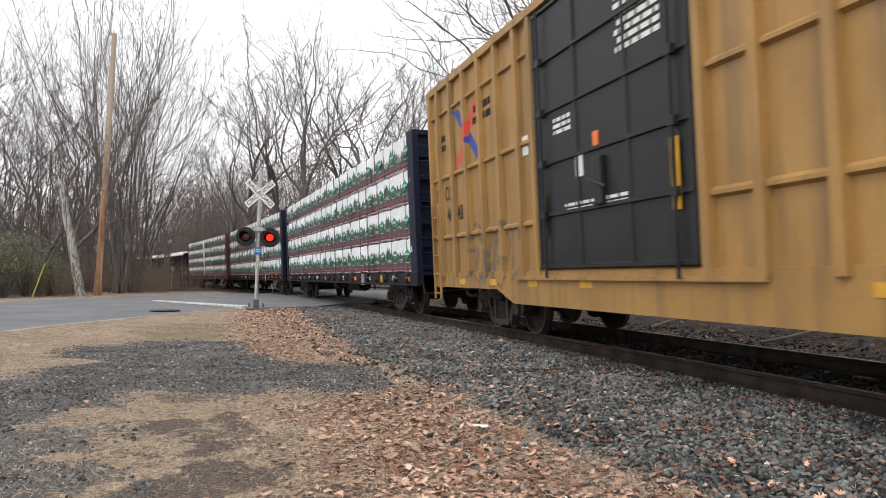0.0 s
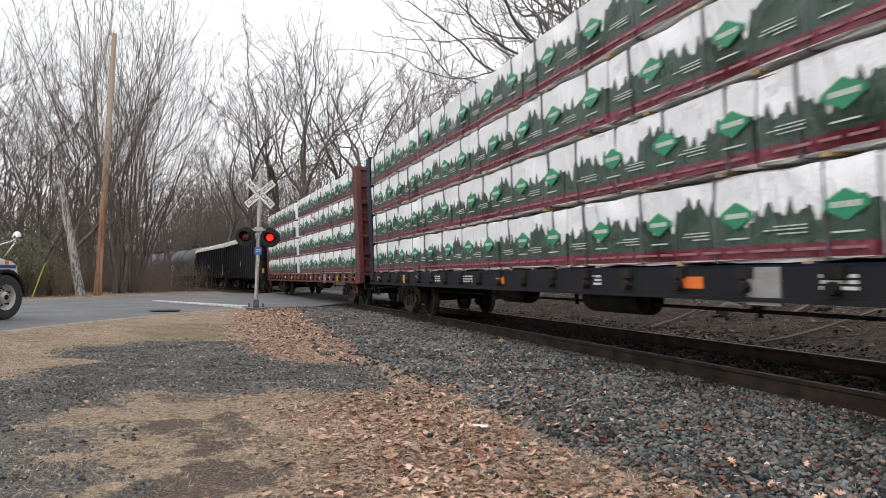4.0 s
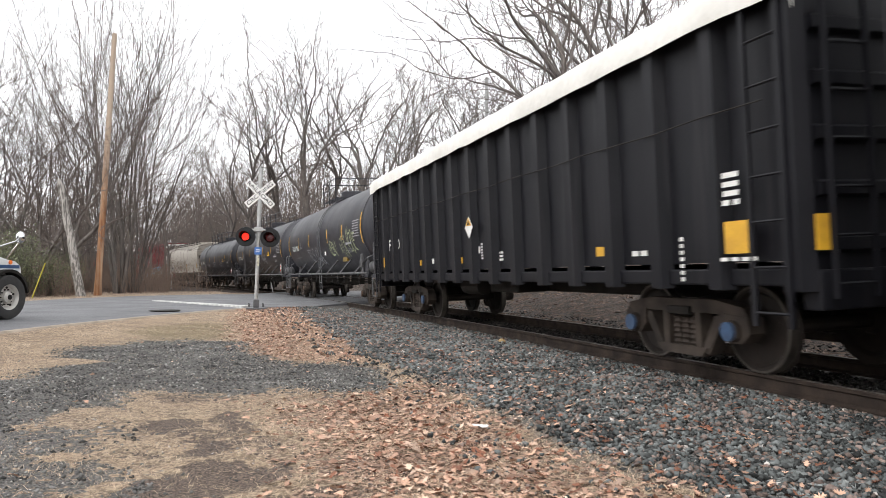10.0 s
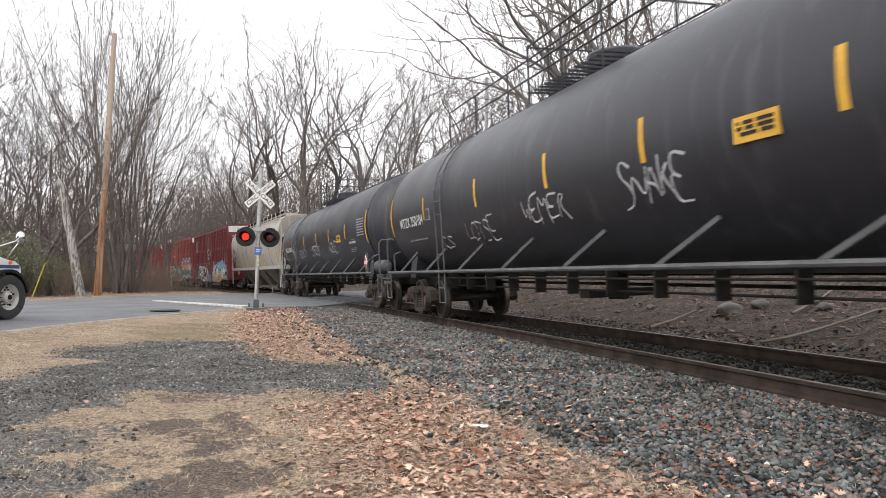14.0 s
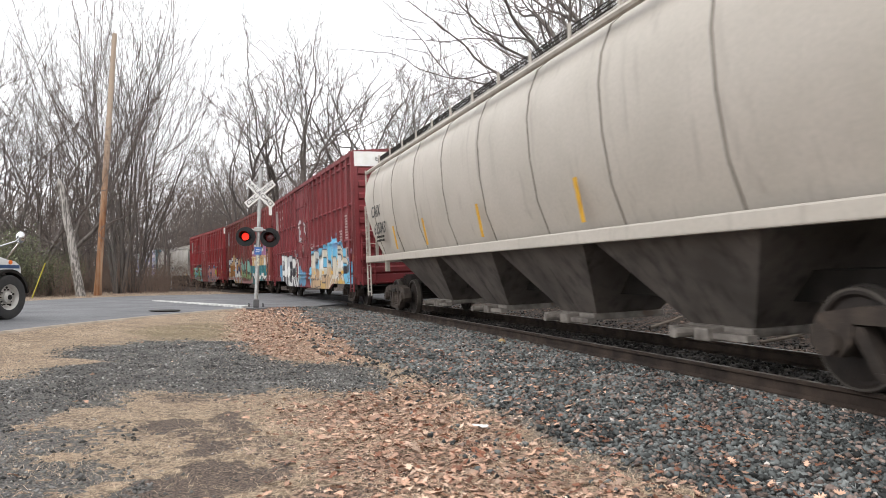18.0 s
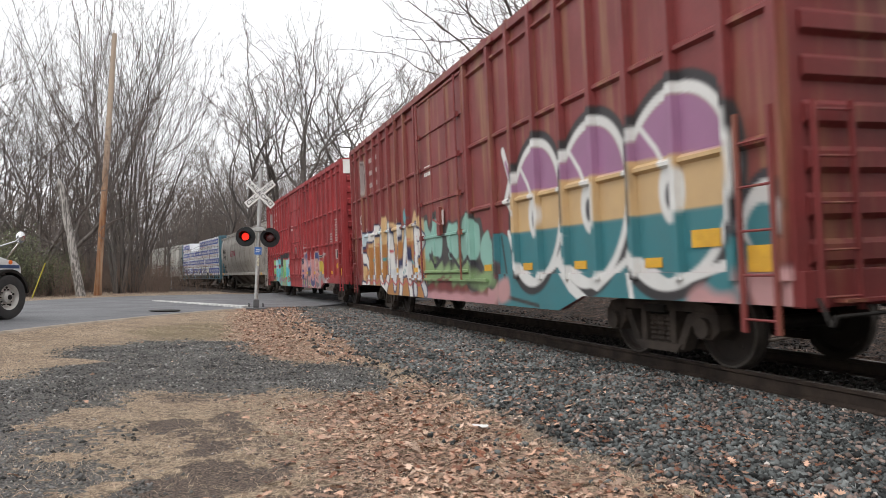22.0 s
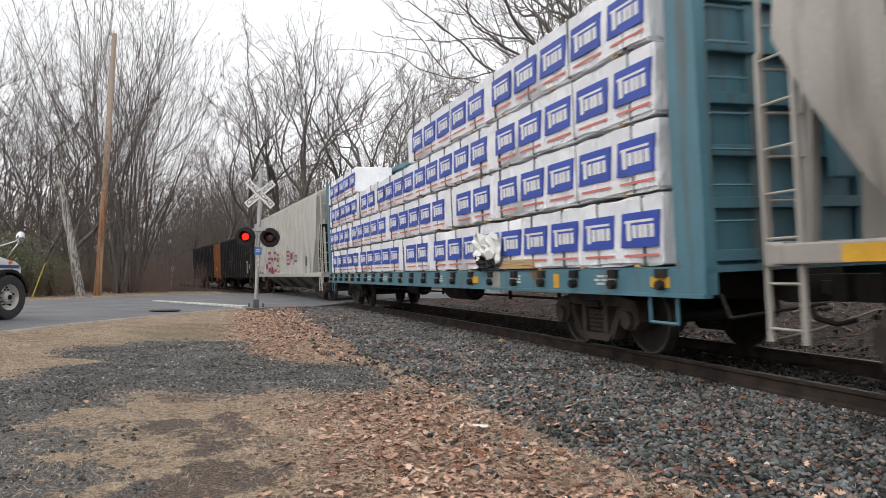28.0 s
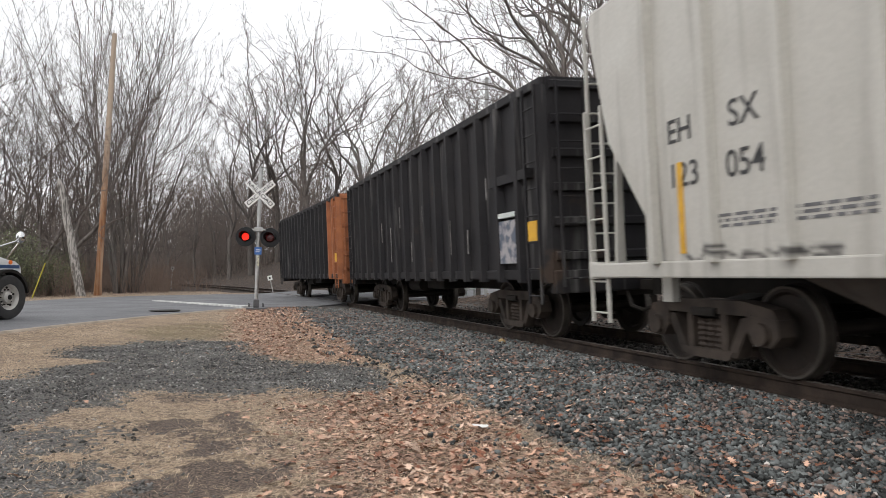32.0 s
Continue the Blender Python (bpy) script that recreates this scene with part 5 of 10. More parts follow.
# ---- box cars ----
def boxcar(label, head, tail, paint, door_paint, door, top, bottom, belts, trim, excess=False, wide=False, sprayed=True):
    car, h = begin_car("box_car", label, "box car", head, tail, 2.6)
    x0 = -1.50
    body = Shape()
    body.box(x0 + 0.01, -h, bottom + 0.22, -x0, h, top - 0.12)
    part("body", body, paint, car)
    fine = 0.03 if sprayed and not wide else 0.06
    rows = list(np.arange(bottom + 0.22, 3.3, fine)) + list(np.arange(3.35, 4.65, 0.065 if not wide else 0.4)) + [top - 0.12]
    part("side_sheet", Shape().sheet(x0, np.linspace(-h, h, int(2 * h / fine) + 1), rows), paint, car)
    roof = Shape()
    roof.prism([(x0 - 0.03, top - 0.12), (-x0 + 0.03, top - 0.12), (-x0 + 0.03, top - 0.06), (0, top + 0.04), (x0 - 0.03, top - 0.06)], "y", -h - 0.02, h + 0.02)
    for k in np.arange(-h + 0.6, h - 0.3, 1.05):
        roof.prism([(x0, top - 0.05), (0, top + 0.045), (-x0, top - 0.05), (-x0, top), (0, top + 0.09), (x0, top)], "y", k - 0.05, k + 0.05)
    part("roof", roof, trim, car, smooth=30)
    d0, d1 = door
    # posts between end and door, each of them a pressed section
    for a, b in ((-h + 0.05, d0 - 0.1), (d1 + 0.1, h - 0.05)):
        o = -1 if a < 0 and b <= 0.1 else 1
        inner, gap = (d1 if o > 0 else -d0), 0.83
        posts = [o * (h - 0.05), o * (inner + 0.1)] + [o * y for y in np.arange(h - ((0.62 if o > 0 else 0.50) if wide else 0.70), inner + 0.45, -gap)]
        for y in posts:
            wd = 0.075 if wide else 0.062
            for sx in (x0, -x0):
                o = -1 if sx < 0 else 1
                part("side_post", Shape().bar([(sx, y - wd), (sx + o * 0.09, y - wd * 0.8), (sx + o * 0.09, y + wd * 0.8), (sx, y + wd)], "z", rows if sx < 0 else (rows[0], rows[-1])), paint, car)
        for z in belts:
            part("belt_rail", Shape().bar([(x0, z - 0.05), (x0 - 0.055, z - 0.02), (x0 - 0.055, z + 0.02), (x0, z + 0.06)], "y", np.linspace(a, b, int((b - a) / fine) + 1)), paint, car)
    part("top_chord", Shape().box(x0 - 0.075, -h, top - 0.24, x0, h, top - 0.1, 0.01), paint, car)
    side = Shape()
    # the side sill hangs deeper between the bogies
    for o in (-1, 1):
        xx = o * 1.5
        side.prism([(-h, bottom + 0.3), (h, bottom + 0.3), (h, bottom), (h - 3.6, bottom), (h - 4.3, bottom - 0.22), (-h + 4.3, bottom - 0.22), (-h + 3.6, bottom), (-h, bottom)], "x", xx - 0.04, xx + 0.04)
    part("side_sill", side, paint, car)
    foot = np.linspace(-h, h, int(2 * h / fine) + 1)
    drop = bottom - 0.22 * np.clip((h - 3.6 - np.abs(foot)) / 0.7, 0, 1)
    levels = np.linspace(0, 1, 22 if sprayed else 3)
    v = [(x0 - 0.043, y, lo + (bottom + 0.3 - lo) * u) for y, lo in zip(foot, drop) for u in levels]
    k = len(levels)
    part("sill_face", Shape().add(v, [(i * k + j, i * k + j + 1, (i + 1) * k + j + 1, (i + 1) * k + j) for i in range(len(foot) - 1) for j in range(k - 1)]), paint, car)
    # plug door with its frame grid, rods and levers
    dm = Shape().box(x0 - 0.05, d0, bottom + 0.32, x0, d1, top - 0.26, 0.02)
    dr = part("door", dm, door_paint, car, "plug door")
    if sprayed:
        part("door_face", Shape().sheet(x0 - 0.053, np.linspace(d0 + 0.02, d1 - 0.02, 105), np.arange(bottom + 0.34, 3.7, 0.03)), door_paint, dr)
    zs = np.linspace(bottom + 0.36, top - 0.32, 6)
    grid = Shape()
    for z in zs:
        grid.bar([(x0 - 0.05, z - 0.035), (x0 - 0.085, z - 0.02), (x0 - 0.085, z + 0.02), (x0 - 0.05, z + 0.035)], "y", np.linspace(d0 + 0.02, d1 - 0.02, 100 if sprayed else 2))
    for y in (d0 + 0.05, d0 + (d1 - d0) * 0.33, d0 + (d1 - d0) * 0.66, d1 - 0.05):
        grid.bar([(x0 - 0.05, y - 0.035), (x0 - 0.08, y - 0.02), (x0 - 0.08, y + 0.02), (x0 - 0.05, y + 0.035)], "z", np.linspace(zs[0], zs[-1], 120 if sprayed else 2))
    part("door_frame", grid, door_paint, dr)
    for y in (d0 + 0.3, d1 - 0.3):
        rods = Shape()
        rods.cyl((x0 - 0.12, y, bottom + 0.2), (x0 - 0.12, y, top - 0.3), 0.022, 8)
        for z in zs[1:-1]:
            rods.box(x0 - 0.14, y - 0.06, z - 0.05, x0 - 0.07, y + 0.06, z + 0.05)
        part("door_rod", rods, door_paint, dr)
    gear_box = Shape().box(x0 - 0.13, (d0 + d1) / 2 - 0.1, bottom + 1.1, x0 - 0.05, (d0 + d1) / 2 + 0.1, bottom + 1.7, 0.02)
    gear_box.tube([(x0 - 0.16, (d0 + d1) / 2 - 0.25, bottom + 1.3), (x0 - 0.16, (d0 + d1) / 2 + 0.2, bottom + 1.45)], 0.02)
    part("door_lever", gear_box, door_paint, dr)
    part("door_track", Shape().bar([(x0 - 0.10, bottom + 0.17), (x0 - 0.04, bottom + 0.17), (x0 - 0.04, bottom + 0.22), (x0 - 0.10, bottom + 0.22)], "y", np.linspace(d0 - 0.9, d1 + 0.9, 160)), trim, car)
    part("door_track", Shape().box(x0 - 0.10, d0 - 1.6, top - 0.24, x0 - 0.06, d1 + 1.6, top - 0.18), trim, car)
    # the end that faces the camera: corrugations between corner posts
    for e in (-1, 1):
        y = e * h
        for i, z in enumerate(np.linspace(bottom + 0.45, top - (0.75 if excess else 0.4), 9)):
            part("end_corrugation", Shape().prism([(y, z - 0.12), (y + e * 0.06, z - 0.07), (y + e * 0.06, z + 0.07), (y, z + 0.12)], "x", x0 + 0.14, -x0 - 0.14), paint, car)
        for sx in (x0 + 0.05, -x0 - 0.05):
            part("corner_post", Shape().box(sx - 0.07, y - 0.04 if e < 0 else y - 0.02, bottom, sx + 0.07, y + 0.05 if e > 0 else y + 0.02, top - 0.12), paint, car)
        if excess:
            part("excess_panel", Shape().box(x0 + 0.02, y - 0.045, top - 0.58, -x0 - 0.02, y + 0.045, top - 0.1), WHITE_PAINT, car, "white height warning panel")
        part("end_sill", Shape().box(x0, y - 0.08, bottom - 0.02, -x0, y + 0.08, bottom + 0.3, 0.015), paint, car)
        ladder(car, x0 - 0.10, y - e * 0.32, bottom - 0.25, bottom + 1.75, paint)
        ladder(car, x0 + 0.36, y + e * 0.13, bottom - 0.05, bottom + 1.75, paint, axis="x")
        part("crossover_step", Shape().box(x0 + 0.3, y + e * 0.02, bottom + 0.02, -x0 - 0.3, y + e * 0.22, bottom + 0.05), trim, car)
        part("cut_lever", Shape().tube([(x0 + 0.05, y + e * 0.18, 0.85), (x0 + 0.05, y + e * 0.30, 0.62), (x0 + 0.1, y + e * 0.30, 0.70), (-0.2, y + e * 0.30, 0.72)], 0.018), STEEL_DARK, car, "steel uncoupling rod")
    if excess:
        lettering("Excess Height Car", 0.13, BLACK_PAINT, car, Matrix.Translation((-0.1, -h - 0.055, top - 0.34)) @ Matrix.Rotation(math.pi / 2, 4, "X"))
    under = Shape().box(-0.35, -h + 0.5, bottom - 0.05, 0.35, h - 0.5, bottom + 0.24)
    under.box(-1.2, -1.4, bottom - 0.25, -0.4, -0.2, bottom + 0.1, 0.03)
    under.cyl((-0.9, 0.4, bottom - 0.02), (-0.9, 1.3, bottom - 0.02), 0.2, 12)
    part("underframe", under, STEEL_DARK, car)
    for k in (2.25, 3.9, 5.55, 7.2):
        for o in (-1, 1):
            mark(car, x0 - 0.045 if wide else x0 - 0.006, o * k, bottom + (0.12 if wide else 0.41), 0.32, 0.11, YELLOW_MARK)
    return car, h, x0


YELLOW_SIDE = side_paint("yellow_car_paint", (0.385, 0.215, 0.062), (0.32, 0.175, 0.05), 0.55, streak=(0.15, 0.095, 0.045), streaks=0.55, cross=(6.70, 3.75, 0.62, 0.55))
BLACK_DOOR = material("black_door_paint", (0.013, 0.013, 0.015), (0.024, 0.024, 0.027), 1.4, 0.5, 0, 0.05, spec=0.3)
car, h, x0 = boxcar("tan yellow ribbed box car with a black plug door", -2.65, 15.31, YELLOW_SIDE, BLACK_DOOR, (-0.16, 3.55), 5.15, 0.82, (1.84, 3.08, 4.42), YELLOW_SIDE, wide=True)


def yellow_work(p):
    p.word("SWOU", 6.9, 4.2, 0.95, 1.95, 0.022, 0.0, (0.10, 0.09, 0.075), [[(0.10, 0.09, 0.075)]], 0.2, 0.3)
    p.word("OB", 6.6, 5.2, 1.0, 1.8, 0.02, 0.0, (0.13, 0.11, 0.09), [[(0.13, 0.11, 0.09)]], 0.2, 0.4)


spray_on(car, ("side_sheet", "side_post", "belt_rail", "sill_face"), yellow_work, 5)
for word, y, z in (("FB", 8.6, 2.72), ("OX", 7.93, 2.72), ("50", 8.6, 2.28), ("46", 7.93, 2.28), ("48", 7.27, 2.28)):
    lettering(word, 0.30, BLACK_PAINT, car, near_side(x0 - 0.006, y, z), squeeze=0.82)
RED_X = material("red_emblem_paint", (0.62, 0.06, 0.04), (0.5, 0.05, 0.04), 3, 0.5)
stencil(car, x0 - 0.057, 0.8, 4.3, 7, 0.9, 0.06, WHITE_PAINT, 3)
stencil(car, x0 - 0.057, 2.7, 3.2, 3, 0.5, 0.05, WHITE_PAINT, 4)
stencil(car, x0 - 0.057, 1.9, 2.0, 2, 1.6, 0.04, WHITE_PAINT, 6)
mark(car, x0 - 0.058, 2.25, 2.5, 0.2, 0.32, WHITE_PAINT, "paper_tag")
mark(car, x0 - 0.09, 0.15, 2.1, 0.14, 0.75, YELLOW_MARK)
mark(car, x0 - 0.09, 3.3, 1.9, 0.08, 0.6, YELLOW_MARK)
mark(car, x0 - 0.058, 1.8, 2.75, 0.14, 0.2, ORANGE_MARK, "orange_sticker")
mark(car, x0 - 0.006, 4.05, 3.05, 0.22, 0.3, WHITE_PAINT, "data_panel")
stencil(car, x0 - 0.006, 5.9, 4.1, 2, 0.9, 0.12, STEEL_DARK, 8)
stencil(car, x0 - 0.006, 8.3, 3.9, 2, 0.5, 0.12, STEEL_DARK, 9)

TEAL, CREAM, INK = (0.03, 0.22, 0.24), (0.62, 0.57, 0.48), (0.02, 0.02, 0.03)
SKY, GOLD, WHITE = (0.16, 0.50, 0.72), (0.62, 0.40, 0.13), (0.72, 0.72, 0.70)
EMBLEM_DARK = material("dark_emblem", (0.05, 0.035, 0.035), (0.08, 0.05, 0.05), 6, 0.6)
PALE_PRINT = material("faded_print", (0.50, 0.42, 0.40), (0.32, 0.24, 0.22), 6, 0.6)
RED_ONE = side_paint("dark_red_paint", (0.200, 0.027, 0.032), (0.155, 0.023, 0.026), 0.5, streak=(0.085, 0.022, 0.022), streaks=0.5, spots=(0.24, 0.07, 0.05), spotted=0.12)
RED_TWO = side_paint("stained_red_paint", (0.205, 0.034, 0.034), (0.165, 0.032, 0.03), 0.55, streak=(0.28, 0.15, 0.075), streaks=0.34)
RED_THREE = side_paint("bright_red_paint", (0.33, 0.034, 0.037), (0.26, 0.029, 0.032), 0.5, streak=(0.13, 0.026, 0.028), streaks=0.4)
TAN, PURPLE, NAVY_INK, MINT, PEACH = (0.50, 0.33, 0.19), (0.33, 0.15, 0.28), (0.02, 0.03, 0.10), (0.24, 0.46, 0.39), (0.62, 0.43, 0.22)


def gold_work(p):
    # blue halo, tan ground and jagged cream letters
    p.blobs([(-1.6, 0.95, 0.4, 0.5), (-2.2, 1.7, 0.5, 0.45), (-3.4, 1.8, 0.7, 0.42), (-4.7, 1.85, 0.7, 0.42), (-5.6, 2.0, 0.6, 0.38), (-6.45, 2.0, 0.6, 0.45), (-7.2, 1.8, 0.6, 0.5), (-7.9, 1.5, 0.55, 0.5), (-8.35, 1.05, 0.5, 0.6), (-5.2, 1.2, 3.4, 0.7),
             (-4.9, 2.42, 0.11, 0.1), (-5.6, 2.46, 0.09, 0.08), (-6.4, 2.56, 0.07, 0.08), (-3.3, 2.3, 0.09, 0.07)], SKY, 0.06)
    p.blobs([(-3.0, 2.0, 0.35, 0.1), (-6.6, 2.15, 0.4, 0.1), (-4.6, 2.02, 0.4, 0.07)], (0.22, 0.22, 0.48), 0.05, 0.08)
    p.band(-1.75, -7.5, 0.5, 1.3, TAN, 0.08)
    p.word("ADENWR", -1.55, -7.75, 0.55, 2.12, 0.125, 0.05, INK, [[TAN, (0.55, 0.42, 0.28), CREAM, CREAM], [TAN, CREAM, CREAM, (0.5, 0.48, 0.46)], [(0.55, 0.36, 0.12), CREAM, WHITE, CREAM]], 0.25, 0.22)
    p.line([(-7.35, 1.2), (-8.05, 1.3)], 0.13, INK)
    p.line([(-7.0, 1.9), (-7.6, 1.72), (-8.1, 1.45)], 0.11, INK)
    p.line([(-7.05, 1.9), (-7.6, 1.72), (-8.0, 1.5)], 0.075, CREAM)
    p.line([(-5.1, 0.62), (-5.5, 0.95), (-5.8, 0.6), (-6.3, 1.0), (-6.9, 1.1)], 0.022, WHITE)
    p.blobs([(-4.35, 1.3, 0.12, 0.1), (-6.55, 1.55, 0.16, 0.12), (-3.4, 1.5, 0.1, 0.12), (-7.35, 1.65, 0.09, 0.14), (-7.0, 0.85, 0.3, 0.1), (-5.6, 1.75, 0.14, 0.09)], (0.62, 0.36, 0.05), 0.04)
    p.word("SEU", -8.05, -8.65, 0.85, 1.15, 0.012, 0.0, INK, [[INK]], 0.2, 0.3)
    # black and white letters with blue beside them
    p.blobs([(6.55, 1.15, 0.5, 0.6), (1.75, 1.55, 0.4, 0.55), (1.25, 1.1, 0.6, 0.45), (0.4, 0.95, 0.9, 0.35)], (0.10, 0.27, 0.42), 0.12)
    p.blobs([(1.75, 1.85, 0.2, 0.22), (1.3, 1.0, 0.3, 0.12)], (0.30, 0.42, 0.36), 0.08)
    p.band(6.1, 1.35, 0.5, 1.95, INK, 0.14)
    p.word("PHERO", 6.35, 1.45, 0.5, 2.05, 0.12, 0.06, INK, [[WHITE], [(0.62, 0.62, 0.60), WHITE, WHITE], [WHITE, WHITE, (0.50, 0.50, 0.52)]], 0.1, 0.16)
    p.line([(5.9, 2.02), (5.5, 2.14), (5.2, 1.98)], 0.018, WHITE)
    p.line([(2.6, 2.1), (2.2, 2.3), (1.9, 2.12)], 0.018, WHITE)
    # silver scrawls high on the door
    p.word("E", 0.95, 0.4, 2.6, 3.5, 0.10, 0.02, (0.2, 0.05, 0.05), [[(0.42, 0.40, 0.42)]], 0.1, 0.2)
    p.word("R", -0.25, -0.7, 2.75, 3.35, 0.06, 0.012, (0.2, 0.05, 0.05), [[(0.48, 0.46, 0.47)]], 0.1, 0.2)
    p.word("YAT", -1.75, -2.55, 2.15, 2.5, 0.016, 0.0, WHITE, [[(0.52, 0.46, 0.46)]], 0.2, 0.2)
    p.word("NOL", -8.65, -9.15, 1.7, 1.98, 0.018, 0.0, WHITE, [[(0.42, 0.32, 0.50)]], 0.2, 0.2)


def banded_work(p):
    teal = (0.028, 0.185, 0.215)
    p.band(-2.75, -8.75, 0.5, 1.75, teal, 0.08)
    for cy, ry in ((-7.58, 1.02), (-5.85, 0.94), (-4.22, 0.88)):
        e = np.hypot((p.y - cy + 0.12 * (p.z - 2)) / ry, (p.z - 1.98) / 1.08)
        p.coat((1.13 - e) * 0.9, (0.015, 0.015, 0.02))
        p.coat((1.02 - e) * 0.9, WHITE)
        p.coat((0.90 - e) * 0.9, teal)
        p.coat(np.minimum((0.90 - e) * 0.9, p.z - 1.73), (0.58, 0.39, 0.19))
        p.coat(np.minimum((0.90 - e) * 0.9, p.z - 2.33 - 0.05 * (p.y - cy)), PURPLE)
        p.line([(cy + ry * 0.55, 2.75), (cy + ry * 0.25, 2.45), (cy + ry * 0.05, 2.15)], 0.035, WHITE)
        hole = np.hypot((p.y - cy) / 0.23, (p.z - 1.95) / 0.36)
        p.coat((1 - hole) * 0.23, WHITE)
        p.coat((0.42 - np.hypot((p.y - cy - 0.03) / 0.20, (p.z - 1.9) / 0.36)) * 0.2, (0.03, 0.03, 0.04))
    p.line([(-3.1, 3.1), (-3.35, 2.6), (-3.15, 2.3), (-3.45, 2.05)], 0.075, WHITE)
    p.line([(-3.2, 2.9), (-3.4, 2.5)], 0.04, PURPLE)
    p.line([(-3.2, 1.75), (-3.5, 1.2), (-4.2, 0.95), (-4.9, 1.25), (-5.2, 1.6)], 0.055, WHITE)
    p.line([(-4.9, 1.25), (-5.3, 0.9), (-5.9, 0.62)], 0.08, WHITE)
    p.line([(-5.2, 1.15), (-6.0, 0.9), (-6.7, 1.25), (-6.8, 0.7)], 0.05, WHITE)
    p.line([(-6.7, 1.3), (-7.5, 0.95), (-8.4, 1.15)], 0.055, WHITE)
    p.line([(-2.9, 1.7), (-3.15, 0.7), (-4.3, 0.6)], 0.03, (0.02, 0.02, 0.02))
    p.blobs([(-9.0, 0.9, 0.45, 0.28), (-8.3, 0.75, 0.4, 0.16), (-3.0, 0.8, 0.3, 0.2), (-2.5, 0.8, 0.3, 0.3)], (0.50, 0.27, 0.27), 0.12, 0.06)
    p.blobs([(-8.9, 1.62, 0.32, 0.38)], INK, 0.05)
    p.blobs([(-8.9, 1.56, 0.27, 0.33)], WHITE, 0.05)
    p.blobs([(-8.92, 1.46, 0.22, 0.24)], teal, 0.05)
    # mint and green on the door
    p.blobs([(1.3, 1.6, 0.5, 0.8), (0.5, 1.7, 0.7, 0.7), (-0.5, 1.6, 0.6, 0.6), (-1.5, 1.5, 0.7, 0.75), (-2.3, 1.3, 0.5, 0.55)], (0.035, 0.035, 0.035), 0.12)
    p.blobs([(1.2, 1.75, 0.34, 0.45), (0.45, 1.85, 0.42, 0.42), (-0.55, 1.75, 0.36, 0.42), (-1.45, 1.7, 0.45, 0.5), (-2.25, 1.45, 0.34, 0.4)], MINT, 0.12)
    p.blobs([(0.9, 1.15, 0.8, 0.26), (-0.9, 1.1, 0.9, 0.25), (-2.1, 0.98, 0.5, 0.2)], (0.22, 0.34, 0.15), 0.12, 0.05)
    p.line([(1.0, 1.5), (0.6, 1.25), (0.1, 1.45)], 0.05, (0.02, 0.02, 0.03))
    p.line([(-0.2, 1.6), (-0.9, 1.2), (-1.4, 1.4), (-1.9, 1.15)], 0.045, (0.02, 0.02, 0.03))
    p.band(1.4, -2.6, 0.5, 0.74, (0.50, 0.25, 0.27), 0.05, 0.06)
    # white letters with navy edges on a peach flame
    flame = 2.25 + 0.38 * np.abs(np.sin(p.y * 2.1)) * np.abs(np.sin(p.y * 0.9 + 0.4)) + 0.1 * np.sin(p.y * 9)
    p.coat(np.minimum(np.minimum(p.y - 1.35, 8.0 - p.y), flame - np.clip(p.y - 6.5, 0, 2) * 0.75 - p.z), PEACH, 0.05)
    p.band(7.6, 1.4, 0.5, 1.9, (0.42, 0.19, 0.05), 0.06)
    p.word("STUVAR", 8.1, 1.3, 0.55, 2.42, 0.115, 0.065, NAVY_INK, [[WHITE, WHITE, (0.55, 0.66, 0.70)], [(0.62, 0.64, 0.66), WHITE, WHITE]], 0.12, 0.16)
    p.line([(7.6 - 0.35 * k, 0.82 + (0.12 if k % 2 else 0.0)) for k in range(18)], 0.022, (0.50, 0.06, 0.08))
    for k in range(26):
        p.blobs([(1.6 + 5.6 * p.rng.random(), 1.1 + 0.9 * p.rng.random(), 0.045, 0.045)], ((0.5, 0.06, 0.08), (0.05, 0.30, 0.34))[k % 2], 0.0)
    p.blobs([(3.05, 2.55, 0.3, 0.2)], (0.10, 0.36, 0.42), 0.14)


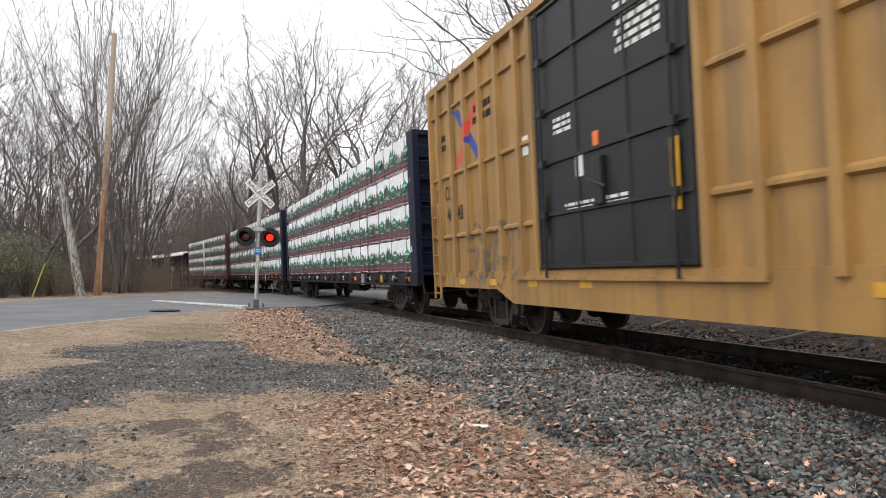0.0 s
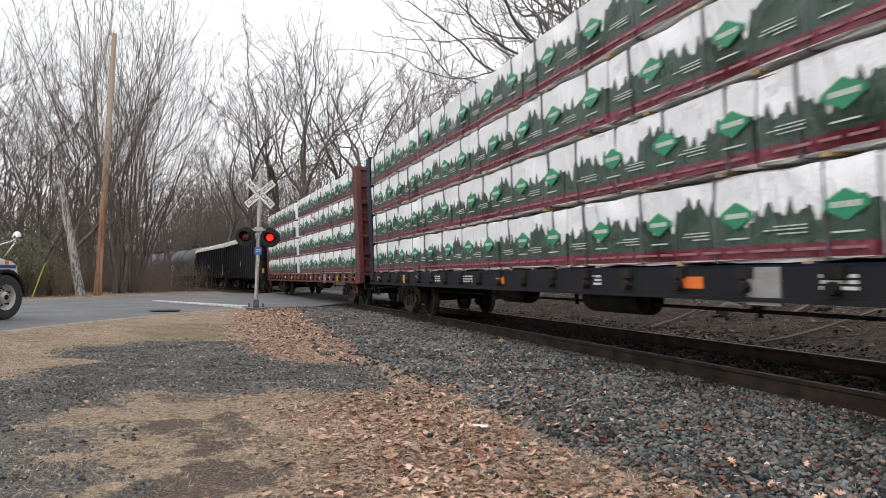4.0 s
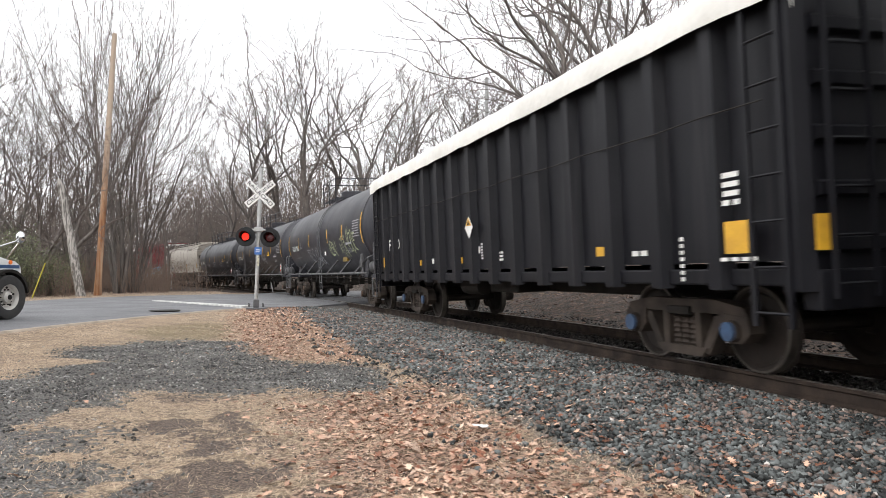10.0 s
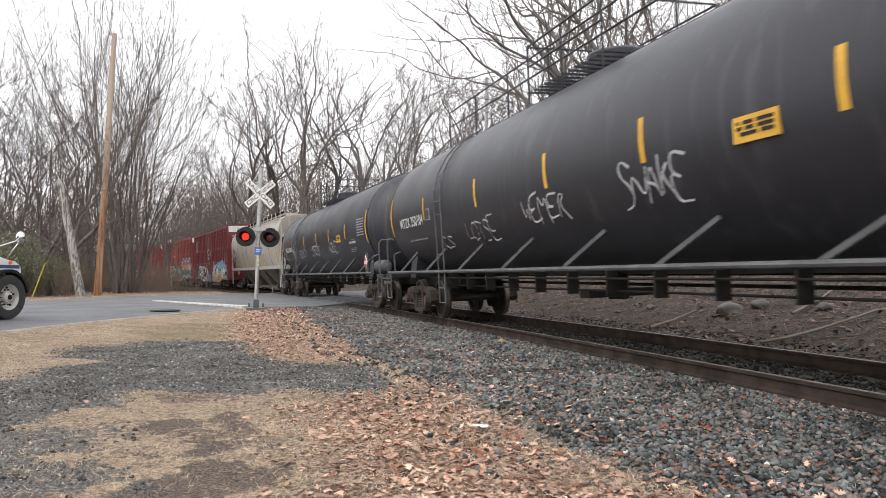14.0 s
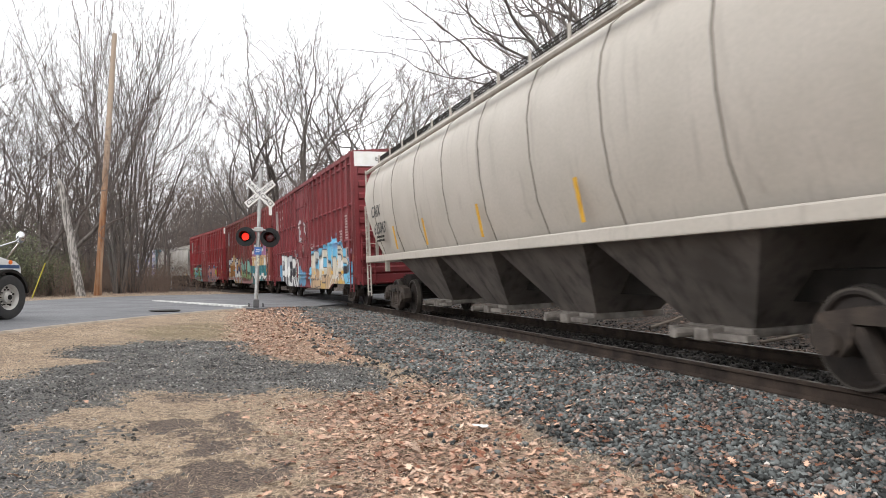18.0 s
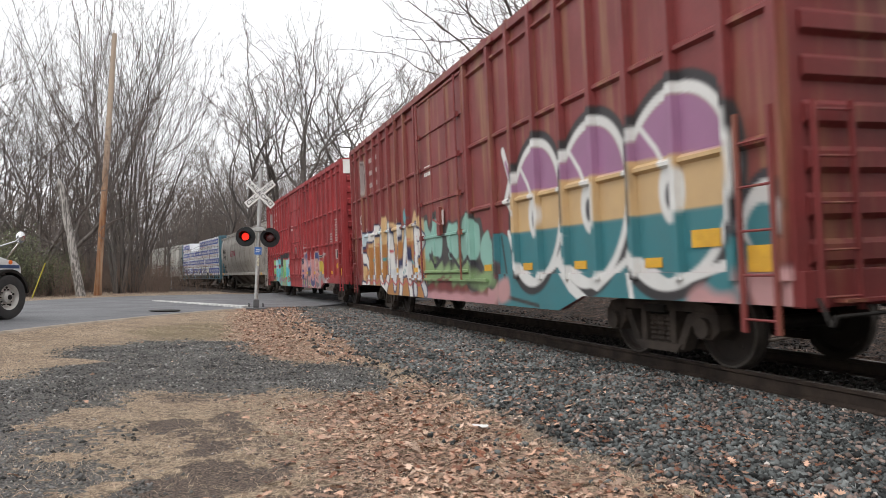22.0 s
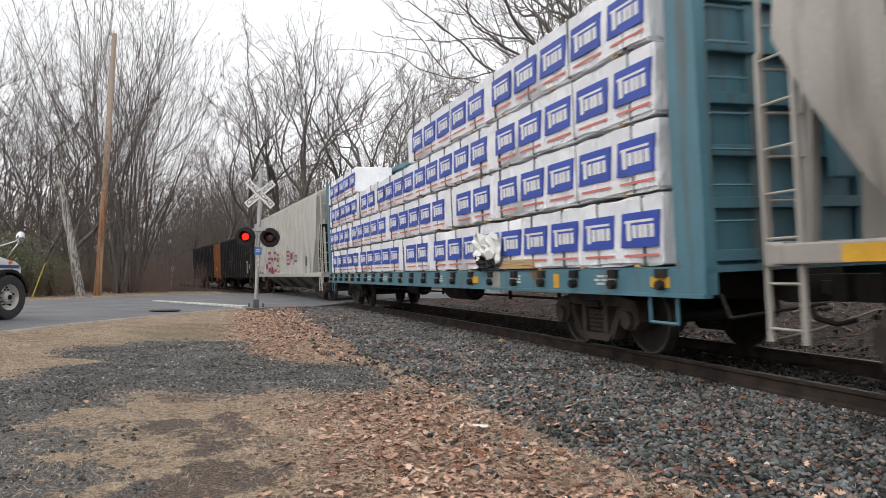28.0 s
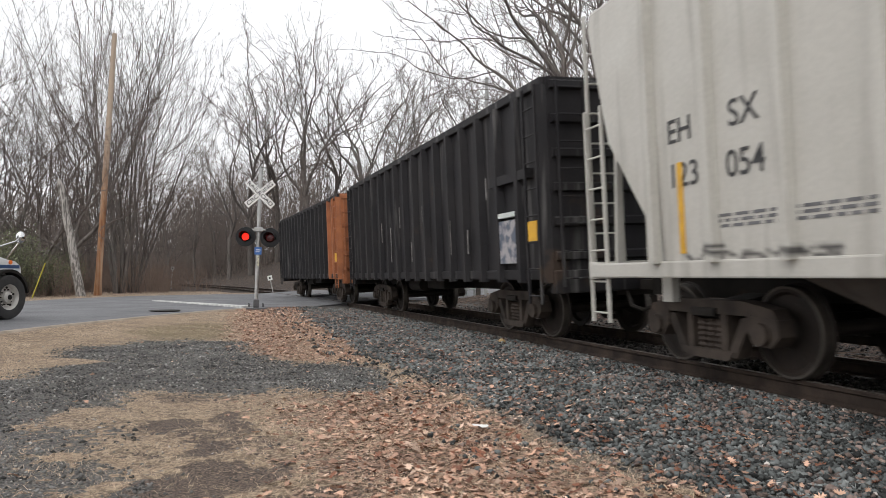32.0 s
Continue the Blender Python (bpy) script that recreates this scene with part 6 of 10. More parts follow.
def pink_work(p):
    pink = (0.52, 0.25, 0.24)
    p.band(-1.15, -5.4, 0.5, 1.75, pink, 0.10)
    p.blobs([(-2.6, 0.75, 1.0, 0.2), (-4.4, 0.72, 0.7, 0.2)], (0.30, 0.05, 0.07), 0.1, 0.05)
    p.blobs([(-2.0, 0.78, 0.6, 0.1), (-3.1, 0.70, 0.5, 0.08)], (0.20, 0.36, 0.10), 0.08, 0.04)
    p.word("AWUG", -1.25, -5.1, 0.55, 2.0, 0.12, 0.05, (0.60, 0.36, 0.34), [[(0.03, 0.045, 0.16), (0.03, 0.05, 0.20), (0.05, 0.05, 0.09)], [(0.10, 0.09, 0.11), (0.05, 0.07, 0.20)]], 0.1, 0.2)
    p.word("AWUG", -1.35, -5.0, 0.75, 1.85, 0.05, 0.0, pink, [[pink, (0.56, 0.36, 0.30)]], 0.1, 0.3)
    p.blobs([(-5.4, 0.9, 0.5, 0.5), (-5.9, 0.75, 0.4, 0.22)], (0.30, 0.28, 0.28), 0.12, 0.06)
    p.blobs([(-5.5, 0.75, 0.25, 0.22)], (0.36, 0.07, 0.07), 0.06, 0.05)
    frame_path = [(-4.85, 2.0), (-4.98, 1.78), (-6.22, 1.92), (-6.15, 1.42), (-5.85, 1.36)]
    p.line(frame_path, 0.055, (0.55, 0.53, 0.51))
    p.line(frame_path, 0.03, (0.035, 0.035, 0.035))
    p.blobs([(-5.45, 1.45, 0.36, 0.2)], (0.50, 0.38, 0.06), 0.06)
    p.word("WET", -6.15, -6.85, 0.72, 0.98, 0.02, 0.0, WHITE, [[(0.50, 0.46, 0.46)]], 0.2, 0.3)
    p.word("IE", -1.75, -2.2, 2.1, 2.5, 0.014, 0.0, WHITE, [[(0.56, 0.46, 0.46)]], 0.2, 0.3)
    p.word("YE", 0.45, -0.25, 1.1, 1.6, 0.012, 0.0, WHITE, [[(0.46, 0.20, 0.20)]], 0.2, 0.3)
    # turquoise and green letters edged with red over black
    p.blobs([(6.9, 1.3, 0.75, 0.75), (5.5, 1.6, 1.0, 0.5), (4.2, 1.75, 0.9, 0.45), (3.0, 1.75, 1.0, 0.5), (2.5, 1.1, 0.7, 0.7)], (0.03, 0.03, 0.035), 0.10)
    p.band(6.9, 2.1, 0.5, 1.5, (0.16, 0.42, 0.26), 0.1)
    aqua, leaf = (0.13, 0.48, 0.54), (0.20, 0.46, 0.17)
    p.word("SBRIKE", 7.5, 2.0, 0.52, 2.0, 0.13, 0.055, (0.48, 0.03, 0.06), [[leaf, (0.30, 0.50, 0.24)], [aqua, aqua, (0.36, 0.60, 0.62)], [(0.12, 0.40, 0.40), aqua], [leaf, leaf, aqua]], 0.1, 0.16)
    p.line([(5.4, 0.8), (4.9, 1.0), (4.4, 0.75), (3.9, 0.95), (3.5, 0.7)], 0.04, (0.36, 0.10, 0.26))
    p.blobs([(3.2, 1.05, 0.26, 0.16)], (0.50, 0.04, 0.07), 0.04)


def emblem(p, y):
    """The faded oval mark high on the rear half, painted across a post."""
    p.blobs([(y, 4.02, 0.27, 0.55)], (0.40, 0.34, 0.32), 0.02)
    p.blobs([(y, 4.05, 0.19, 0.42)], (0.10, 0.06, 0.055), 0.03)
    p.line([(y, 4.4), (y, 3.7)], 0.05, (0.34, 0.28, 0.27))
    p.line([(y - 0.12, 4.25), (y, 4.1), (y + 0.12, 4.25)], 0.03, (0.34, 0.28, 0.27))


SPRAYED_PARTS = ("side_sheet", "side_post", "belt_rail", "sill_face", "door_face", "door_frame", "door_track")
for label, head, tail, paint, number, work in (("dark red box car with gold and blue spray-painted letters", 198.5, 217.1, RED_ONE, "203", gold_work),
                                               ("rust-streaked red box car covered in striped spray paint", 218.98, 237.45, RED_TWO, "118", banded_work),
                                               ("bright red box car with pink and turquoise spray paint", 239.15, 257.95, RED_THREE, "616", pink_work)):
    car, h, x0 = boxcar(label, head, tail, paint, paint, (-1.45, 1.70), 5.2, 0.78, (2.25, 3.42, 4.75), paint, excess=True)
    spray_on(car, SPRAYED_PARTS, lambda p: (emblem(p, h - 1.6), work(p)), int(head))
    lettering("CP", 0.30, WHITE_PAINT, car, near_side(x0 - 0.006, h - 1.16, 2.78), squeeze=0.85)
    lettering("220", 0.30, WHITE_PAINT, car, near_side(x0 - 0.006, h - 1.16, 2.32), squeeze=0.72)
    lettering(number, 0.30, WHITE_PAINT, car, near_side(x0 - 0.006, h - 1.96, 2.32), squeeze=0.72)
    stencil(car, x0 - 0.006, h - 1.16, 1.95, 4, 0.5, 0.035, PALE_PRINT, 10)
    for k in range(3):
        stencil(car, x0 - 0.006, h - 2.75, 4.42 - 0.36 * k, 1, 1.3, 0.13, PALE_PRINT, 11 + k, "faded_print")
    if paint is not RED_TWO:
        stencil(car, x0 - 0.006, -h + 2.05, 2.62, 5, 0.6, 0.055, PALE_PRINT, 12)
        stencil(car, x0 - 0.006, -h + 1.15, 3.1, 10, 0.55, 0.055, PALE_PRINT, 13)
        mark(car, x0 - 0.006, -h + 1.15, 1.85, 0.62, 0.36, PALE_PRINT, "data_panel")
        mark(car, x0 - 0.012, -h + 1.06, 1.85, 0.34, 0.28, BLACK_DOOR, "data_panel")
    if paint is not RED_ONE:
        mark(car, x0 - 0.012, -h + 1.12, 1.42, 0.44, 0.18, YELLOW_MARK, "notice")
        mark(car, x0 - 0.05, -h + 0.35, 1.2, 0.3, 0.24, YELLOW_MARK, "notice")
    # red and white strip at the corner
    for k, z in enumerate(np.arange(1.15, 2.75, 0.26)):
        mark(car, x0 - 0.045, -h + 0.035, z, 0.07, 0.25, WHITE_PAINT if k % 2 else RED_X, "corner_strip")
    stencil(car, x0 - 0.057, 0.9, 3.4, 2, 0.5, 0.08, WHITE_PAINT, 14)
    mark(car, x0 - 0.088, -0.1, 2.25, 0.12, 0.3, PALE_PRINT, "data_panel")


# ---- centre-beam flat cars with wrapped lumber ----
def wrap_material(name, logo):
    """Printed plastic wrap: white above, a printed foot, creases and grime."""
    m = bpy.data.materials.new(name)
    m.use_nodes = True
    n, l = m.node_tree.nodes, m.node_tree.links
    bsdf = n["Principled BSDF"]
    co = n.new("ShaderNodeTexCoord")
    sep = n.new("ShaderNodeSeparateXYZ")
    l.new(co.outputs["Object"], sep.inputs[0])

    def calc(op, a, b=None):
        x = n.new("ShaderNodeMath")
        x.operation = op
        for k, val in enumerate((a, b)):
            if val is None:
                continue
            if hasattr(val, "links"):
                l.new(val, x.inputs[k])
            else:
                x.inputs[k].default_value = val
        return x.outputs[0]

    def noise_at(s, d, sc=(1, 1, 1), kind="NOISE"):
        mp = n.new("ShaderNodeMapping")
        mp.inputs["Scale"].default_value = sc
        l.new(co.outputs["Object"], mp.inputs["Vector"])
        t = n.new("ShaderNodeTexNoise")
        t.inputs["Scale"].default_value, t.inputs["Detail"].default_value = s, d
        l.new(mp.outputs[0], t.inputs["Vector"])
        return t.outputs[0]

    def mix(fac, a, b):
        x = n.new("ShaderNodeMixRGB")
        for sock, val in ((0, fac), (1, a), (2, b)):
            if hasattr(val, "links"):
                l.new(val, x.inputs[sock])
            else:
                x.inputs[sock].default_value = val
        return x.outputs[0]

    y, z = sep.outputs[1], sep.outputs[2]
    # shade of the creases is put into the wrap colour as broad grey noise
    crease = noise_at(2.2, 3, (1, 1, 2.2))
    col = mix(crease, (0.90, 0.905, 0.925, 1), (0.70, 0.705, 0.735, 1))
    if logo == "forest":
        # a row of spruces: sharp spires of uneven height
        tri = calc("POWER", calc("ABSOLUTE", calc("SUBTRACT", calc("FRACT", calc("ADD", calc("MULTIPLY", y, 5.2), calc("MULTIPLY", noise_at(40, 1, (0, 0.2, 1)), 0.25))), 0.5)), 1.5)
        tri2 = calc("ABSOLUTE", calc("SUBTRACT", calc("FRACT", calc("MULTIPLY", y, 8.3)), 0.5))
        line = calc("ADD", calc("ADD", calc("MULTIPLY", tri, 0.32), calc("MULTIPLY", tri2, 0.14)), calc("MULTIPLY", noise_at(1.3, 4, (0, 1, 0)), 1.15))
        face = calc("GREATER_THAN", calc("ABSOLUTE", sep.outputs[0]), 0.57)
        wood = calc("MULTIPLY", calc("LESS_THAN", z, calc("ADD", line, -0.60)), face)
        col = mix(wood, col, mix(crease, (0.030, 0.060, 0.048, 1), (0.052, 0.085, 0.068, 1)))
        foot = calc("MULTIPLY", calc("LESS_THAN", z, -0.25), face)
        col = mix(foot, col, (0.16, 0.022, 0.04, 1))
        col = mix(calc("LESS_THAN", z, -0.372), col, (0.62, 0.60, 0.58, 1))
    l.new(col, bsdf.inputs["Base Color"])
    bsdf.inputs["Roughness"].default_value = 0.42
    b = n.new("ShaderNodeBump")
    b.inputs["Strength"].default_value, b.inputs["Distance"].default_value = 0.8, 0.13
    folds = calc("ABSOLUTE", calc("SUBTRACT", noise_at(2.2, 3, (1, 1.5, 0.6)), 0.5))
    # long slanting pull folds
    slant = n.new("ShaderNodeMapping")
    slant.inputs["Rotation"].default_value, slant.inputs["Scale"].default_value = (radians(38), 0, 0), (1, 3.4, 0.55)
    l.new(co.outputs["Object"], slant.inputs["Vector"])
    pull = n.new("ShaderNodeTexNoise")
    pull.inputs["Scale"].default_value, pull.inputs["Detail"].default_value = 2.6, 3
    l.new(slant.outputs[0], pull.inputs["Vector"])
    pulls = calc("ABSOLUTE", calc("SUBTRACT", pull.outputs[0], 0.5))
    l.new(calc("ADD", calc("ADD", folds, calc("MULTIPLY", pulls, 0.8)), calc("MULTIPLY", calc("ABSOLUTE", calc("SUBTRACT", noise_at(9.0, 2, (1, 0.8, 1.2)), 0.5)), 0.18)), b.inputs["Height"])
    l.new(b.outputs[0], bsdf.inputs["Normal"])
    return m


FOREST_WRAP = wrap_material("white_forest_wrap", "forest")
BLUE_WRAP = wrap_material("white_blue_wrap", "blue")
GREEN_INK = material("green_wrap_ink", (0.018, 0.27, 0.13), (0.03, 0.22, 0.11), 2.0, 0.45)
PALE_INK = material("pale_wrap_ink", (0.62, 0.66, 0.63), (0.5, 0.54, 0.52), 3.0, 0.5)
BLUE_INK = material("blue_wrap_ink", (0.025, 0.07, 0.42), (0.03, 0.065, 0.34), 2.0, 0.45)
FOOT_INK = material("faint_foot_ink", (0.34, 0.17, 0.18), (0.22, 0.08, 0.09), 6.0, 0.5)
RED_INK = material("red_wrap_ink", (0.65, 0.16, 0.13), (0.6, 0.2, 0.16), 2.0, 0.5)
RAW_WOOD = material("sawn_lumber", (0.52, 0.36, 0.19), (0.44, 0.29, 0.14), 2.0, 0.75, 0, 0.1, 30, stretch=(1, 0.2, 6))
DARK_GAP = material("wrap_strap", (0.10, 0.10, 0.105), (0.16, 0.16, 0.165), 4.0, 0.7)


def pack_mesh(length, seed, wrap):
    """A wrapped stack of boards, a little slack at its faces."""
    rng = random.Random(seed)
    nx, ny, nz = 2, max(int(length / 0.3), 4), 4
    w, hgt = 1.22, 0.80
    bm = bmesh.new()
    bmesh.ops.create_cube(bm, size=1, matrix=Matrix.Diagonal((w, length, hgt, 1)))
    bmesh.ops.bevel(bm, geom=bm.edges[:], offset=0.025, segments=2, affect="EDGES")
    bmesh.ops.bisect_plane(bm, geom=bm.verts[:] + bm.edges[:] + bm.faces[:], plane_co=(0, 0, 0.1), plane_no=(0, 0, 1))
    for k in range(1, ny):
        bmesh.ops.bisect_plane(bm, geom=bm.verts[:] + bm.edges[:] + bm.faces[:], plane_co=(0, -length / 2 + k * length / ny, 0), plane_no=(0, 1, 0))
    for p in bm.verts:
        p.co.x += rng.uniform(-0.02, 0.02)
        p.co.z += rng.uniform(-0.016, 0.016)
    return Shape().take(bm).mesh("lumber_pack", wrap, 50)


def forest_print(length, seed):
    rng = random.Random(seed)
    sh, bars = [], Shape()
    x = -0.61 - 0.022
    k = -length / 2 + rng.uniform(0.25, 0.5)
    while k < length / 2 - 0.3:
        sh.append(Shape().prism([(k - 0.21, 0.055), (k - 0.21, 0.005), (k, -0.10), (k + 0.21, 0.005), (k + 0.21, 0.055), (k, 0.155)], "x", x - 0.004, x + 0.02))
        for a in (-0.15, -0.09, -0.03, 0.03, 0.09):
            bars.box(x - 0.008, k + a, 0.005, x - 0.003, k + a + 0.045, 0.052)
        bars.box(x - 0.003, k - 0.14, -0.19, x + 0.004, k + 0.14, -0.175)
        if k + 0.75 < length / 2:
            for row, z in enumerate((-0.10, -0.13, -0.165)):
                a = k + 0.40
                while a < k + (0.72, 0.80, 0.66)[row]:
                    w = rng.uniform(0.03, 0.09)
                    bars.box(x - 0.003, a, z - 0.006, x + 0.004, a + w, z + 0.006)
                    a += w + 0.022
        k += rng.choice((1.05, 1.22, 1.22))
    foot = Shape()
    k = -length / 2 + 0.1
    while k < length / 2 - 0.3:
        e = k + rng.uniform(0.2, 0.45)
        foot.box(x - 0.003, k, -0.315, x + 0.004, min(e, length / 2 - 0.05), -0.29)
        k = e + 0.08
    return sh, bars, foot


def blue_print(length, seed):
    sh, bars, foot = [], Shape(), Shape()
    x = -0.61 - 0.022
    k = -length / 2 + 0.42
    while k < length / 2 - 0.3:
        sh.append(Shape().prism([(k - 0.35, -0.19), (k + 0.40, -0.19), (k + 0.35, 0.22), (k - 0.40, 0.22)], "x", x - 0.001, x + 0.02))
        for i, a in enumerate((-0.22, -0.10, 0.02, 0.12, 0.24)):
            bars.box(x - 0.002, k - a - 0.045, -0.11 + (0.03 if i else 0), x + 0.001, k - a + 0.045, 0.07 if i else 0.11)
        bars.box(x - 0.002, k - 0.28, 0.10, x + 0.001, k + 0.30, 0.13)
        foot.box(x + 0.004, k - 0.36, -0.30, x + 0.008, k + 0.34, -0.27)
        k += 0.92
    return sh, bars, foot


PACKS = {}


def pack(kind, length, variant):
    key = (kind, length, variant)
    if key not in PACKS:
        seed = int(length * 100) + variant * 7
        wrap = FOREST_WRAP if kind == "forest" else BLUE_WRAP
        sh, bars, foot = (forest_print if kind == "forest" else blue_print)(length, seed)
        ink = GREEN_INK if kind == "forest" else BLUE_INK
        strap = []
        for u in (-0.33, 0.33) if length < 3 else (-0.4, -0.13, 0.13, 0.4):
            strap.append(Shape().box(-0.628, u * length - 0.007, -0.405, 0.615, u * length + 0.007, 0.406).mesh("strap", DARK_GAP))
        PACKS[key] = (pack_mesh(length - 0.03, seed, wrap), [q.mesh("printed_logo", ink) for q in sh], bars.mesh("fine_print", PALE_INK if kind == "forest" else WHITE_PAINT),
                      foot.mesh("printed_foot", FOOT_INK if kind == "forest" else RED_INK), strap)
    return PACKS[key]


def put_pack(car, kind, length, variant, y, z):
    body, logo, lines, foot, strap = pack(kind, length, variant)
    random_shift = random.uniform(-0.012, 0.012)
    for x in (-0.87, 0.87):
        turn = Matrix.Identity(4) if x < 0 else Matrix.Rotation(math.pi, 4, "Z")
        ob = part("lumber_pack", body, None, car, "lumber pack in white printed wrap", at=Matrix.Translation((x + random_shift, y, z)) @ turn)
        if x < 0:
            # only the side towards the road is printed and strapped in view
            for me in logo:
                part("printed_logo", me, None, ob, "green lozenge" if kind == "forest" else "blue block")
            part("fine_print", lines, None, ob, kind="stuff")
            part("printed_foot", foot, None, ob, kind="stuff")
            for me in strap:
                part("strap", me, None, ob)


LATH = Shape().box(-1.46, -0.05, -0.02, 1.46, 0.05, 0.02).mesh("lath", RAW_WOOD)


def centerbeam(label, head, tail, paint, kind, plan, deck=1.14, top=4.58):
    """plan: for each tier, pairs of start and pack lengths measured from the tail."""
    car, h = begin_car("centre_beam_car", label, "flat car", head, tail, 2.9)
    deck_sh = Shape()
    deck_sh.box(-1.45, -h, deck - 0.07, 1.45, h, deck)
    part("deck", deck_sh, paint, car)
    for x in (-1.48, 1.48):
        o = -1 if x < 0 else 1
        sill = Shape()
        sill.box(x - 0.03, -h, deck - 0.30, x + 0.03, h, deck - 0.03)
        sill.box(x - 0.06, -h, deck - 0.33, x + 0.06, h, deck - 0.29)
        part("side_sill", sill, GRIME_NAVY if paint is NAVY else paint, car)
        for y in np.arange(-h + 0.7, h - 0.4, 0.98):
            part("winch", Shape().cyl((x + o * 0.01, y, deck - 0.2), (x + o * 0.12, y, deck - 0.2), 0.055, 8).box(min(x, x + o * 0.08), y - 0.09, deck - 0.12, max(x, x + o * 0.08), y + 0.09, deck - 0.02), STEEL_DARK, car)
    part("centre_sill", Shape().box(-0.3, -h, 0.72, 0.3, h, deck - 0.07), STEEL_DARK, car)
    # bulkheads: posts, sheet and ribs
    for e in (-1, 1):
        y = e * (h - 0.24)
        bk = part("bulkhead", Shape().box(-1.44, y - 0.10, deck, 1.44, y + 0.02 * e + 0.06, top - 0.05), paint, car, "steel end bulkhead")
        for x in (-1.42, 1.42):
            part("bulkhead_post", Shape().box(x - 0.08, y - 0.24, deck - 0.3, x + 0.08, y + 0.24, top, 0.015), paint, bk)
        part("bulkhead_post", Shape().box(-0.12, y - 0.2, deck - 0.1, 0.12, y + 0.2, top), paint, bk)
        for z in np.linspace(deck + 0.1, top - 0.06, 7):
            part("bulkhead_rib", Shape().box(-1.4, y - 0.2, z - 0.06, 1.4, y + 0.2, z + 0.06, 0.01), paint, bk)
        for x in (-0.72, 0.72):
            part("bulkhead_stiffener", Shape().box(x - 0.06, y - 0.16, deck, x + 0.06, y + 0.16, top - 0.05), paint, bk)
        for z in np.linspace(deck + 0.45, top - 0.4, 8):
            part("rung", Shape().cyl((-1.36, y + e * 0.26, z), (-0.86, y + e * 0.26, z), 0.014, 6), paint, bk)
        part("hand_brake_box", Shape().box(0.2, y + e * 0.2, deck + 0.9, 0.5, y + e * 0.3, deck + 1.5, 0.02), paint, bk)
        part("step_stirrup", Shape().tube([(-1.48, e * (h - 0.5), deck - 0.3), (-1.48, e * (h - 0.5), 0.52), (-1.48, e * (h - 1.0), 0.52), (-1.48, e * (h - 1.0), deck - 0.3)], 0.02), paint, car)
        part("cut_lever", Shape().tube([(-1.4, e * (h + 0.1), 0.85), (-1.4, e * (h + 0.22), 0.62), (-0.2, e * (h + 0.25), 0.70)], 0.018), STEEL_DARK, car)
    beam = Shape()
    beam.box(-0.18, -h + 0.4, top - 0.2, 0.18, h - 0.4, top - 0.06, 0.01)
    for y in np.arange(-h + 1.2, h - 0.8, 1.6):
        beam.beam((0, y, deck), (0, y, top - 0.1), 0.16, 0.14)
        beam.beam((0, y, deck), (0, y + 0.8, top - 0.1), 0.1, 0.1)
    part("centre_beam", beam, paint, car, smooth=30)
    for i, tier in enumerate(plan):
        for k, (start, length) in enumerate(tier):
            put_pack(car, kind, length, (i * 3 + k) % 3, h - 0.5 - start - length / 2, deck + 0.425 + i * 0.852)
            for u in (-0.35, 0.0, 0.35):
                part("lath", LATH, None, car, at=Matrix.Translation((0, h - 0.5 - start - length / 2 + u * length, deck + 0.02 + i * 0.852)))
    if paint is OXIDE:
        for i, tier in enumerate(plan):
            for start, length in tier:
                part("sticker", Shape().cyl((-1.515, h - 0.62 - start, deck + 0.62 + i * 0.852), (-1.475, h - 0.62 - start, deck + 0.62 + i * 0.852), 0.055, 14), ORANGE_MARK, car, "round orange sticker")
    for k, y in enumerate((-h + 1.9, -h + 4.6, -2.6, 2.2, 4.1, h - 5.2)):
        stencil(car, -1.512, y, deck - 0.10, 3, (0.5, 0.36, 0.2)[k % 3], 0.028, PALE_INK, 90 + k)
    for y in (-h + 0.75, -h + 6.4, 0.6, h - 1.2):
        mark(car, -1.515, y, deck - 0.165, 0.34, 0.12, YELLOW_MARK if paint is TEAL_CAR else ORANGE_MARK)
    for y in (-h + 3.2, h - 4.0):
        mark(car, -1.515, y, deck - 0.165, 0.16, 0.20, YELLOW_MARK)
    # train pipe, brake rods and cross ties below the floor
    for x, z, rr in ((-0.95, 0.86, 0.03), (-0.75, 0.64, 0.022), (0.6, 0.7, 0.022)):
        part("brake_pipe", Shape().cyl((x, -h + 3.6, z), (x, h - 3.6, z), rr, 6), STEEL_DARK, car)
    for y in np.arange(-h + 4.2, h - 4.0, 1.9):
        part("cross_tie", Shape().box(-1.3, y - 0.06, deck - 0.36, 1.3, y + 0.06, deck - 0.07).box(-0.98, y - 0.02, 0.6, -0.93, y + 0.02, deck - 0.3), STEEL_DARK, car)
    part("brake_cylinder", Shape().cyl((-0.7, 1.2, 0.72), (-0.7, 2.2, 0.72), 0.2, 14), STEEL_DARK, car, smooth=40)
    part("air_reservoir", Shape().cyl((-0.75, -2.6, 0.72), (-0.75, -1.2, 0.72), 0.22, 14), STEEL_DARK, car, smooth=40)
    part("plate_frame", Shape().box(-1.525, -h + 5.2, deck - 0.36, -1.50, -h + 5.6, deck - 0.02).box(-1.53, -h + 5.26, deck - 0.32, -1.52, -h + 5.54, deck - 0.06), GREY_PAINT, car)
    return car, h


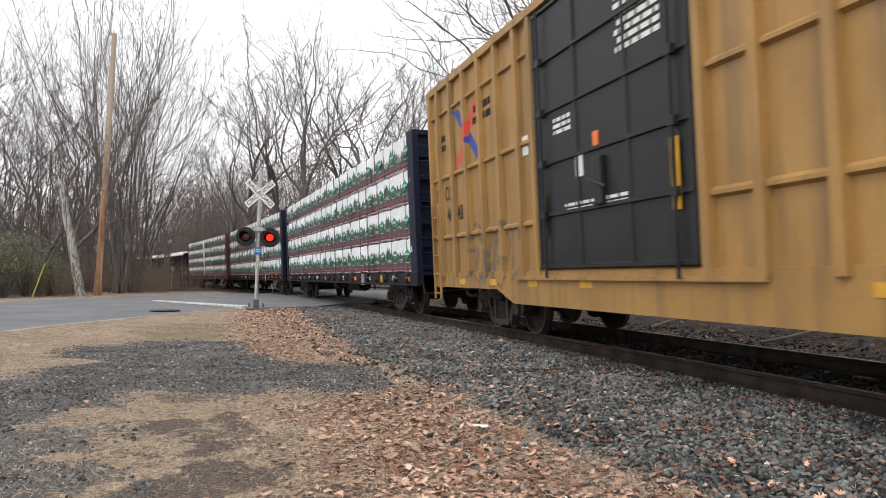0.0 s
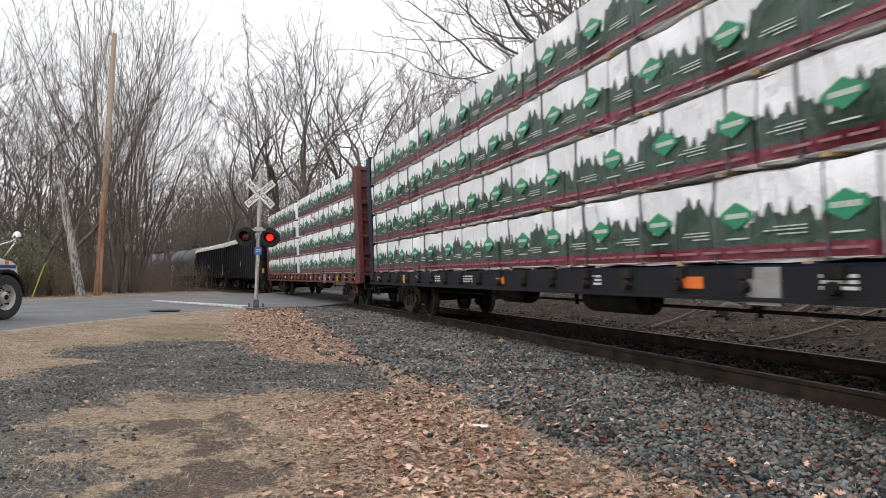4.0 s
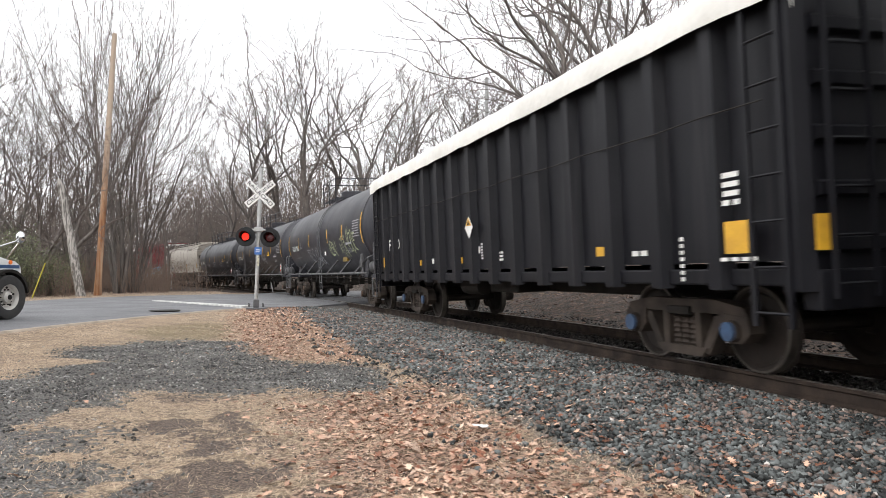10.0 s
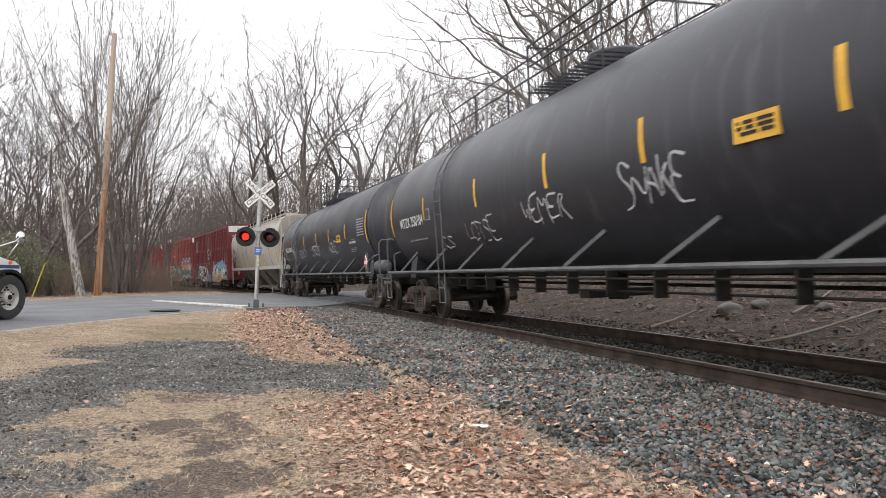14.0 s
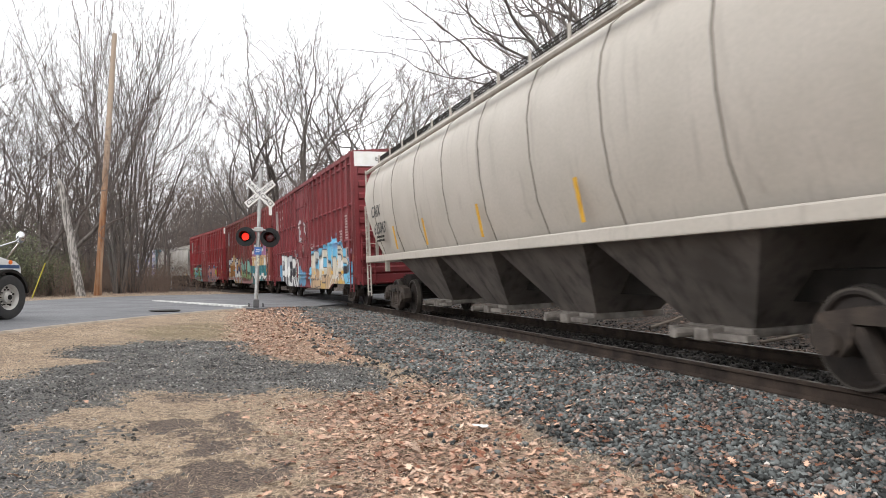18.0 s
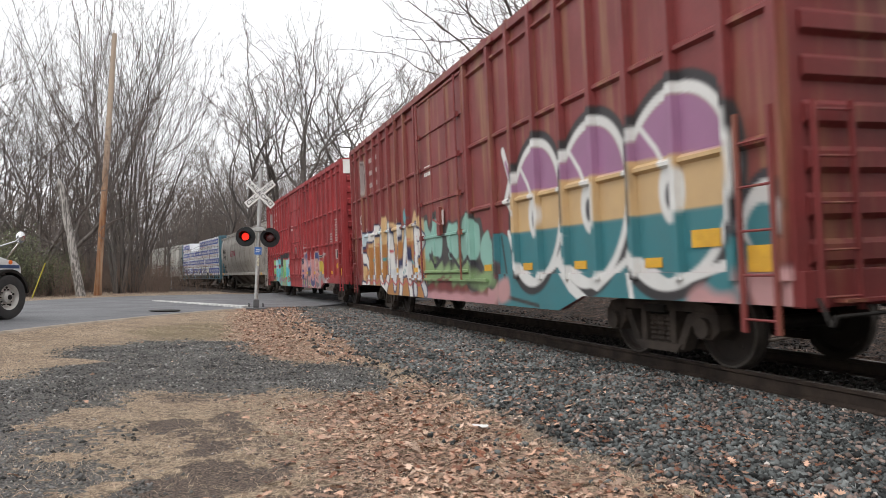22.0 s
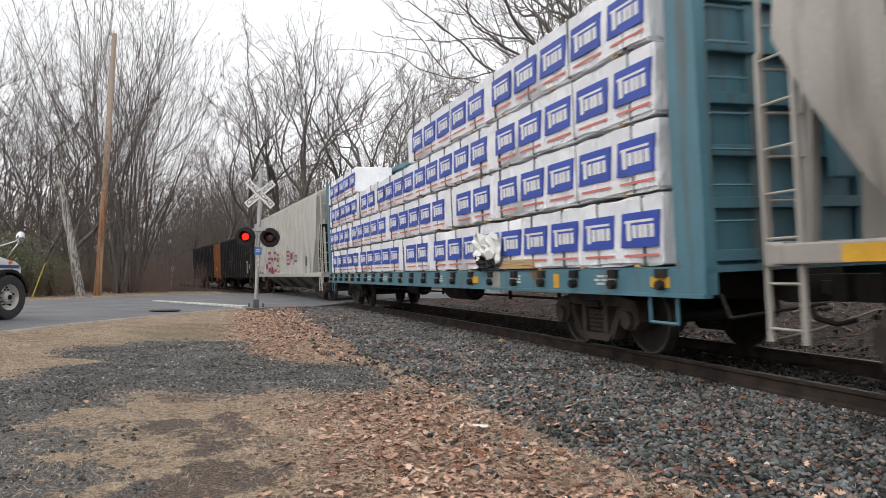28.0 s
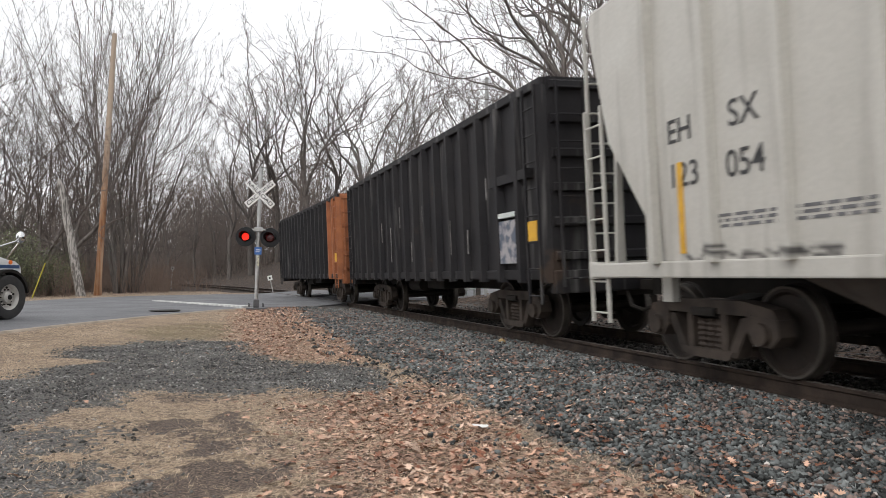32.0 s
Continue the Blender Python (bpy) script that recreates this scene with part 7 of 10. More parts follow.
GRIME_NAVY = material("grimy_navy_sill", (0.012, 0.013, 0.019), (0.02, 0.019, 0.02), 1.5, 0.7, 0, 0.08, 25, spec=0.2)
NAVY = material("navy_car_paint", (0.008, 0.012, 0.034), (0.011, 0.014, 0.028), 1.5, 0.5, 0, 0.08, 25, spots=(0.05, 0.04, 0.04), spotted=0.14, spec=0.2)
OXIDE = material("oxide_red_car_paint", (0.13, 0.034, 0.030), (0.095, 0.030, 0.027), 1.5, 0.6, 0, 0.08, 25, streak=(0.06, 0.03, 0.025), streaks=0.3)
TEAL_CAR = material("teal_car_paint", (0.085, 0.21, 0.265), (0.07, 0.165, 0.21), 1.5, 0.5, 0, 0.08, 25, streak=(0.10, 0.085, 0.07), streaks=0.35, spots=(0.13, 0.075, 0.045), spotted=0.16)


def run(lengths, start=0.0):
    out = []
    for q in lengths:
        out.append((start, q))
        start += q
    return out


plan_a = [run([4.88, 2.44, 3.66, 4.88, 4.88]), run([3.66, 4.88, 2.44, 4.88, 4.88]), run([4.88, 4.88, 3.66, 2.44, 4.88]), run([2.44, 4.88, 4.88, 4.88, 3.66])]
plan_b = [run([4.88, 4.88, 2.44, 4.88, 3.66]), run([4.88, 2.44, 4.88, 3.66, 4.88]), run([3.66, 4.88, 4.88, 4.88, 2.44]), run([4.88, 3.66, 2.44, 4.88, 4.88])]
# two separate stacks with a gap between them
plan_c = [run([4.7, 4.7]) + run([5.2, 5.2], 10.35), run([3.2, 3.2, 3.0]) + run([5.2, 5.2], 10.35), run([4.7, 4.7]) + run([3.5, 3.5, 3.4], 10.35), run([3.2, 3.2, 3.0]) + run([5.2, 5.2], 10.35)]
car, h = centerbeam("navy centre-beam flat car loaded with white wrapped lumber", 17.02, 38.55, NAVY, "forest", plan_a)
lettering("SMW", 0.17, PALE_INK, car, near_side(-1.513, 6.6, 0.98))
car, h = centerbeam("navy centre-beam flat car with torn lumber wrap at one pack", 39.92, 61.72, NAVY, "forest", plan_b)
# the torn wrap near the front: bare boards show
for k in range(9):
    part("bare_board", Shape().box(-1.505, -h + 0.75, 3.00 + k * 0.062, -1.40, -h + 3.05 - 0.12 * (k % 3), 3.055 + k * 0.062), RAW_WOOD, car, "bare board where the wrap is torn")
flap = Shape()
rng = random.Random(5)
pts = [(-1.53 - rng.uniform(0, 0.08), -h + 0.75 + k * 0.26, 3.56 + 0.13 * math.sin(k * 1.7) - 0.03 * k) for k in range(10)]
low = [(p[0] - 0.03, p[1] + 0.05, p[2] - 0.11 - 0.06 * rng.random()) for p in pts]
back = [(-1.47, p[1], p[2] + 0.02) for p in pts]
flap.add(pts + low + back, [(k, k + 1, k + 11, k + 10) for k in range(9)] + [(k + 20, k + 21, k + 1, k) for k in range(9)])
part("torn_flap", flap, material("torn_wrap", (0.05, 0.08, 0.065), (0.6, 0.6, 0.6), 3.0, 0.5), car, "torn wrap hanging loose", smooth=60)
centerbeam("rust red centre-beam flat car loaded with white wrapped lumber", 63.23, 85.02, OXIDE, "forest", plan_c)
car, h = centerbeam("teal centre-beam flat car with blue and white wrapped lumber", 280.35, 302.3, TEAL_CAR, "blue",
                    [run([4.88, 4.88, 2.44, 4.88, 3.66]), run([3.66, 4.88, 4.88, 2.44, 4.88]), run([4.88, 2.44, 4.88, 3.66, 4.88]), [(0.0, 4.88)] + run([4.88, 4.88], 10.9)])

# one pack near the front has split open at its foot
for k in range(3):
    part("bare_board", Shape().box(-1.52, -7.0, 1.16 + k * 0.05, -1.40, -5.75 - 0.1 * k, 1.205 + k * 0.05), RAW_WOOD, car, "bare board where the wrap is torn")
rng = random.Random(12)
for name, mat, y0, y1, z0, z1 in (("torn_wrap_edge", WHITE_PAINT, -5.9, -4.75, 1.28, 1.78), ("torn_wrap_lining", BLACK_PAINT, -5.7, -4.85, 1.15, 1.40)):
    v = [(-1.53 - 0.10 * rng.random(), y0 + (y1 - y0) * i / 9, z0 + (z1 - z0) * j / 6 + rng.uniform(-0.05, 0.05)) for j in range(7) for i in range(10)]
    part(name, Shape().add(v, [(j * 10 + i, j * 10 + i + 1, j * 10 + i + 11, j * 10 + i + 10) for j in range(6) for i in range(9)]), mat, car, "crumpled torn wrap")


# ---- gondolas ----
def gondola(label, head, tail, paint, top, bottom, cover=None, rib_gap=0.66, ends=None, grime=None):
    car, h = begin_car("gondola_car", label, "gondola", head, tail, 2.3, BEARING_BLUE if cover else None)
    x0 = -1.48
    ends = ends or paint
    for sx in (x0, -x0):
        o = -1 if sx < 0 else 1
        part("side_sheet", Shape().box(min(sx, sx - o * 0.05), -h, bottom + (0.22 if cover else 0.1), max(sx, sx - o * 0.05), h, top - 0.05), paint, car)
        part("top_chord", Shape().box(sx - 0.08, -h, top - 0.14, sx + 0.08, h, top, 0.02), paint, car)
        part("side_sill", Shape().box(sx - 0.05, -h + 0.1, bottom, sx + 0.05, h - 0.1, bottom + 0.16, 0.02), paint, car)
        n, wide = int(2 * h / rib_gap), 0.15 if cover else 0.10
        for k in range(n + 1):
            y = -h + 0.08 + k * (2 * h - 0.16) / n
            pm = ends if (ends is not paint and y < -h + 2.4) else paint
            part("side_rib", Shape().prism([(sx, y - wide), (sx + o * 0.13, y - wide * 0.6), (sx + o * 0.13, y + wide * 0.6), (sx, y + wide)], "z", bottom - 0.04, top - 0.12), pm, car)
        if ends is not paint:
            part("side_sheet", Shape().box(min(sx, sx + o * 0.012), -h, bottom + 0.1, max(sx, sx + o * 0.012), -h + 2.3, top - 0.15), ends, car, "orange end panel")
    part("floor_sheet", Shape().box(x0, -h, bottom + 0.1, -x0, h, bottom + 0.16), paint, car)
    for e in (-1, 1):
        y = e * h
        pm = ends if e < 0 else paint
        part("end_sheet", Shape().box(x0, y - 0.03, bottom, -x0, y + 0.03, top), pm, car)
        for z in np.linspace(bottom + 0.35, top - 0.12, 6):
            part("end_rib", Shape().prism([(y, z - 0.09), (y + e * 0.09, z - 0.05), (y + e * 0.09, z + 0.05), (y, z + 0.09)], "x", x0 + 0.05, -x0 - 0.05), pm, car)
        part("end_sill", Shape().box(x0, y - 0.1, bottom - 0.2, -x0, y + 0.1, bottom + 0.14, 0.02), pm, car)
        ladder(car, x0 - 0.14, y - e * 0.30, bottom - 0.35, top - 0.1, pm, 0.42)
        ladder(car, x0 + 0.32, y + e * 0.16, bottom - 0.1, top - 0.1, pm, 0.44, "x")
    part("underframe", Shape().box(-0.35, -h + 0.3, 0.72, 0.35, h - 0.3, bottom + 0.1).box(-1.0, -0.7, 0.72, -0.4, 0.6, bottom, 0.04).cyl((-0.8, 1.4, 0.80), (-0.8, 2.4, 0.80), 0.17, 12), STEEL_DARK, car)
    if cover:
        sh = Shape()
        ys = np.linspace(-h - 0.1, h + 0.1, 40)
        prof = [(-1.67, -0.24), (-1.66, -0.05), (-1.56, 0.06), (-1.0, 0.14), (0, 0.19), (1.0, 0.14), (1.56, 0.06), (1.66, -0.05), (1.67, -0.24)]
        rng = random.Random(int(head))
        v = []
        for y in ys:
            sag = 0.03 * rng.random()
            drop = 0.02 * rng.random() + (0.10 if abs(y) > h - 0.4 else 0.06)
            for i, (px, pz) in enumerate(prof):
                v.append((px + rng.uniform(-0.012, 0.012), y, top + pz - (sag if 0 < i < 8 else 0) - (drop if i in (0, 8) else 0)))
        nn = len(prof)
        f = [(i * nn + j, i * nn + j + 1, (i + 1) * nn + j + 1, (i + 1) * nn + j) for i in range(len(ys) - 1) for j in range(nn - 1)]
        for row, e in ((0, -1), (len(ys) - 1, 1)):
            base = len(v)
            v += [(p[0], p[1] + e * 0.03, p[2] - 0.16 - 0.08 * rng.random()) for p in v[row * nn:(row + 1) * nn]]
            f += [(row * nn + j, row * nn + j + 1, base + j + 1, base + j) for j in range(nn - 1)]
        part("cover", Shape().add(v, f), cover, car, "white fabric cover", smooth=60)
        rope = Shape().tube([(x0 - 0.16, y, top - 1.17 + 0.012 * math.sin(k * 2.1)) for k, y in enumerate(np.linspace(-h + 0.3, h - 0.3, 20))], 0.008, 5)
        part("rope", rope, STEEL_DARK, car)
    return car, h, x0


TAG_GREY = material("grey_spray", (0.36, 0.36, 0.38), (0.2, 0.2, 0.21), 5, 0.6)
GOND_BLACK = material("black_gondola_paint", (0.0055, 0.0055, 0.008), (0.010, 0.010, 0.013), 1.5, 0.5, 0, 0.06, 25, streak=(0.022, 0.021, 0.024), streaks=0.25, spec=0.22)
WORN_SCRAPE = material("worn_scrape", (0.20, 0.19, 0.185), (0.08, 0.075, 0.072), 9, 0.7)
GOND_WORN = material("worn_black_gondola", (0.014, 0.013, 0.015), (0.026, 0.024, 0.025), 1.2, 0.65, 0, 0.12, 25, spec=0.25, streak=(0.15, 0.145, 0.14), streaks=0.10, spots=(0.05, 0.035, 0.027), spotted=0.22)
GOND_ORANGE = material("rust_orange_paint", (0.36, 0.125, 0.045), (0.24, 0.085, 0.035), 2.0, 0.7, 0, 0.1, 25, streak=(0.10, 0.05, 0.03), streaks=0.3)
COVER_WHITE = material("white_tarpaulin", (0.72, 0.70, 0.66), (0.6, 0.58, 0.54), 1.2, 0.75, 0, 0.2, 12)
for head, tail in ((87.1, 102.4), (103.4, 118.97)):
    car, h, x0 = gondola("black ribbed gondola under a white fabric cover", head, tail, GOND_BLACK, 3.74, 0.95, COVER_WHITE, 0.92)
    lettering("ITF", 0.30, WHITE_PAINT, car, near_side(x0 - 0.006, h - 1.1, 1.85))
    lettering("80", 0.26, WHITE_PAINT, car, near_side(x0 - 0.006, h - 2.1, 1.85))
    mark(car, x0 - 0.14, h - 1.1, 1.42, 0.10, 0.26, YELLOW_MARK)
    mark(car, x0 - 0.15, -h + 0.68, 1.40, 0.34, 0.30, YELLOW_MARK)
    part("reflector", Shape().box(x0 - 0.02, -h - 0.10, 1.25, x0 + 0.16, -h - 0.085, 1.55), YELLOW_MARK, car)
    for k, w in ((3.66, 0.16), (0.93, 0.34), (-4.5, 0.34)):
        mark(car, x0 - 0.006, k, 1.35, w, 0.12, YELLOW_MARK)
    stencil(car, x0 - 0.006, 2.7, 1.37, 1, 0.16, 0.12, WHITE_PAINT, 20)
    stencil(car, x0 - 0.006, -5.3, 1.30, 1, 0.3, 0.06, WHITE_PAINT, 25)
    stencil(car, x0 - 0.15, -h + 0.75, 1.98, 4, 0.22, 0.05, WHITE_PAINT, 23)
    stencil(car, x0 - 0.15, -h + 0.70, 1.20, 1, 0.5, 0.035, WHITE_PAINT, 26)
    stencil(car, x0 - 0.14, -h + 1.52, 1.42, 7, 0.05, 0.04, WHITE_PAINT, 24)
    stencil(car, x0 - 0.006, -1.05, 1.44, 3, 0.42, 0.035, WHITE_PAINT, 21)
    mark(car, x0 - 0.006, -0.02, 1.52, 0.34, 0.12, WHITE_PAINT, "notice")
    stencil(car, x0 - 0.007, -0.3, 1.62, 6, 0.06, 0.03, WHITE_PAINT, 22)
    sheet = mark(car, x0 - 0.006, -0.80, 2.81, 0.44, 0.42, WHITE_PAINT, "notice_sheet")
    stencil(sheet, x0 - 0.013, -0.80, 2.94, 4, 0.34, 0.05, TAG_GREY, 27)
    dia = Shape().prism([(-0.03, 1.74), (0.17, 1.94), (-0.03, 2.14), (-0.23, 1.94)], "x", x0 - 0.148, x0 - 0.142)
    pl = part("placard", dia, WHITE_PAINT, car, "white and yellow hazard placard")
    part("placard_top", Shape().prism([(-0.03, 2.12), (0.12, 1.97), (-0.18, 1.97)], "x", x0 - 0.152, x0 - 0.146), YELLOW_MARK, pl)
    part("placard_mark", Shape().prism([(-0.03, 2.06), (0.04, 1.99), (-0.10, 1.99)], "x", x0 - 0.155, x0 - 0.151), BLACK_PAINT, pl)
car, h, x0 = gondola("worn black gondola with scraped ribs and scrawled paint", 324.98, 339.15, GOND_WORN, 3.98, 0.98, None, 0.80)
mark(car, x0 - 0.15, -h + 0.3, 1.72, 0.3, 0.3, YELLOW_MARK)
part("side_patch", Shape().box(x0 - 0.11, -h + 0.95, 1.25, x0 - 0.0, -h + 1.75, 1.95), material("scrawled_patch", (0.35, 0.33, 0.34), (0.08, 0.10, 0.14), 5.0, 0.6, low=0.45, high=0.55), car, "patch of scrawled paint")
part("side_stiffener", Shape().box(x0 - 0.12, -h + 0.5, 2.55, x0, -h + 2.0, 2.7), GOND_WORN, car)
part("side_stiffener", Shape().box(x0 - 0.12, -h + 0.9, 2.0, x0, -h + 1.8, 2.08), PALE_INK, car)
rng = random.Random(8)
for k in range(9):
    y = -h + 2.2 + k * 0.95 + rng.uniform(-0.05, 0.05)
    mark(car, x0 - 0.105, y, rng.uniform(1.6, 2.6), 0.05, rng.uniform(0.3, 0.9), WORN_SCRAPE, "paint_scrape")
car, h, x0 = gondola("black gondola with one rusty orange end", 341.05, 354.9, GOND_WORN, 3.98, 0.98, None, 0.80, GOND_ORANGE)
mark(car, x0 - 0.15, -h + 0.3, 1.72, 0.3, 0.3, YELLOW_MARK)


# ---- tank cars ----
def tank_car(label, head, tail, paint, dome_at, number, seed, rail_long, ladder_at, strips, hazard=True):
    """head and tail: the seams where the domed ends begin."""
    length = tail - head
    car, h = begin_car("tank_car", label, "tank car", head - 1.15, tail + 1.15, 2.0, CAP_RUST)
    hs, r, zc = length / 2, 1.565, 2.575
    prof = []
    for k in range(9):
        a = math.pi / 2 * (1 - k / 8)
        prof.append((max(r * math.cos(a), 0.001), -hs - 0.78 * math.sin(a)))
    for y in (-hs * 0.5, -hs * 0.5 + 0.02, -0.02, 0, hs * 0.5, hs * 0.5 + 0.02):
        prof.append((r + (0.006 if abs(y) < hs else 0), y))
    for k in range(9):
        a = math.pi / 2 * (k / 8)
        prof.append((max(r * math.cos(a), 0.001), hs + 0.78 * math.sin(a)))
    part("tank", Shape().spin(prof, 48, (0, 0, zc), "y"), paint, car, smooth=40)
    for e in (-1, 1):
        part("tank_band", Shape().spin([(r + 0.002, e * hs - 0.03), (r + 0.016, e * hs - 0.02), (r + 0.016, e * hs + 0.02), (r + 0.002, e * hs + 0.03)], 48, (0, 0, zc), "y"), paint, car, smooth=40)
    # running board pipe, braces and grab rails
    for x in (-1.56, 1.56):
        part("side_rail", Shape().cyl((x, -hs - 0.4, 1.14), (x, hs + 0.4, 1.14), 0.034, 8), GREY_TANK, car)
        for y in np.arange(-hs + 1.2, hs - 0.6, 2.2):
            part("brace", Shape().beam((x, y, 1.14), (x * 0.83, y - 0.75, 1.62), 0.05, 0.05), GREY_TANK, car)
    for e in (-1, 1):
        y = e * (hs + 0.9)
        part("end_platform", Shape().box(-1.45, y - 0.35, 1.0, 1.45, y + 0.25, 1.10, 0.01), paint, car)
        hand = Shape().tube([(-1.45, y, 1.1), (-1.45, y, 2.0), (-1.38, y, 2.08), (0, y, 2.08), (1.38, y, 2.08), (1.45, y, 2.0), (1.45, y, 1.1)], 0.024)
        part("hand_rail", hand, GREY_TANK, car)
        part("grab_rail", Shape().tube([(-1.45, y - e * 0.75, 1.1), (-1.45, y - e * 0.75, 1.62), (-1.1, y - e * 0.75, 1.75)], 0.022), GREY_TANK, car)
        part("saddle", Shape().prism([(-1.25, 1.0), (1.25, 1.0), (1.15, 1.7), (0, 1.25), (-1.15, 1.7)], "y", e * (hs - 0.9) - 0.25, e * (hs - 0.9) + 0.25), paint, car)
        part("stub_sill", Shape().box(-0.32, min(y + e * 0.25, y - e * 2.8), 0.75, 0.32, max(y + e * 0.25, y - e * 2.8), 1.1), STEEL_DARK, car)
        part("step", Shape().tube([(-1.45, y + e * 0.15, 1.1), (-1.45, y + e * 0.15, 0.45), (-1.45, y - e * 0.28, 0.45), (-1.45, y - e * 0.28, 1.1)], 0.022), GREY_TANK, car)
        for k, a0 in ((0.15, 0.1),):
            # curved reflective strip that follows the shell
            sh = Shape()
            pts = [(math.cos(a) * (r + 0.008), e * (hs - k), zc + math.sin(a) * (r + 0.008)) for a in np.linspace(math.pi - 0.30, math.pi + 0.33, 10)]
            for p, q in zip(pts[:-1], pts[1:]):
                sh.add([(p[0], p[1] - 0.055, p[2]), (p[0], p[1] + 0.055, p[2]), (q[0], q[1] + 0.055, q[2]), (q[0], q[1] - 0.055, q[2])], [(0, 1, 2, 3)])
            part("reflective_strip", sh, YELLOW_MARK, car, "yellow strip", smooth=60)
    for y in strips:
        sh = Shape()
        pts = [(math.cos(a) * (r + 0.008), y, zc + math.sin(a) * (r + 0.008)) for a in np.linspace(math.pi - 0.14, math.pi + 0.18, 5)]
        for p, q in zip(pts[:-1], pts[1:]):
            sh.add([(p[0], p[1] - 0.05, p[2]), (p[0], p[1] + 0.05, p[2]), (q[0], q[1] + 0.05, q[2]), (q[0], q[1] - 0.05, q[2])], [(0, 1, 2, 3)])
        part("reflective_strip", sh, YELLOW_MARK, car, "yellow strip", smooth=60)
    # manway with its platform and railing
    part("manway", Shape().spin([(0.001, 0.30), (0.42, 0.30), (0.46, 0.26), (0.46, 0.05), (0.40, 0.0), (0.40, -0.15)], 20, (0, dome_at, zc + r + 0.02)), paint, car, smooth=35)
    plat = Shape()
    for y in np.arange(dome_at - 1.2, dome_at + 1.21, 0.2):
        plat.box(-0.95, y - 0.03, zc + r - 0.06, 0.95, y + 0.03, zc + r - 0.03)
    part("platform", plat, paint, car, kind="stuff")
    rl = Shape()
    for y in (dome_at - 1.2, dome_at, dome_at + 1.2):
        for x in (-0.95, 0.95):
            rl.cyl((x, y, zc + r - 0.25), (x, y, zc + r + 0.72), 0.02, 6)
    for x in (-0.95, 0.95):
        for z in (0.38, 0.72):
            rl.cyl((x, dome_at - 1.2, zc + r + z), (x, dome_at + 1.2, zc + r + z), 0.018, 6)
    for y in (dome_at - 1.2, dome_at + 1.2):
        rl.cyl((-0.95, y, zc + r + 0.72), (0.95, y, zc + r + 0.72), 0.018, 6)
    part("railing", rl, paint, car, kind="stuff")
    if rail_long:
        walk_sh = Shape()
        walk_sh.box(-0.3, -hs + 0.8, zc + r + 0.02, 0.3, hs - 0.8, zc + r + 0.05)
        for y in np.arange(-hs + 0.8, hs - 0.7, 0.5):
            walk_sh.beam((-0.28, y, zc + r - 0.08), (-0.28, y, zc + r + 0.05), 0.03, 0.03)
        part("walkway", walk_sh, paint, car)
        for y in np.arange(-4.2, 6.5, 1.75):
            part("stanchion", Shape().cyl((-0.62, y, zc + r - 0.18), (-0.62, y, zc + r + 0.72), 0.02, 6), paint, car)
        for z in (0.38, 0.72):
            part("hand_rail", Shape().cyl((-0.62, -4.2, zc + r + z), (-0.62, 6.3, zc + r + z), 0.018, 6), paint, car)
    # side ladder that follows the shell
    rails, rungs = [], []
    ang = np.linspace(math.pi * 0.62, math.pi * 1.05, 9)
    for dy in (-0.2, 0.2):
        rails.append(Shape().tube([(math.cos(a) * (r + 0.06), ladder_at + dy, zc + math.sin(a) * (r + 0.06)) for a in ang] + [(-1.57, ladder_at + dy, 1.14), (-1.57, ladder_at + dy, 0.5)], 0.018, 5))
    for a in ang:
        rungs.append(Shape().cyl((math.cos(a) * (r + 0.06), ladder_at - 0.2, zc + math.sin(a) * (r + 0.06)), (math.cos(a) * (r + 0.06), ladder_at + 0.2, zc + math.sin(a) * (r + 0.06)), 0.012, 5))
    for z in (1.5, 1.14, 0.8, 0.5):
        rungs.append(Shape().cyl((-1.57, ladder_at - 0.2, z), (-1.57, ladder_at + 0.2, z), 0.012, 5))
    for ld in rails:
        part("ladder_rail", ld, GREY_TANK, car)
    for q in rungs:
        part("rung", q, GREY_TANK, car)
    part("outlet_valve", Shape().cyl((0, 0.2, 0.62), (0, 0.2, 1.0), 0.16, 12).box(-0.6, 0.05, 0.66, 0.6, 0.35, 0.78), STEEL_DARK, car)
    part("brake_rod", Shape().cyl((0.55, -hs, 0.82), (0.55, hs, 0.82), 0.03, 6).cyl((0.45, -hs, 0.98), (0.45, hs, 0.98), 0.02, 6), STEEL_DARK, car)
    # lettering near the rear end
    lettering(number, 0.24, PALE_INK, car, near_side(-r + 0.012, hs - 2.0, zc - 0.26) @ Matrix.Rotation(radians(9.6), 4, "X"))
    stencil(car, -r + 0.14, hs - 2.2, zc - 0.62, 2, 1.5, 0.035, TAG_DIM, seed)
    part("notice", Shape().box(-r - 0.006, hs - 3.56, zc - 0.30, -r + 0.06, hs - 3.30, zc - 0.05), TAG_GREY, car)
    part("notice_field", Shape().box(-r - 0.010, hs - 3.54, zc - 0.28, -r + 0.05, hs - 3.32, zc - 0.07), paint, car)
    # data block by the head end, its rows follow the shell
    for k in range(7):
        a = math.pi - 0.16 + k * 0.052
        sh = Shape()
        rng = random.Random(seed + k)
        u = -hs + 0.45
        while u < -hs + 1.25:
            w = rng.uniform(0.06, 0.2)
            sh.box(-0.004, u, -0.016, 0.004, min(u + w, -hs + 1.28), 0.016)
            u += w + 0.03
        part("stencil", sh, TAG_GREY, car, at=Matrix.Translation((math.cos(a) * (r + 0.004), 0, zc + math.sin(a) * (r + 0.004))) @ Matrix.Rotation(math.pi - a, 4, "Y"), kind="stuff")
    stencil(car, -r + 0.04, -hs + 2.05, zc - 0.30, 2, 0.9, 0.075, TAG_GREY, seed + 2)
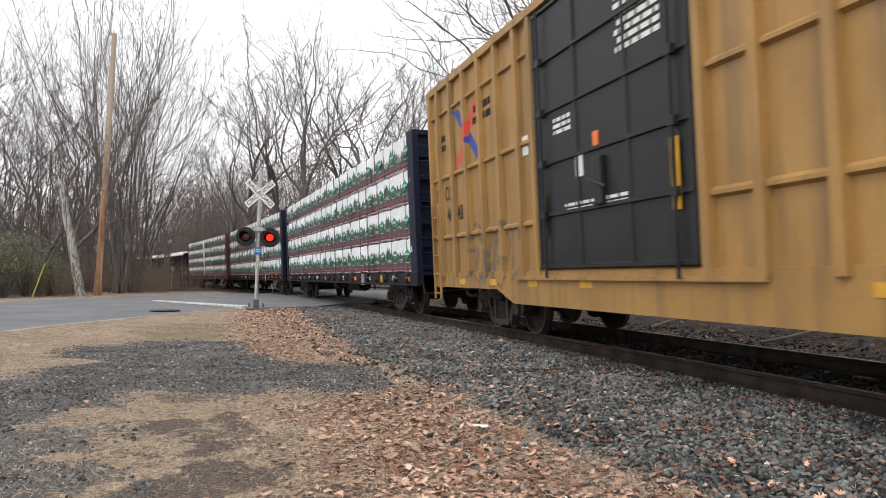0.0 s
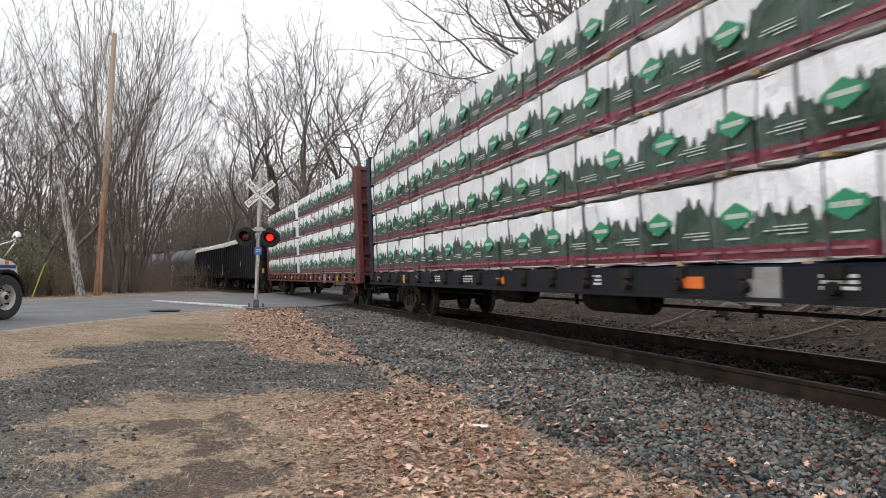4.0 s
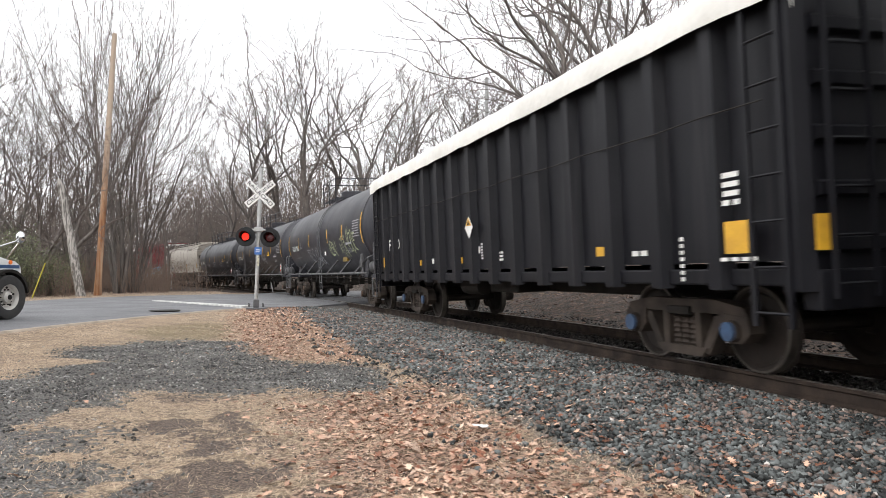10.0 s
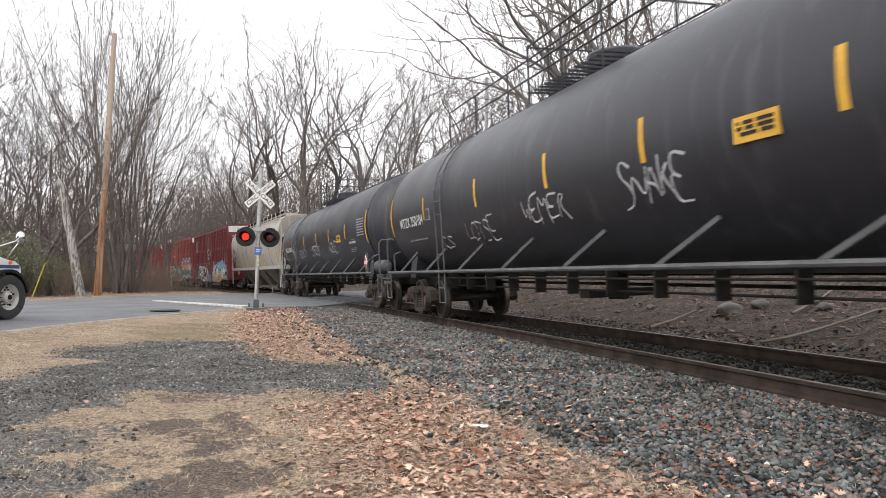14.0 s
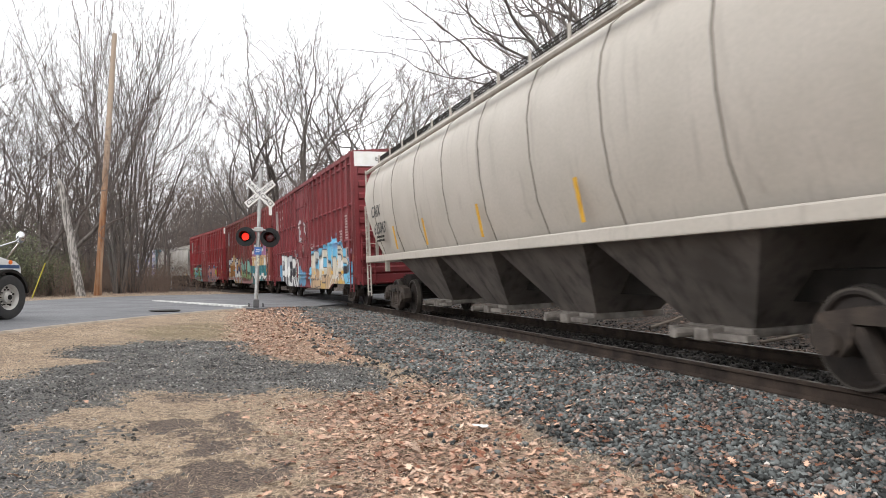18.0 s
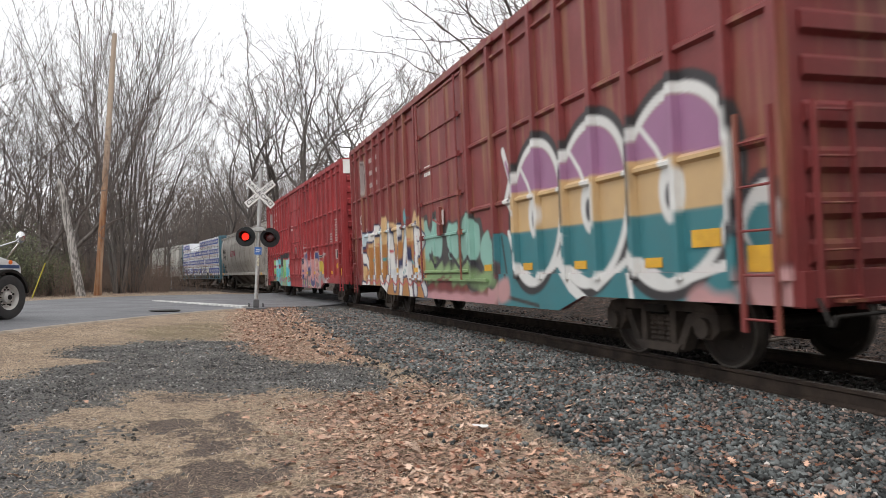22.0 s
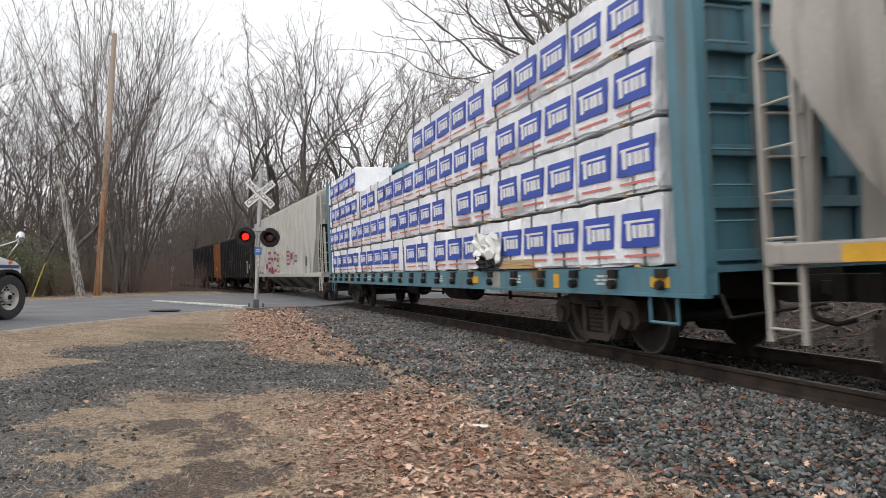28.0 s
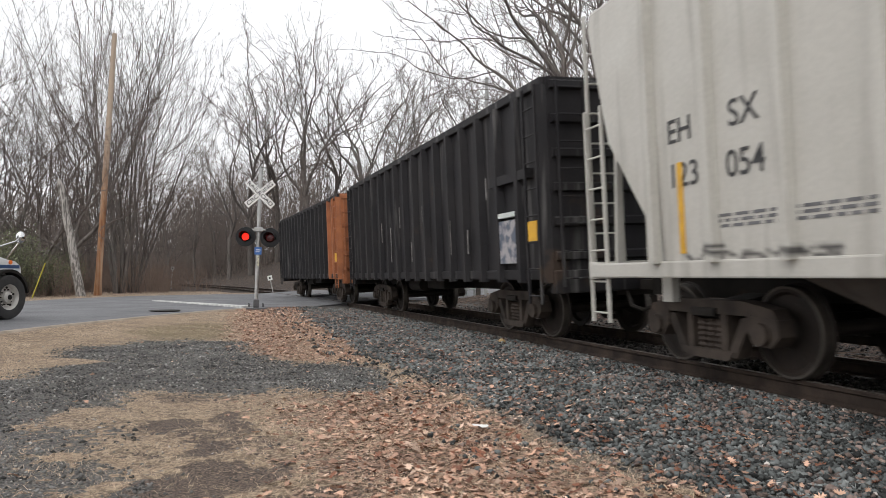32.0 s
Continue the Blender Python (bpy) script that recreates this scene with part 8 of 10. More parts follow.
    stencil(car, -r + 0.12, -hs + 2.15, zc - 0.60, 3, 0.7, 0.035, TAG_DIM, seed + 3)
    if hazard:
        wp = part("warning_panel", Shape().box(-r - 0.004, -hs + 3.72, zc - 0.34, -r + 0.03, -hs + 4.28, zc - 0.10), YELLOW_MARK, car)
        stencil(wp, -r - 0.008, -hs + 4.0, zc - 0.16, 3, 0.46, 0.03, BLACK_PAINT, seed + 5)
    y = -hs + 0.42
    part("placard_plate", Shape().box(-1.50, y - 0.13, 1.05, -1.47, y + 0.13, 1.75), GREY_TANK, car)
    part("placard_holder", Shape().prism([(y, 1.68), (y + 0.19, 1.47), (y, 1.26), (y - 0.19, 1.47)], "x", -1.53, -1.51), WHITE_PAINT if hazard else GREY_TANK, car)
    if hazard:
        part("placard_red", Shape().prism([(y, 1.66), (y + 0.13, 1.52), (y - 0.13, 1.52)], "x", -1.536, -1.531).prism([(y + 0.13, 1.42), (y, 1.28), (y - 0.13, 1.42)], "x", -1.536, -1.531), RED_X, car)
    # air reservoir on the head platform and hangers along the brake rods
    part("air_reservoir", Shape().spin([(0.02, -0.46), (0.15, -0.42), (0.2, -0.34), (0.2, 0.34), (0.15, 0.42), (0.02, 0.46)], 16, (-1.15, -hs - 0.15, 1.32), "y"), GREY_TANK, car, smooth=40)
    for x, z in ((-0.9, 0.98), (-0.75, 0.80)):
        part("brake_rod", Shape().cyl((x, -hs + 1.6, z), (x, hs - 1.6, z), 0.018, 6), STEEL_DARK, car)
    for k in np.arange(-hs + 2.0, hs - 1.8, 1.15):
        part("rod_hanger", Shape().box(-0.92, k - 0.02, 0.74, -0.73, k + 0.02, 1.08), STEEL_DARK, car)
    return car, hs, r, zc


TAG_DIM = material("dim_stencil", (0.16, 0.16, 0.165), (0.10, 0.10, 0.105), 8, 0.6)
GREY_TANK = material("grey_tank_fittings", (0.10, 0.10, 0.105), (0.06, 0.06, 0.063), 4.0, 0.5, 0, 0.05)
TANK_BLACK = material("black_tank_paint", (0.021, 0.021, 0.027), (0.030, 0.030, 0.037), 0.8, 0.42, 0, 0.04, 20, streak=(0.055, 0.055, 0.062), streaks=0.25, spec=0.4)


def spray_scrawl(car, r, zc, y, z, width, height, mat, seed, word, thick=0.022):
    """A tag sprayed on the shell: quick letters in rounded strokes that follow its curve."""
    rng = random.Random(seed)
    sh = Shape()
    cell = width / len(word)
    for k, ch in enumerate(word):
        cy = y + width / 2 - cell * (k + 0.5)
        tall = height * rng.uniform(0.36, 0.56)
        pts = [(cy - (p[0] + 0.3 * p[1] + rng.uniform(-0.25, 0.25)) * cell * 0.52, z + (p[1] + rng.uniform(-0.25, 0.25)) * tall) for p in FORMS[ch]]
        for _ in range(2):
            # cut the corners round
            soft = [pts[0]]
            for (a, b), (c, d) in zip(pts[:-1], pts[1:]):
                soft += [(a * 0.75 + c * 0.25, b * 0.75 + d * 0.25), (a * 0.25 + c * 0.75, b * 0.25 + d * 0.75)]
            pts = soft + [pts[-1]]
        on = []
        for yy, zz in pts:
            dz = max(min((zz - zc) / (r + 0.006), 0.98), -0.98)
            on.append(Vector((-(r + 0.006) * math.sqrt(1 - dz * dz), yy, zz)))
        for a, b in zip(on[:-1], on[1:]):
            d = b - a
            if d.length < 1e-4:
                continue
            side = Vector((0, -d.z, d.y)).normalized() * thick
            along = d.normalized() * thick * 0.5
            sh.add([a - along - side, a - along + side, b + along + side, b + along - side], [(0, 1, 2, 3)])
    return part("spray_tag", sh, mat, car, "sprayed scrawl", kind="stuff")


TAG_GREEN = material("pale_green_spray", (0.36, 0.40, 0.24), (0.25, 0.29, 0.17), 5, 0.6)
TAG_WHITE = material("white_spray", (0.42, 0.42, 0.44), (0.30, 0.30, 0.32), 5, 0.6)
LONG_STRIPS = (5.64, 2.33, -0.55, -3.0, -5.69)
car, hs, r, zc = tank_car("dark grey tank car with green and white scrawls", 120.72, 135.55, TANK_BLACK, 0.1, "TGOX 1903", 31, False, -0.6, (4.51, 1.87, -2.05, -4.59), False)
for k, (y, z, w, hgt, word) in enumerate(((-2.71, 2.06, 1.15, 0.5, "RESKO"), (-4.39, 2.05, 1.05, 0.75, "ATLR"), (-5.75, 2.20, 1.15, 0.75, "VERSE"))):
    spray_scrawl(car, r, zc, y, z, w, hgt, TAG_GREEN, 50 + k, word, 0.026)
for k, (y, z, w, hgt, word) in enumerate(((1.86, 1.95, 1.3, 0.6, "YRUS"), (0.27, 1.93, 1.25, 0.5, "ROLO"), (0.05, 1.62, 0.8, 0.3, "SA"))):
    spray_scrawl(car, r, zc, y, z, w, hgt, TAG_WHITE, 60 + k, word)
mark(car, -1.50, -1.35, 1.92, 0.22, 0.14, WHITE_PAINT, "paper_tag")
part("painted_panel", Shape().box(-1.31, -4.15, 1.56, -1.22, -3.55, 1.84), material("faded_yellow_panel", (0.36, 0.24, 0.05), (0.24, 0.16, 0.05), 5, 0.6), car, "faded yellow panel")
car, hs, r, zc = tank_car("dark grey tank car with a long walkway and white scrawls", 138.14, 155.65, TANK_BLACK, -0.05, "MTZX 350104", 41, True, 4.45, LONG_STRIPS)
for k, (y, z, w, hgt, word) in enumerate(((-3.05, 2.10, 1.25, 0.45, "SNAKE"), (-0.28, 2.05, 1.5, 0.4, "WEMER"), (2.5, 1.88, 1.5, 0.36, "LOTSE"), (4.6, 1.75, 0.7, 0.36, "RS"), (9.2, 2.3, 0.7, 0.5, "OB"))):
    if abs(y) < hs:
        spray_scrawl(car, r, zc, y, z, w, hgt, TAG_WHITE if k < 2 else TAG_GREY, 70 + k, word, 0.02)
car, hs, r, zc = tank_car("dark grey tank car with pale scrawls along its side", 158.47, 175.72, TANK_BLACK, -0.05, "MTZX 350136", 51, True, 4.4, LONG_STRIPS)
for k, (y, z, w, hgt, word) in enumerate(((3.1, 2.05, 1.75, 0.42, "KINDBUD"), (5.25, 2.10, 0.75, 0.34, "RSES"), (7.95, 2.05, 0.5, 0.36, "SR"), (0.0, 2.1, 1.7, 0.42, "USERS"), (-3.4, 2.1, 1.3, 0.4, "KOLE"))):
    spray_scrawl(car, r, zc, y, z, w, hgt, TAG_WHITE, 80 + k, word, 0.024)


# ---- covered hoppers ----
def hopper(label, head, tail, paint, top, sill, curved, bays, trim):
    car, h = begin_car("hopper_car", label, "hopper car", head, tail, 1.75)
    hb = h - 0.15
    # cross-section of the side
    if curved:
        prof = [(-1.20, sill), (-1.40, sill + 0.55), (-1.50, sill + 1.2), (-1.52, sill + 1.8), (-1.46, top - 0.45), (-1.30, top - 0.08), (-1.12, top + 0.06), (0, top + 0.16)]
    else:
        prof = [(-1.46, sill), (-1.48, sill + 0.5), (-1.50, sill + 1.5), (-1.50, top - 0.25), (-1.47, top - 0.05), (-1.25, top + 0.06), (-0.9, top + 0.12), (0, top + 0.18)]
    prof = prof + [(-x, z) for x, z in prof[-2::-1]]
    n = len(prof)
    sh = Shape()
    # slope sheets: the ends lean inwards below
    rows = []
    zs = [p[1] for p in prof]
    slope_top = sill + (top - sill) * (0.60 if curved else 0.62)
    for e, k in ((-1, 0), (-1, 1), (1, 1), (1, 0)):
        row = []
        for x, z in prof:
            pull = max(0.0, (slope_top - z)) * (0.75 if not curved else 0.62)
            y = e * (hb - (pull if k == 0 else max(pull, 0) + 0.5))
            row.append((x, y, z))
        rows.append(row)
    v = [p for r_ in rows for p in r_]
    f = [(i * n + j, i * n + j + 1, (i + 1) * n + j + 1, (i + 1) * n + j) for i in range(3) for j in range(n - 1)]
    f += [tuple(range(n)), tuple(range(4 * n - 1, 3 * n - 1, -1))]
    part("body", sh.add(v, f), paint, car, smooth=50)
    part("top_chord", Shape().cyl((-1.42, -hb, top - 0.06), (-1.42, hb, top - 0.06), 0.055, 8).cyl((1.42, -hb, top - 0.06), (1.42, hb, top - 0.06), 0.055, 8), paint, car, smooth=40)
    for x in (-1.47, 1.47):
        part("side_sill", Shape().box(x - 0.05, -h, sill - 0.16, x + 0.05, h, sill + 0.02, 0.02), paint, car)
    if not curved:
        for sx in (-1.5, 1.5):
            o = -1 if sx < 0 else 1
            for y in np.linspace(-hb + 1.85, hb - 1.37, 17):
                part("side_post", Shape().bar([(sx, y - 0.07), (sx + o * 0.10, y - 0.06), (sx + o * 0.10, y + 0.06), (sx, y + 0.07)], "z", list(np.arange(sill, 3.2, 0.03 if sx < 0 else 1.0)) + [top - 0.1]), paint, car)
        part("side_sheet", Shape().sheet(-1.506, np.arange(-6.4, hb - 1.55, 0.03), np.arange(sill, 3.2, 0.03)), paint, car)
    else:
        for y in np.linspace(-hb + 1.2, hb - 1.2, 9):
            seam = Shape()
            for (xa, za), (xb, zb) in zip(prof[:6], prof[1:7]):
                seam.beam((xa - 0.004, y, za), (xb - 0.004, y, zb), 0.03, 0.012)
            part("weld_seam", seam, trim, car)
    # dark sheets laid on the end slopes, standing in for shade under the overhang
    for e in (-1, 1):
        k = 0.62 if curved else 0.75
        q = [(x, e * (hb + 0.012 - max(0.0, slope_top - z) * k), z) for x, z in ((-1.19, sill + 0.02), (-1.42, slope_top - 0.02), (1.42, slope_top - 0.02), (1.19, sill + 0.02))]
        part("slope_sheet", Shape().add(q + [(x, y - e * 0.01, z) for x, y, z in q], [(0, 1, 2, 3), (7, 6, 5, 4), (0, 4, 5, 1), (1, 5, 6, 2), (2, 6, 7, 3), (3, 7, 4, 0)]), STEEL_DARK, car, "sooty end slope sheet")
    # bays under the sill
    span = 2 * (hb - 2.9)
    for k in range(bays):
        yc = -span / 2 + span * (k + 0.5) / bays
        w = span / bays
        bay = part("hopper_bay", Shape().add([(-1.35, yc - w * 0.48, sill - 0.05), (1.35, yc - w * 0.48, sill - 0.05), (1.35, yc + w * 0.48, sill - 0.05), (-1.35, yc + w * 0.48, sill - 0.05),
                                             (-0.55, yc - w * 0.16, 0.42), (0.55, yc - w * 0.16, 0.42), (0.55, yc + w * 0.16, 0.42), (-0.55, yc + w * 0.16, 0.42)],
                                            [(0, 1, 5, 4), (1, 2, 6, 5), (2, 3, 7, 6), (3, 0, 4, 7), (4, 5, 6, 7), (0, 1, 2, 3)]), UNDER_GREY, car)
        part("outlet_gate", Shape().box(-0.62, yc - w * 0.17, 0.33, 0.62, yc + w * 0.17, 0.43, 0.02), GATE_GREY, bay)
        part("gate_rack", Shape().box(-0.78, yc - w * 0.20, 0.30, -0.64, yc + w * 0.20, 0.37).box(-0.84, yc - 0.12, 0.27, -0.60, yc + 0.14, 0.42, 0.02), GATE_GREY, bay)
        part("gate_capstan", Shape().cyl((-1.05, yc + 0.22, 0.36), (-0.70, yc + 0.22, 0.36), 0.06, 10).box(-0.95, yc + 0.30, 0.29, -0.72, yc + 0.46, 0.43, 0.015), GATE_GREY, bay)
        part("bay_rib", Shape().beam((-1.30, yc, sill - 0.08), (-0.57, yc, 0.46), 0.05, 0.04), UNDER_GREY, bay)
    part("centre_sill", Shape().box(-0.3, -h, 0.72, 0.3, h, 1.05), STEEL_DARK, car)
    for e in (-1, 1):
        y = e * h
        part("end_sill", Shape().box(-1.5, y - 0.12, sill - 0.18, 1.5, y + 0.12, sill + 0.04, 0.02), paint, car)
        for sx in (-1.2, 1.2, -0.45, 0.45):
            part("end_post", Shape().beam((sx, y - e * 0.15, sill), (sx, y - e * 0.3, slope_top + 0.2), 0.08, 0.08), paint, car)
        for bx in (-0.725, 0.725):
            part("slope_brace", Shape().prism([(y - e * 0.25, sill + 0.02), (y - e * 1.3, sill + 0.02), (y - e * 0.3, sill + 1.0)], "x", bx - 0.025, bx + 0.025), paint, car)
        ladder(car, -1.46, y - e * 0.1, 0.45, slope_top, paint, 0.42)
        ladder(car, -1.18, y + e * 0.14, sill - 0.1, top + 0.05, paint, 0.44, "x")
        part("bogie_shield", Shape().box(-1.2, y - e * 1.2 - 0.1, sill - 0.45, -1.1, y - e * 1.2 + 0.1, sill - 0.1), paint, car)
        part("brake_tank", Shape().cyl((-0.5, y - e * 0.7, sill + 0.28), (0.5, y - e * 0.7, sill + 0.28), 0.2, 12), STEEL_DARK, car)
    # roof walk with hatches
    rw = Shape()
    for x in (-0.78, 0.78):
        for y in np.arange(-hb + 0.2, hb, 0.14):
            rw.box(x - 0.26, y - 0.016, top + 0.22, x + 0.26, y + 0.016, top + 0.25)
        for xx in (x - 0.27, x + 0.27):
            rw.box(xx - 0.012, -hb, top + 0.18, xx + 0.012, hb, top + 0.26)
        for y in np.arange(-hb + 0.6, hb, 1.9):
            rw.beam((x - 0.2, y, top + 0.02), (x - 0.2, y, top + 0.22), 0.04, 0.04)
            if curved:
                rw.box(-1.1 if x < 0 else 1.08, y - 0.02, top - 0.02, -1.08 if x < 0 else 1.1, y + 0.02, top + 0.26)
    part("roof_walk", rw, paint, car)
    if curved and top > 4.23:
        guard = Shape()
        for y in np.arange(-hb + 0.15, hb, 0.055):
            guard.box(-1.062, y - 0.006, top + 0.06, -1.05, y + 0.006, top + 0.40)
        for z in np.arange(0.06, 0.42, 0.055):
            guard.box(-1.066, -hb + 0.1, top + z - 0.006, -1.054, hb - 0.1, top + z + 0.006)
        part("mesh_guard", guard, STEEL_DARK, car, "dark wire mesh along the roof walk", kind="stuff")
        for y in np.arange(-hb + 0.15, hb, 1.35):
            part("guard_post", Shape().box(-1.10, y - 0.03, top - 0.02, -1.066, y + 0.03, top + 0.44), paint, car)
    part("hatch", Shape().box(-0.32, -hb + 1.0, top + 0.14, 0.32, hb - 1.0, top + 0.26, 0.03), paint, car)
    return car, h, hb


# dirty bay paint, its base also darkened for the shade below the sill
UNDER_GREY = material("dirty_shaded_underside", (0.155, 0.133, 0.118), (0.085, 0.073, 0.065), 1.5, 0.75, 0, 0.1, 25, streak=(0.035, 0.03, 0.026), streaks=0.4)
GATE_GREY = material("grey_outlet_gate", (0.25, 0.225, 0.20), (0.10, 0.085, 0.075), 5.0, 0.7, spots=(0.13, 0.075, 0.05), spotted=0.25)
BEIGE = material("beige_hopper_paint", (0.475, 0.435, 0.385), (0.425, 0.39, 0.34), 0.9, 0.42, 0, 0.05, 20, streak=(0.30, 0.265, 0.23), streaks=0.12)
GREY_OLD = material("weathered_grey_hopper", (0.42, 0.395, 0.36), (0.33, 0.305, 0.275), 0.9, 0.6, 0, 0.08, 20, streak=(0.17, 0.15, 0.13), streaks=0.34, spots=(0.22, 0.185, 0.155), spotted=0.2)
GREY_NEW = side_paint("pale_grey_hopper", (0.51, 0.495, 0.455), (0.465, 0.45, 0.41), 0.5, streak=(0.3, 0.28, 0.25), streaks=0.2)
SEAM = material("seam_shadow_grime", (0.17, 0.15, 0.13), (0.22, 0.2, 0.17), 3, 0.7)
INK_BLACK = material("black_stencil", (0.03, 0.03, 0.032), (0.05, 0.05, 0.05), 5, 0.6)
TAG_RED = material("maroon_spray", (0.27, 0.03, 0.06), (0.33, 0.06, 0.09), 4, 0.6)
car, h, hb = hopper("beige round-sided covered hopper car with roof walks", 177.4, 197.0, BEIGE, 4.25, 1.62, True, 4, SEAM)
lettering("CAIX", 0.33, INK_BLACK, car, near_side(-1.515, hb - 1.35, 2.88))
lettering("635043", 0.33, INK_BLACK, car, near_side(-1.50, hb - 1.75, 2.38))
stencil(car, -1.50, hb - 1.8, 2.15, 2, 0.9, 0.06, STEEL_DARK, 61)
for y, z in ((hb - 3.3, 2.05), (hb - 6.0, 2.05), (0.2, 2.05), (-3.5, 2.05), (-hb + 0.75, 2.15)):
    part("reflector", Shape().prism([(-1.50 + 0.10, 1.95), (-1.52 + 0.10, 1.95), (-1.53, 2.55), (-1.51, 2.55)], "y", y - 0.04, y + 0.04), YELLOW_MARK, car, at=Matrix.Translation((0, 0, z - 2.25)))
car, h, hb = hopper("weathered grey covered hopper car with grime streaks", 259.5, 279.3, GREY_OLD, 4.22, 1.30, True, 4, SEAM)
lettering("MWCX", 0.36, INK_BLACK, car, near_side(-1.535, hb - 1.95, 3.06))
lettering("481185", 0.36, INK_BLACK, car, near_side(-1.53, hb - 2.05, 2.52))
stencil(car, -1.49, hb - 2.1, 1.9, 2, 1.0, 0.06, STEEL_DARK, 62)
for z in (1.95, 2.15, 2.9, 3.05, 3.45):
    part("side_moulding", Shape().box(-1.545, -3.5, z - 0.012, -1.46, 4.5, z + 0.012), GREY_OLD, car)
stencil(car, -1.53, 3.3, 2.95, 5, 2.6, 0.05, TAG_RED, 63)
mark(car, -1.525, -hb + 1.2, 1.22, 0.5, 0.14, YELLOW_MARK)
mark(car, -1.525, hb - 0.9, 1.22, 0.5, 0.14, YELLOW_MARK)
car, h, hb = hopper("pale grey ribbed covered hopper car with maroon scrawls", 304.1, 323.7, GREY_NEW, 4.45, 1.18, False, 4, SEAM)
for word, y, z in (("EH", 7.78, 2.55), ("SX", 6.80, 2.55), ("123", 7.74, 2.08), ("054", 6.80, 2.08)):
    lettering(word, 0.26, INK_BLACK, car, near_side(-1.511, y, z))
stencil(car, -1.505, hb - 3.3, 1.62, 3, 2.0, 0.03, TAG_DIM, 64)
for y in (hb - 1.85, 2.49, 0.09, -hb + 2.0):
    mark(car, -1.512, y, 1.75, 0.09, 0.95, YELLOW_MARK)
mark(car, -1.508, -hb + 2.4, 1.72, 0.42, 0.42, INK_BLACK, "notice_panel")


def vend_work(p):
    maroon, pale = (0.27, 0.035, 0.075), (0.50, 0.485, 0.45)
    p.band(4.3, 0.85, 1.08, 1.42, maroon, 0.04, 0.04)
    p.word("VEND", 4.75, 0.6, 1.08, 2.36, 0.10, 0.12, maroon, [[pale]], 0.05, 0.10)
    p.word("OM", 5.1, 4.5, 1.85, 2.1, 0.035, 0.0, maroon, [[maroon]], 0.1, 0.2)
    p.word("B", 4.95, 4.5, 1.42, 1.75, 0.04, 0.0, maroon, [[maroon]], 0.1, 0.2)
    # a heart with a smaller scrawl in it, and the year below
    p.line([(0.42, 1.68), (0.85, 2.02), (0.66, 2.18), (0.42, 2.08), (0.18, 2.2), (0.0, 2.0), (0.42, 1.68)], 0.035, maroon)
    p.line([(0.42, 2.1), (0.42, 2.42)], 0.03, maroon)
    p.word("OD", 0.7, 0.15, 1.85, 2.1, 0.03, 0.0, maroon, [[maroon]], 0.1, 0.2)
    p.word("20", 0.75, -0.05, 1.2, 1.62, 0.035, 0.0, maroon, [[maroon]], 0.1, 0.1)
    for y, z, r_, kind in ((-1.37, 1.97, 0.30, "O"), (-2.17, 1.78, 0.30, "Y"), (-2.93, 1.96, 0.30, "O"), (-3.89, 1.88, 0.3, "W")):
        if kind == "O":
            p.line([(y + r_ * math.cos(a), z + r_ * 1.05 * math.sin(a)) for a in np.linspace(0, 6.5, 22)], 0.045, maroon)
            p.line([(y + 0.17, z + 0.2), (y, z), (y - 0.17, z + 0.2), (y, z), (y + 0.02, z - 0.24)], 0.035, maroon)
            p.line([(y + 0.2, z - 0.12), (y - 0.2, z - 0.02)], 0.03, maroon)
        elif kind == "Y":
            p.word("YK", y + 0.26, y - 0.26, z - 0.38, z + 0.4, 0.034, 0.0, maroon, [[maroon]], 0.1, 0.25)
        else:
            p.word("W3", y + 0.36, y - 0.36, z - 0.28, z + 0.32, 0.04, 0.0, maroon, [[maroon]], 0.1, 0.15)
    p.word("W3", -4.45, -5.05, 1.70, 2.06, 0.04, 0.0, (0.05, 0.05, 0.05), [[(0.05, 0.05, 0.05)]], 0.1, 0.15)
    p.word("VENDYW3", hb - 1.9, hb - 3.9, 1.20, 1.30, 0.018, 0.0, (0.06, 0.06, 0.06), [[(0.06, 0.06, 0.06)]], 0.1, 0.1)


spray_on(car, ("side_sheet", "side_post"), vend_work, 9)


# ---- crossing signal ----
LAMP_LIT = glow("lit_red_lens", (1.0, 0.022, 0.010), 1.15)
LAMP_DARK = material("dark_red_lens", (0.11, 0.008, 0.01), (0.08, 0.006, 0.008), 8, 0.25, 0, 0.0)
BLUE_SIGN = material("blue_sign", (0.06, 0.16, 0.42), (0.05, 0.13, 0.36), 4, 0.5)
SX, SY = 0.89, 24.2
signal = thing("crossing_signal", "railroad crossing signal with white crossbuck and two red lamps", "signal", m=Matrix.Translation((SX, SY, -0.045)) @ Matrix.Rotation(radians(1.4), 4, "Y"))
FACE = Matrix.Rotation(radians(-2.0), 4, "Z")
part("post", Shape().spin([(0.062, 0.3), (0.062, 4.45), (0.07, 4.46), (0.07, 4.52), (0.02, 4.54)], 16, (0, 0, 0)), GREY_PAINT, signal, smooth=30)
base_sh = Shape().box(-0.3, -0.3, -0.1, 0.3, 0.3, 0.02, 0.02).box(-0.09, -0.09, 0.02, 0.09, 0.09, 0.28, 0.02)
for bx in (-0.22, 0.22):
    for by in (-0.22, 0.22):
        base_sh.cyl((bx, by, 0.05), (bx, by, 0.16), 0.02, 6)
part("base", base_sh, GREY_TANK, signal, "grey cast base with bolts")
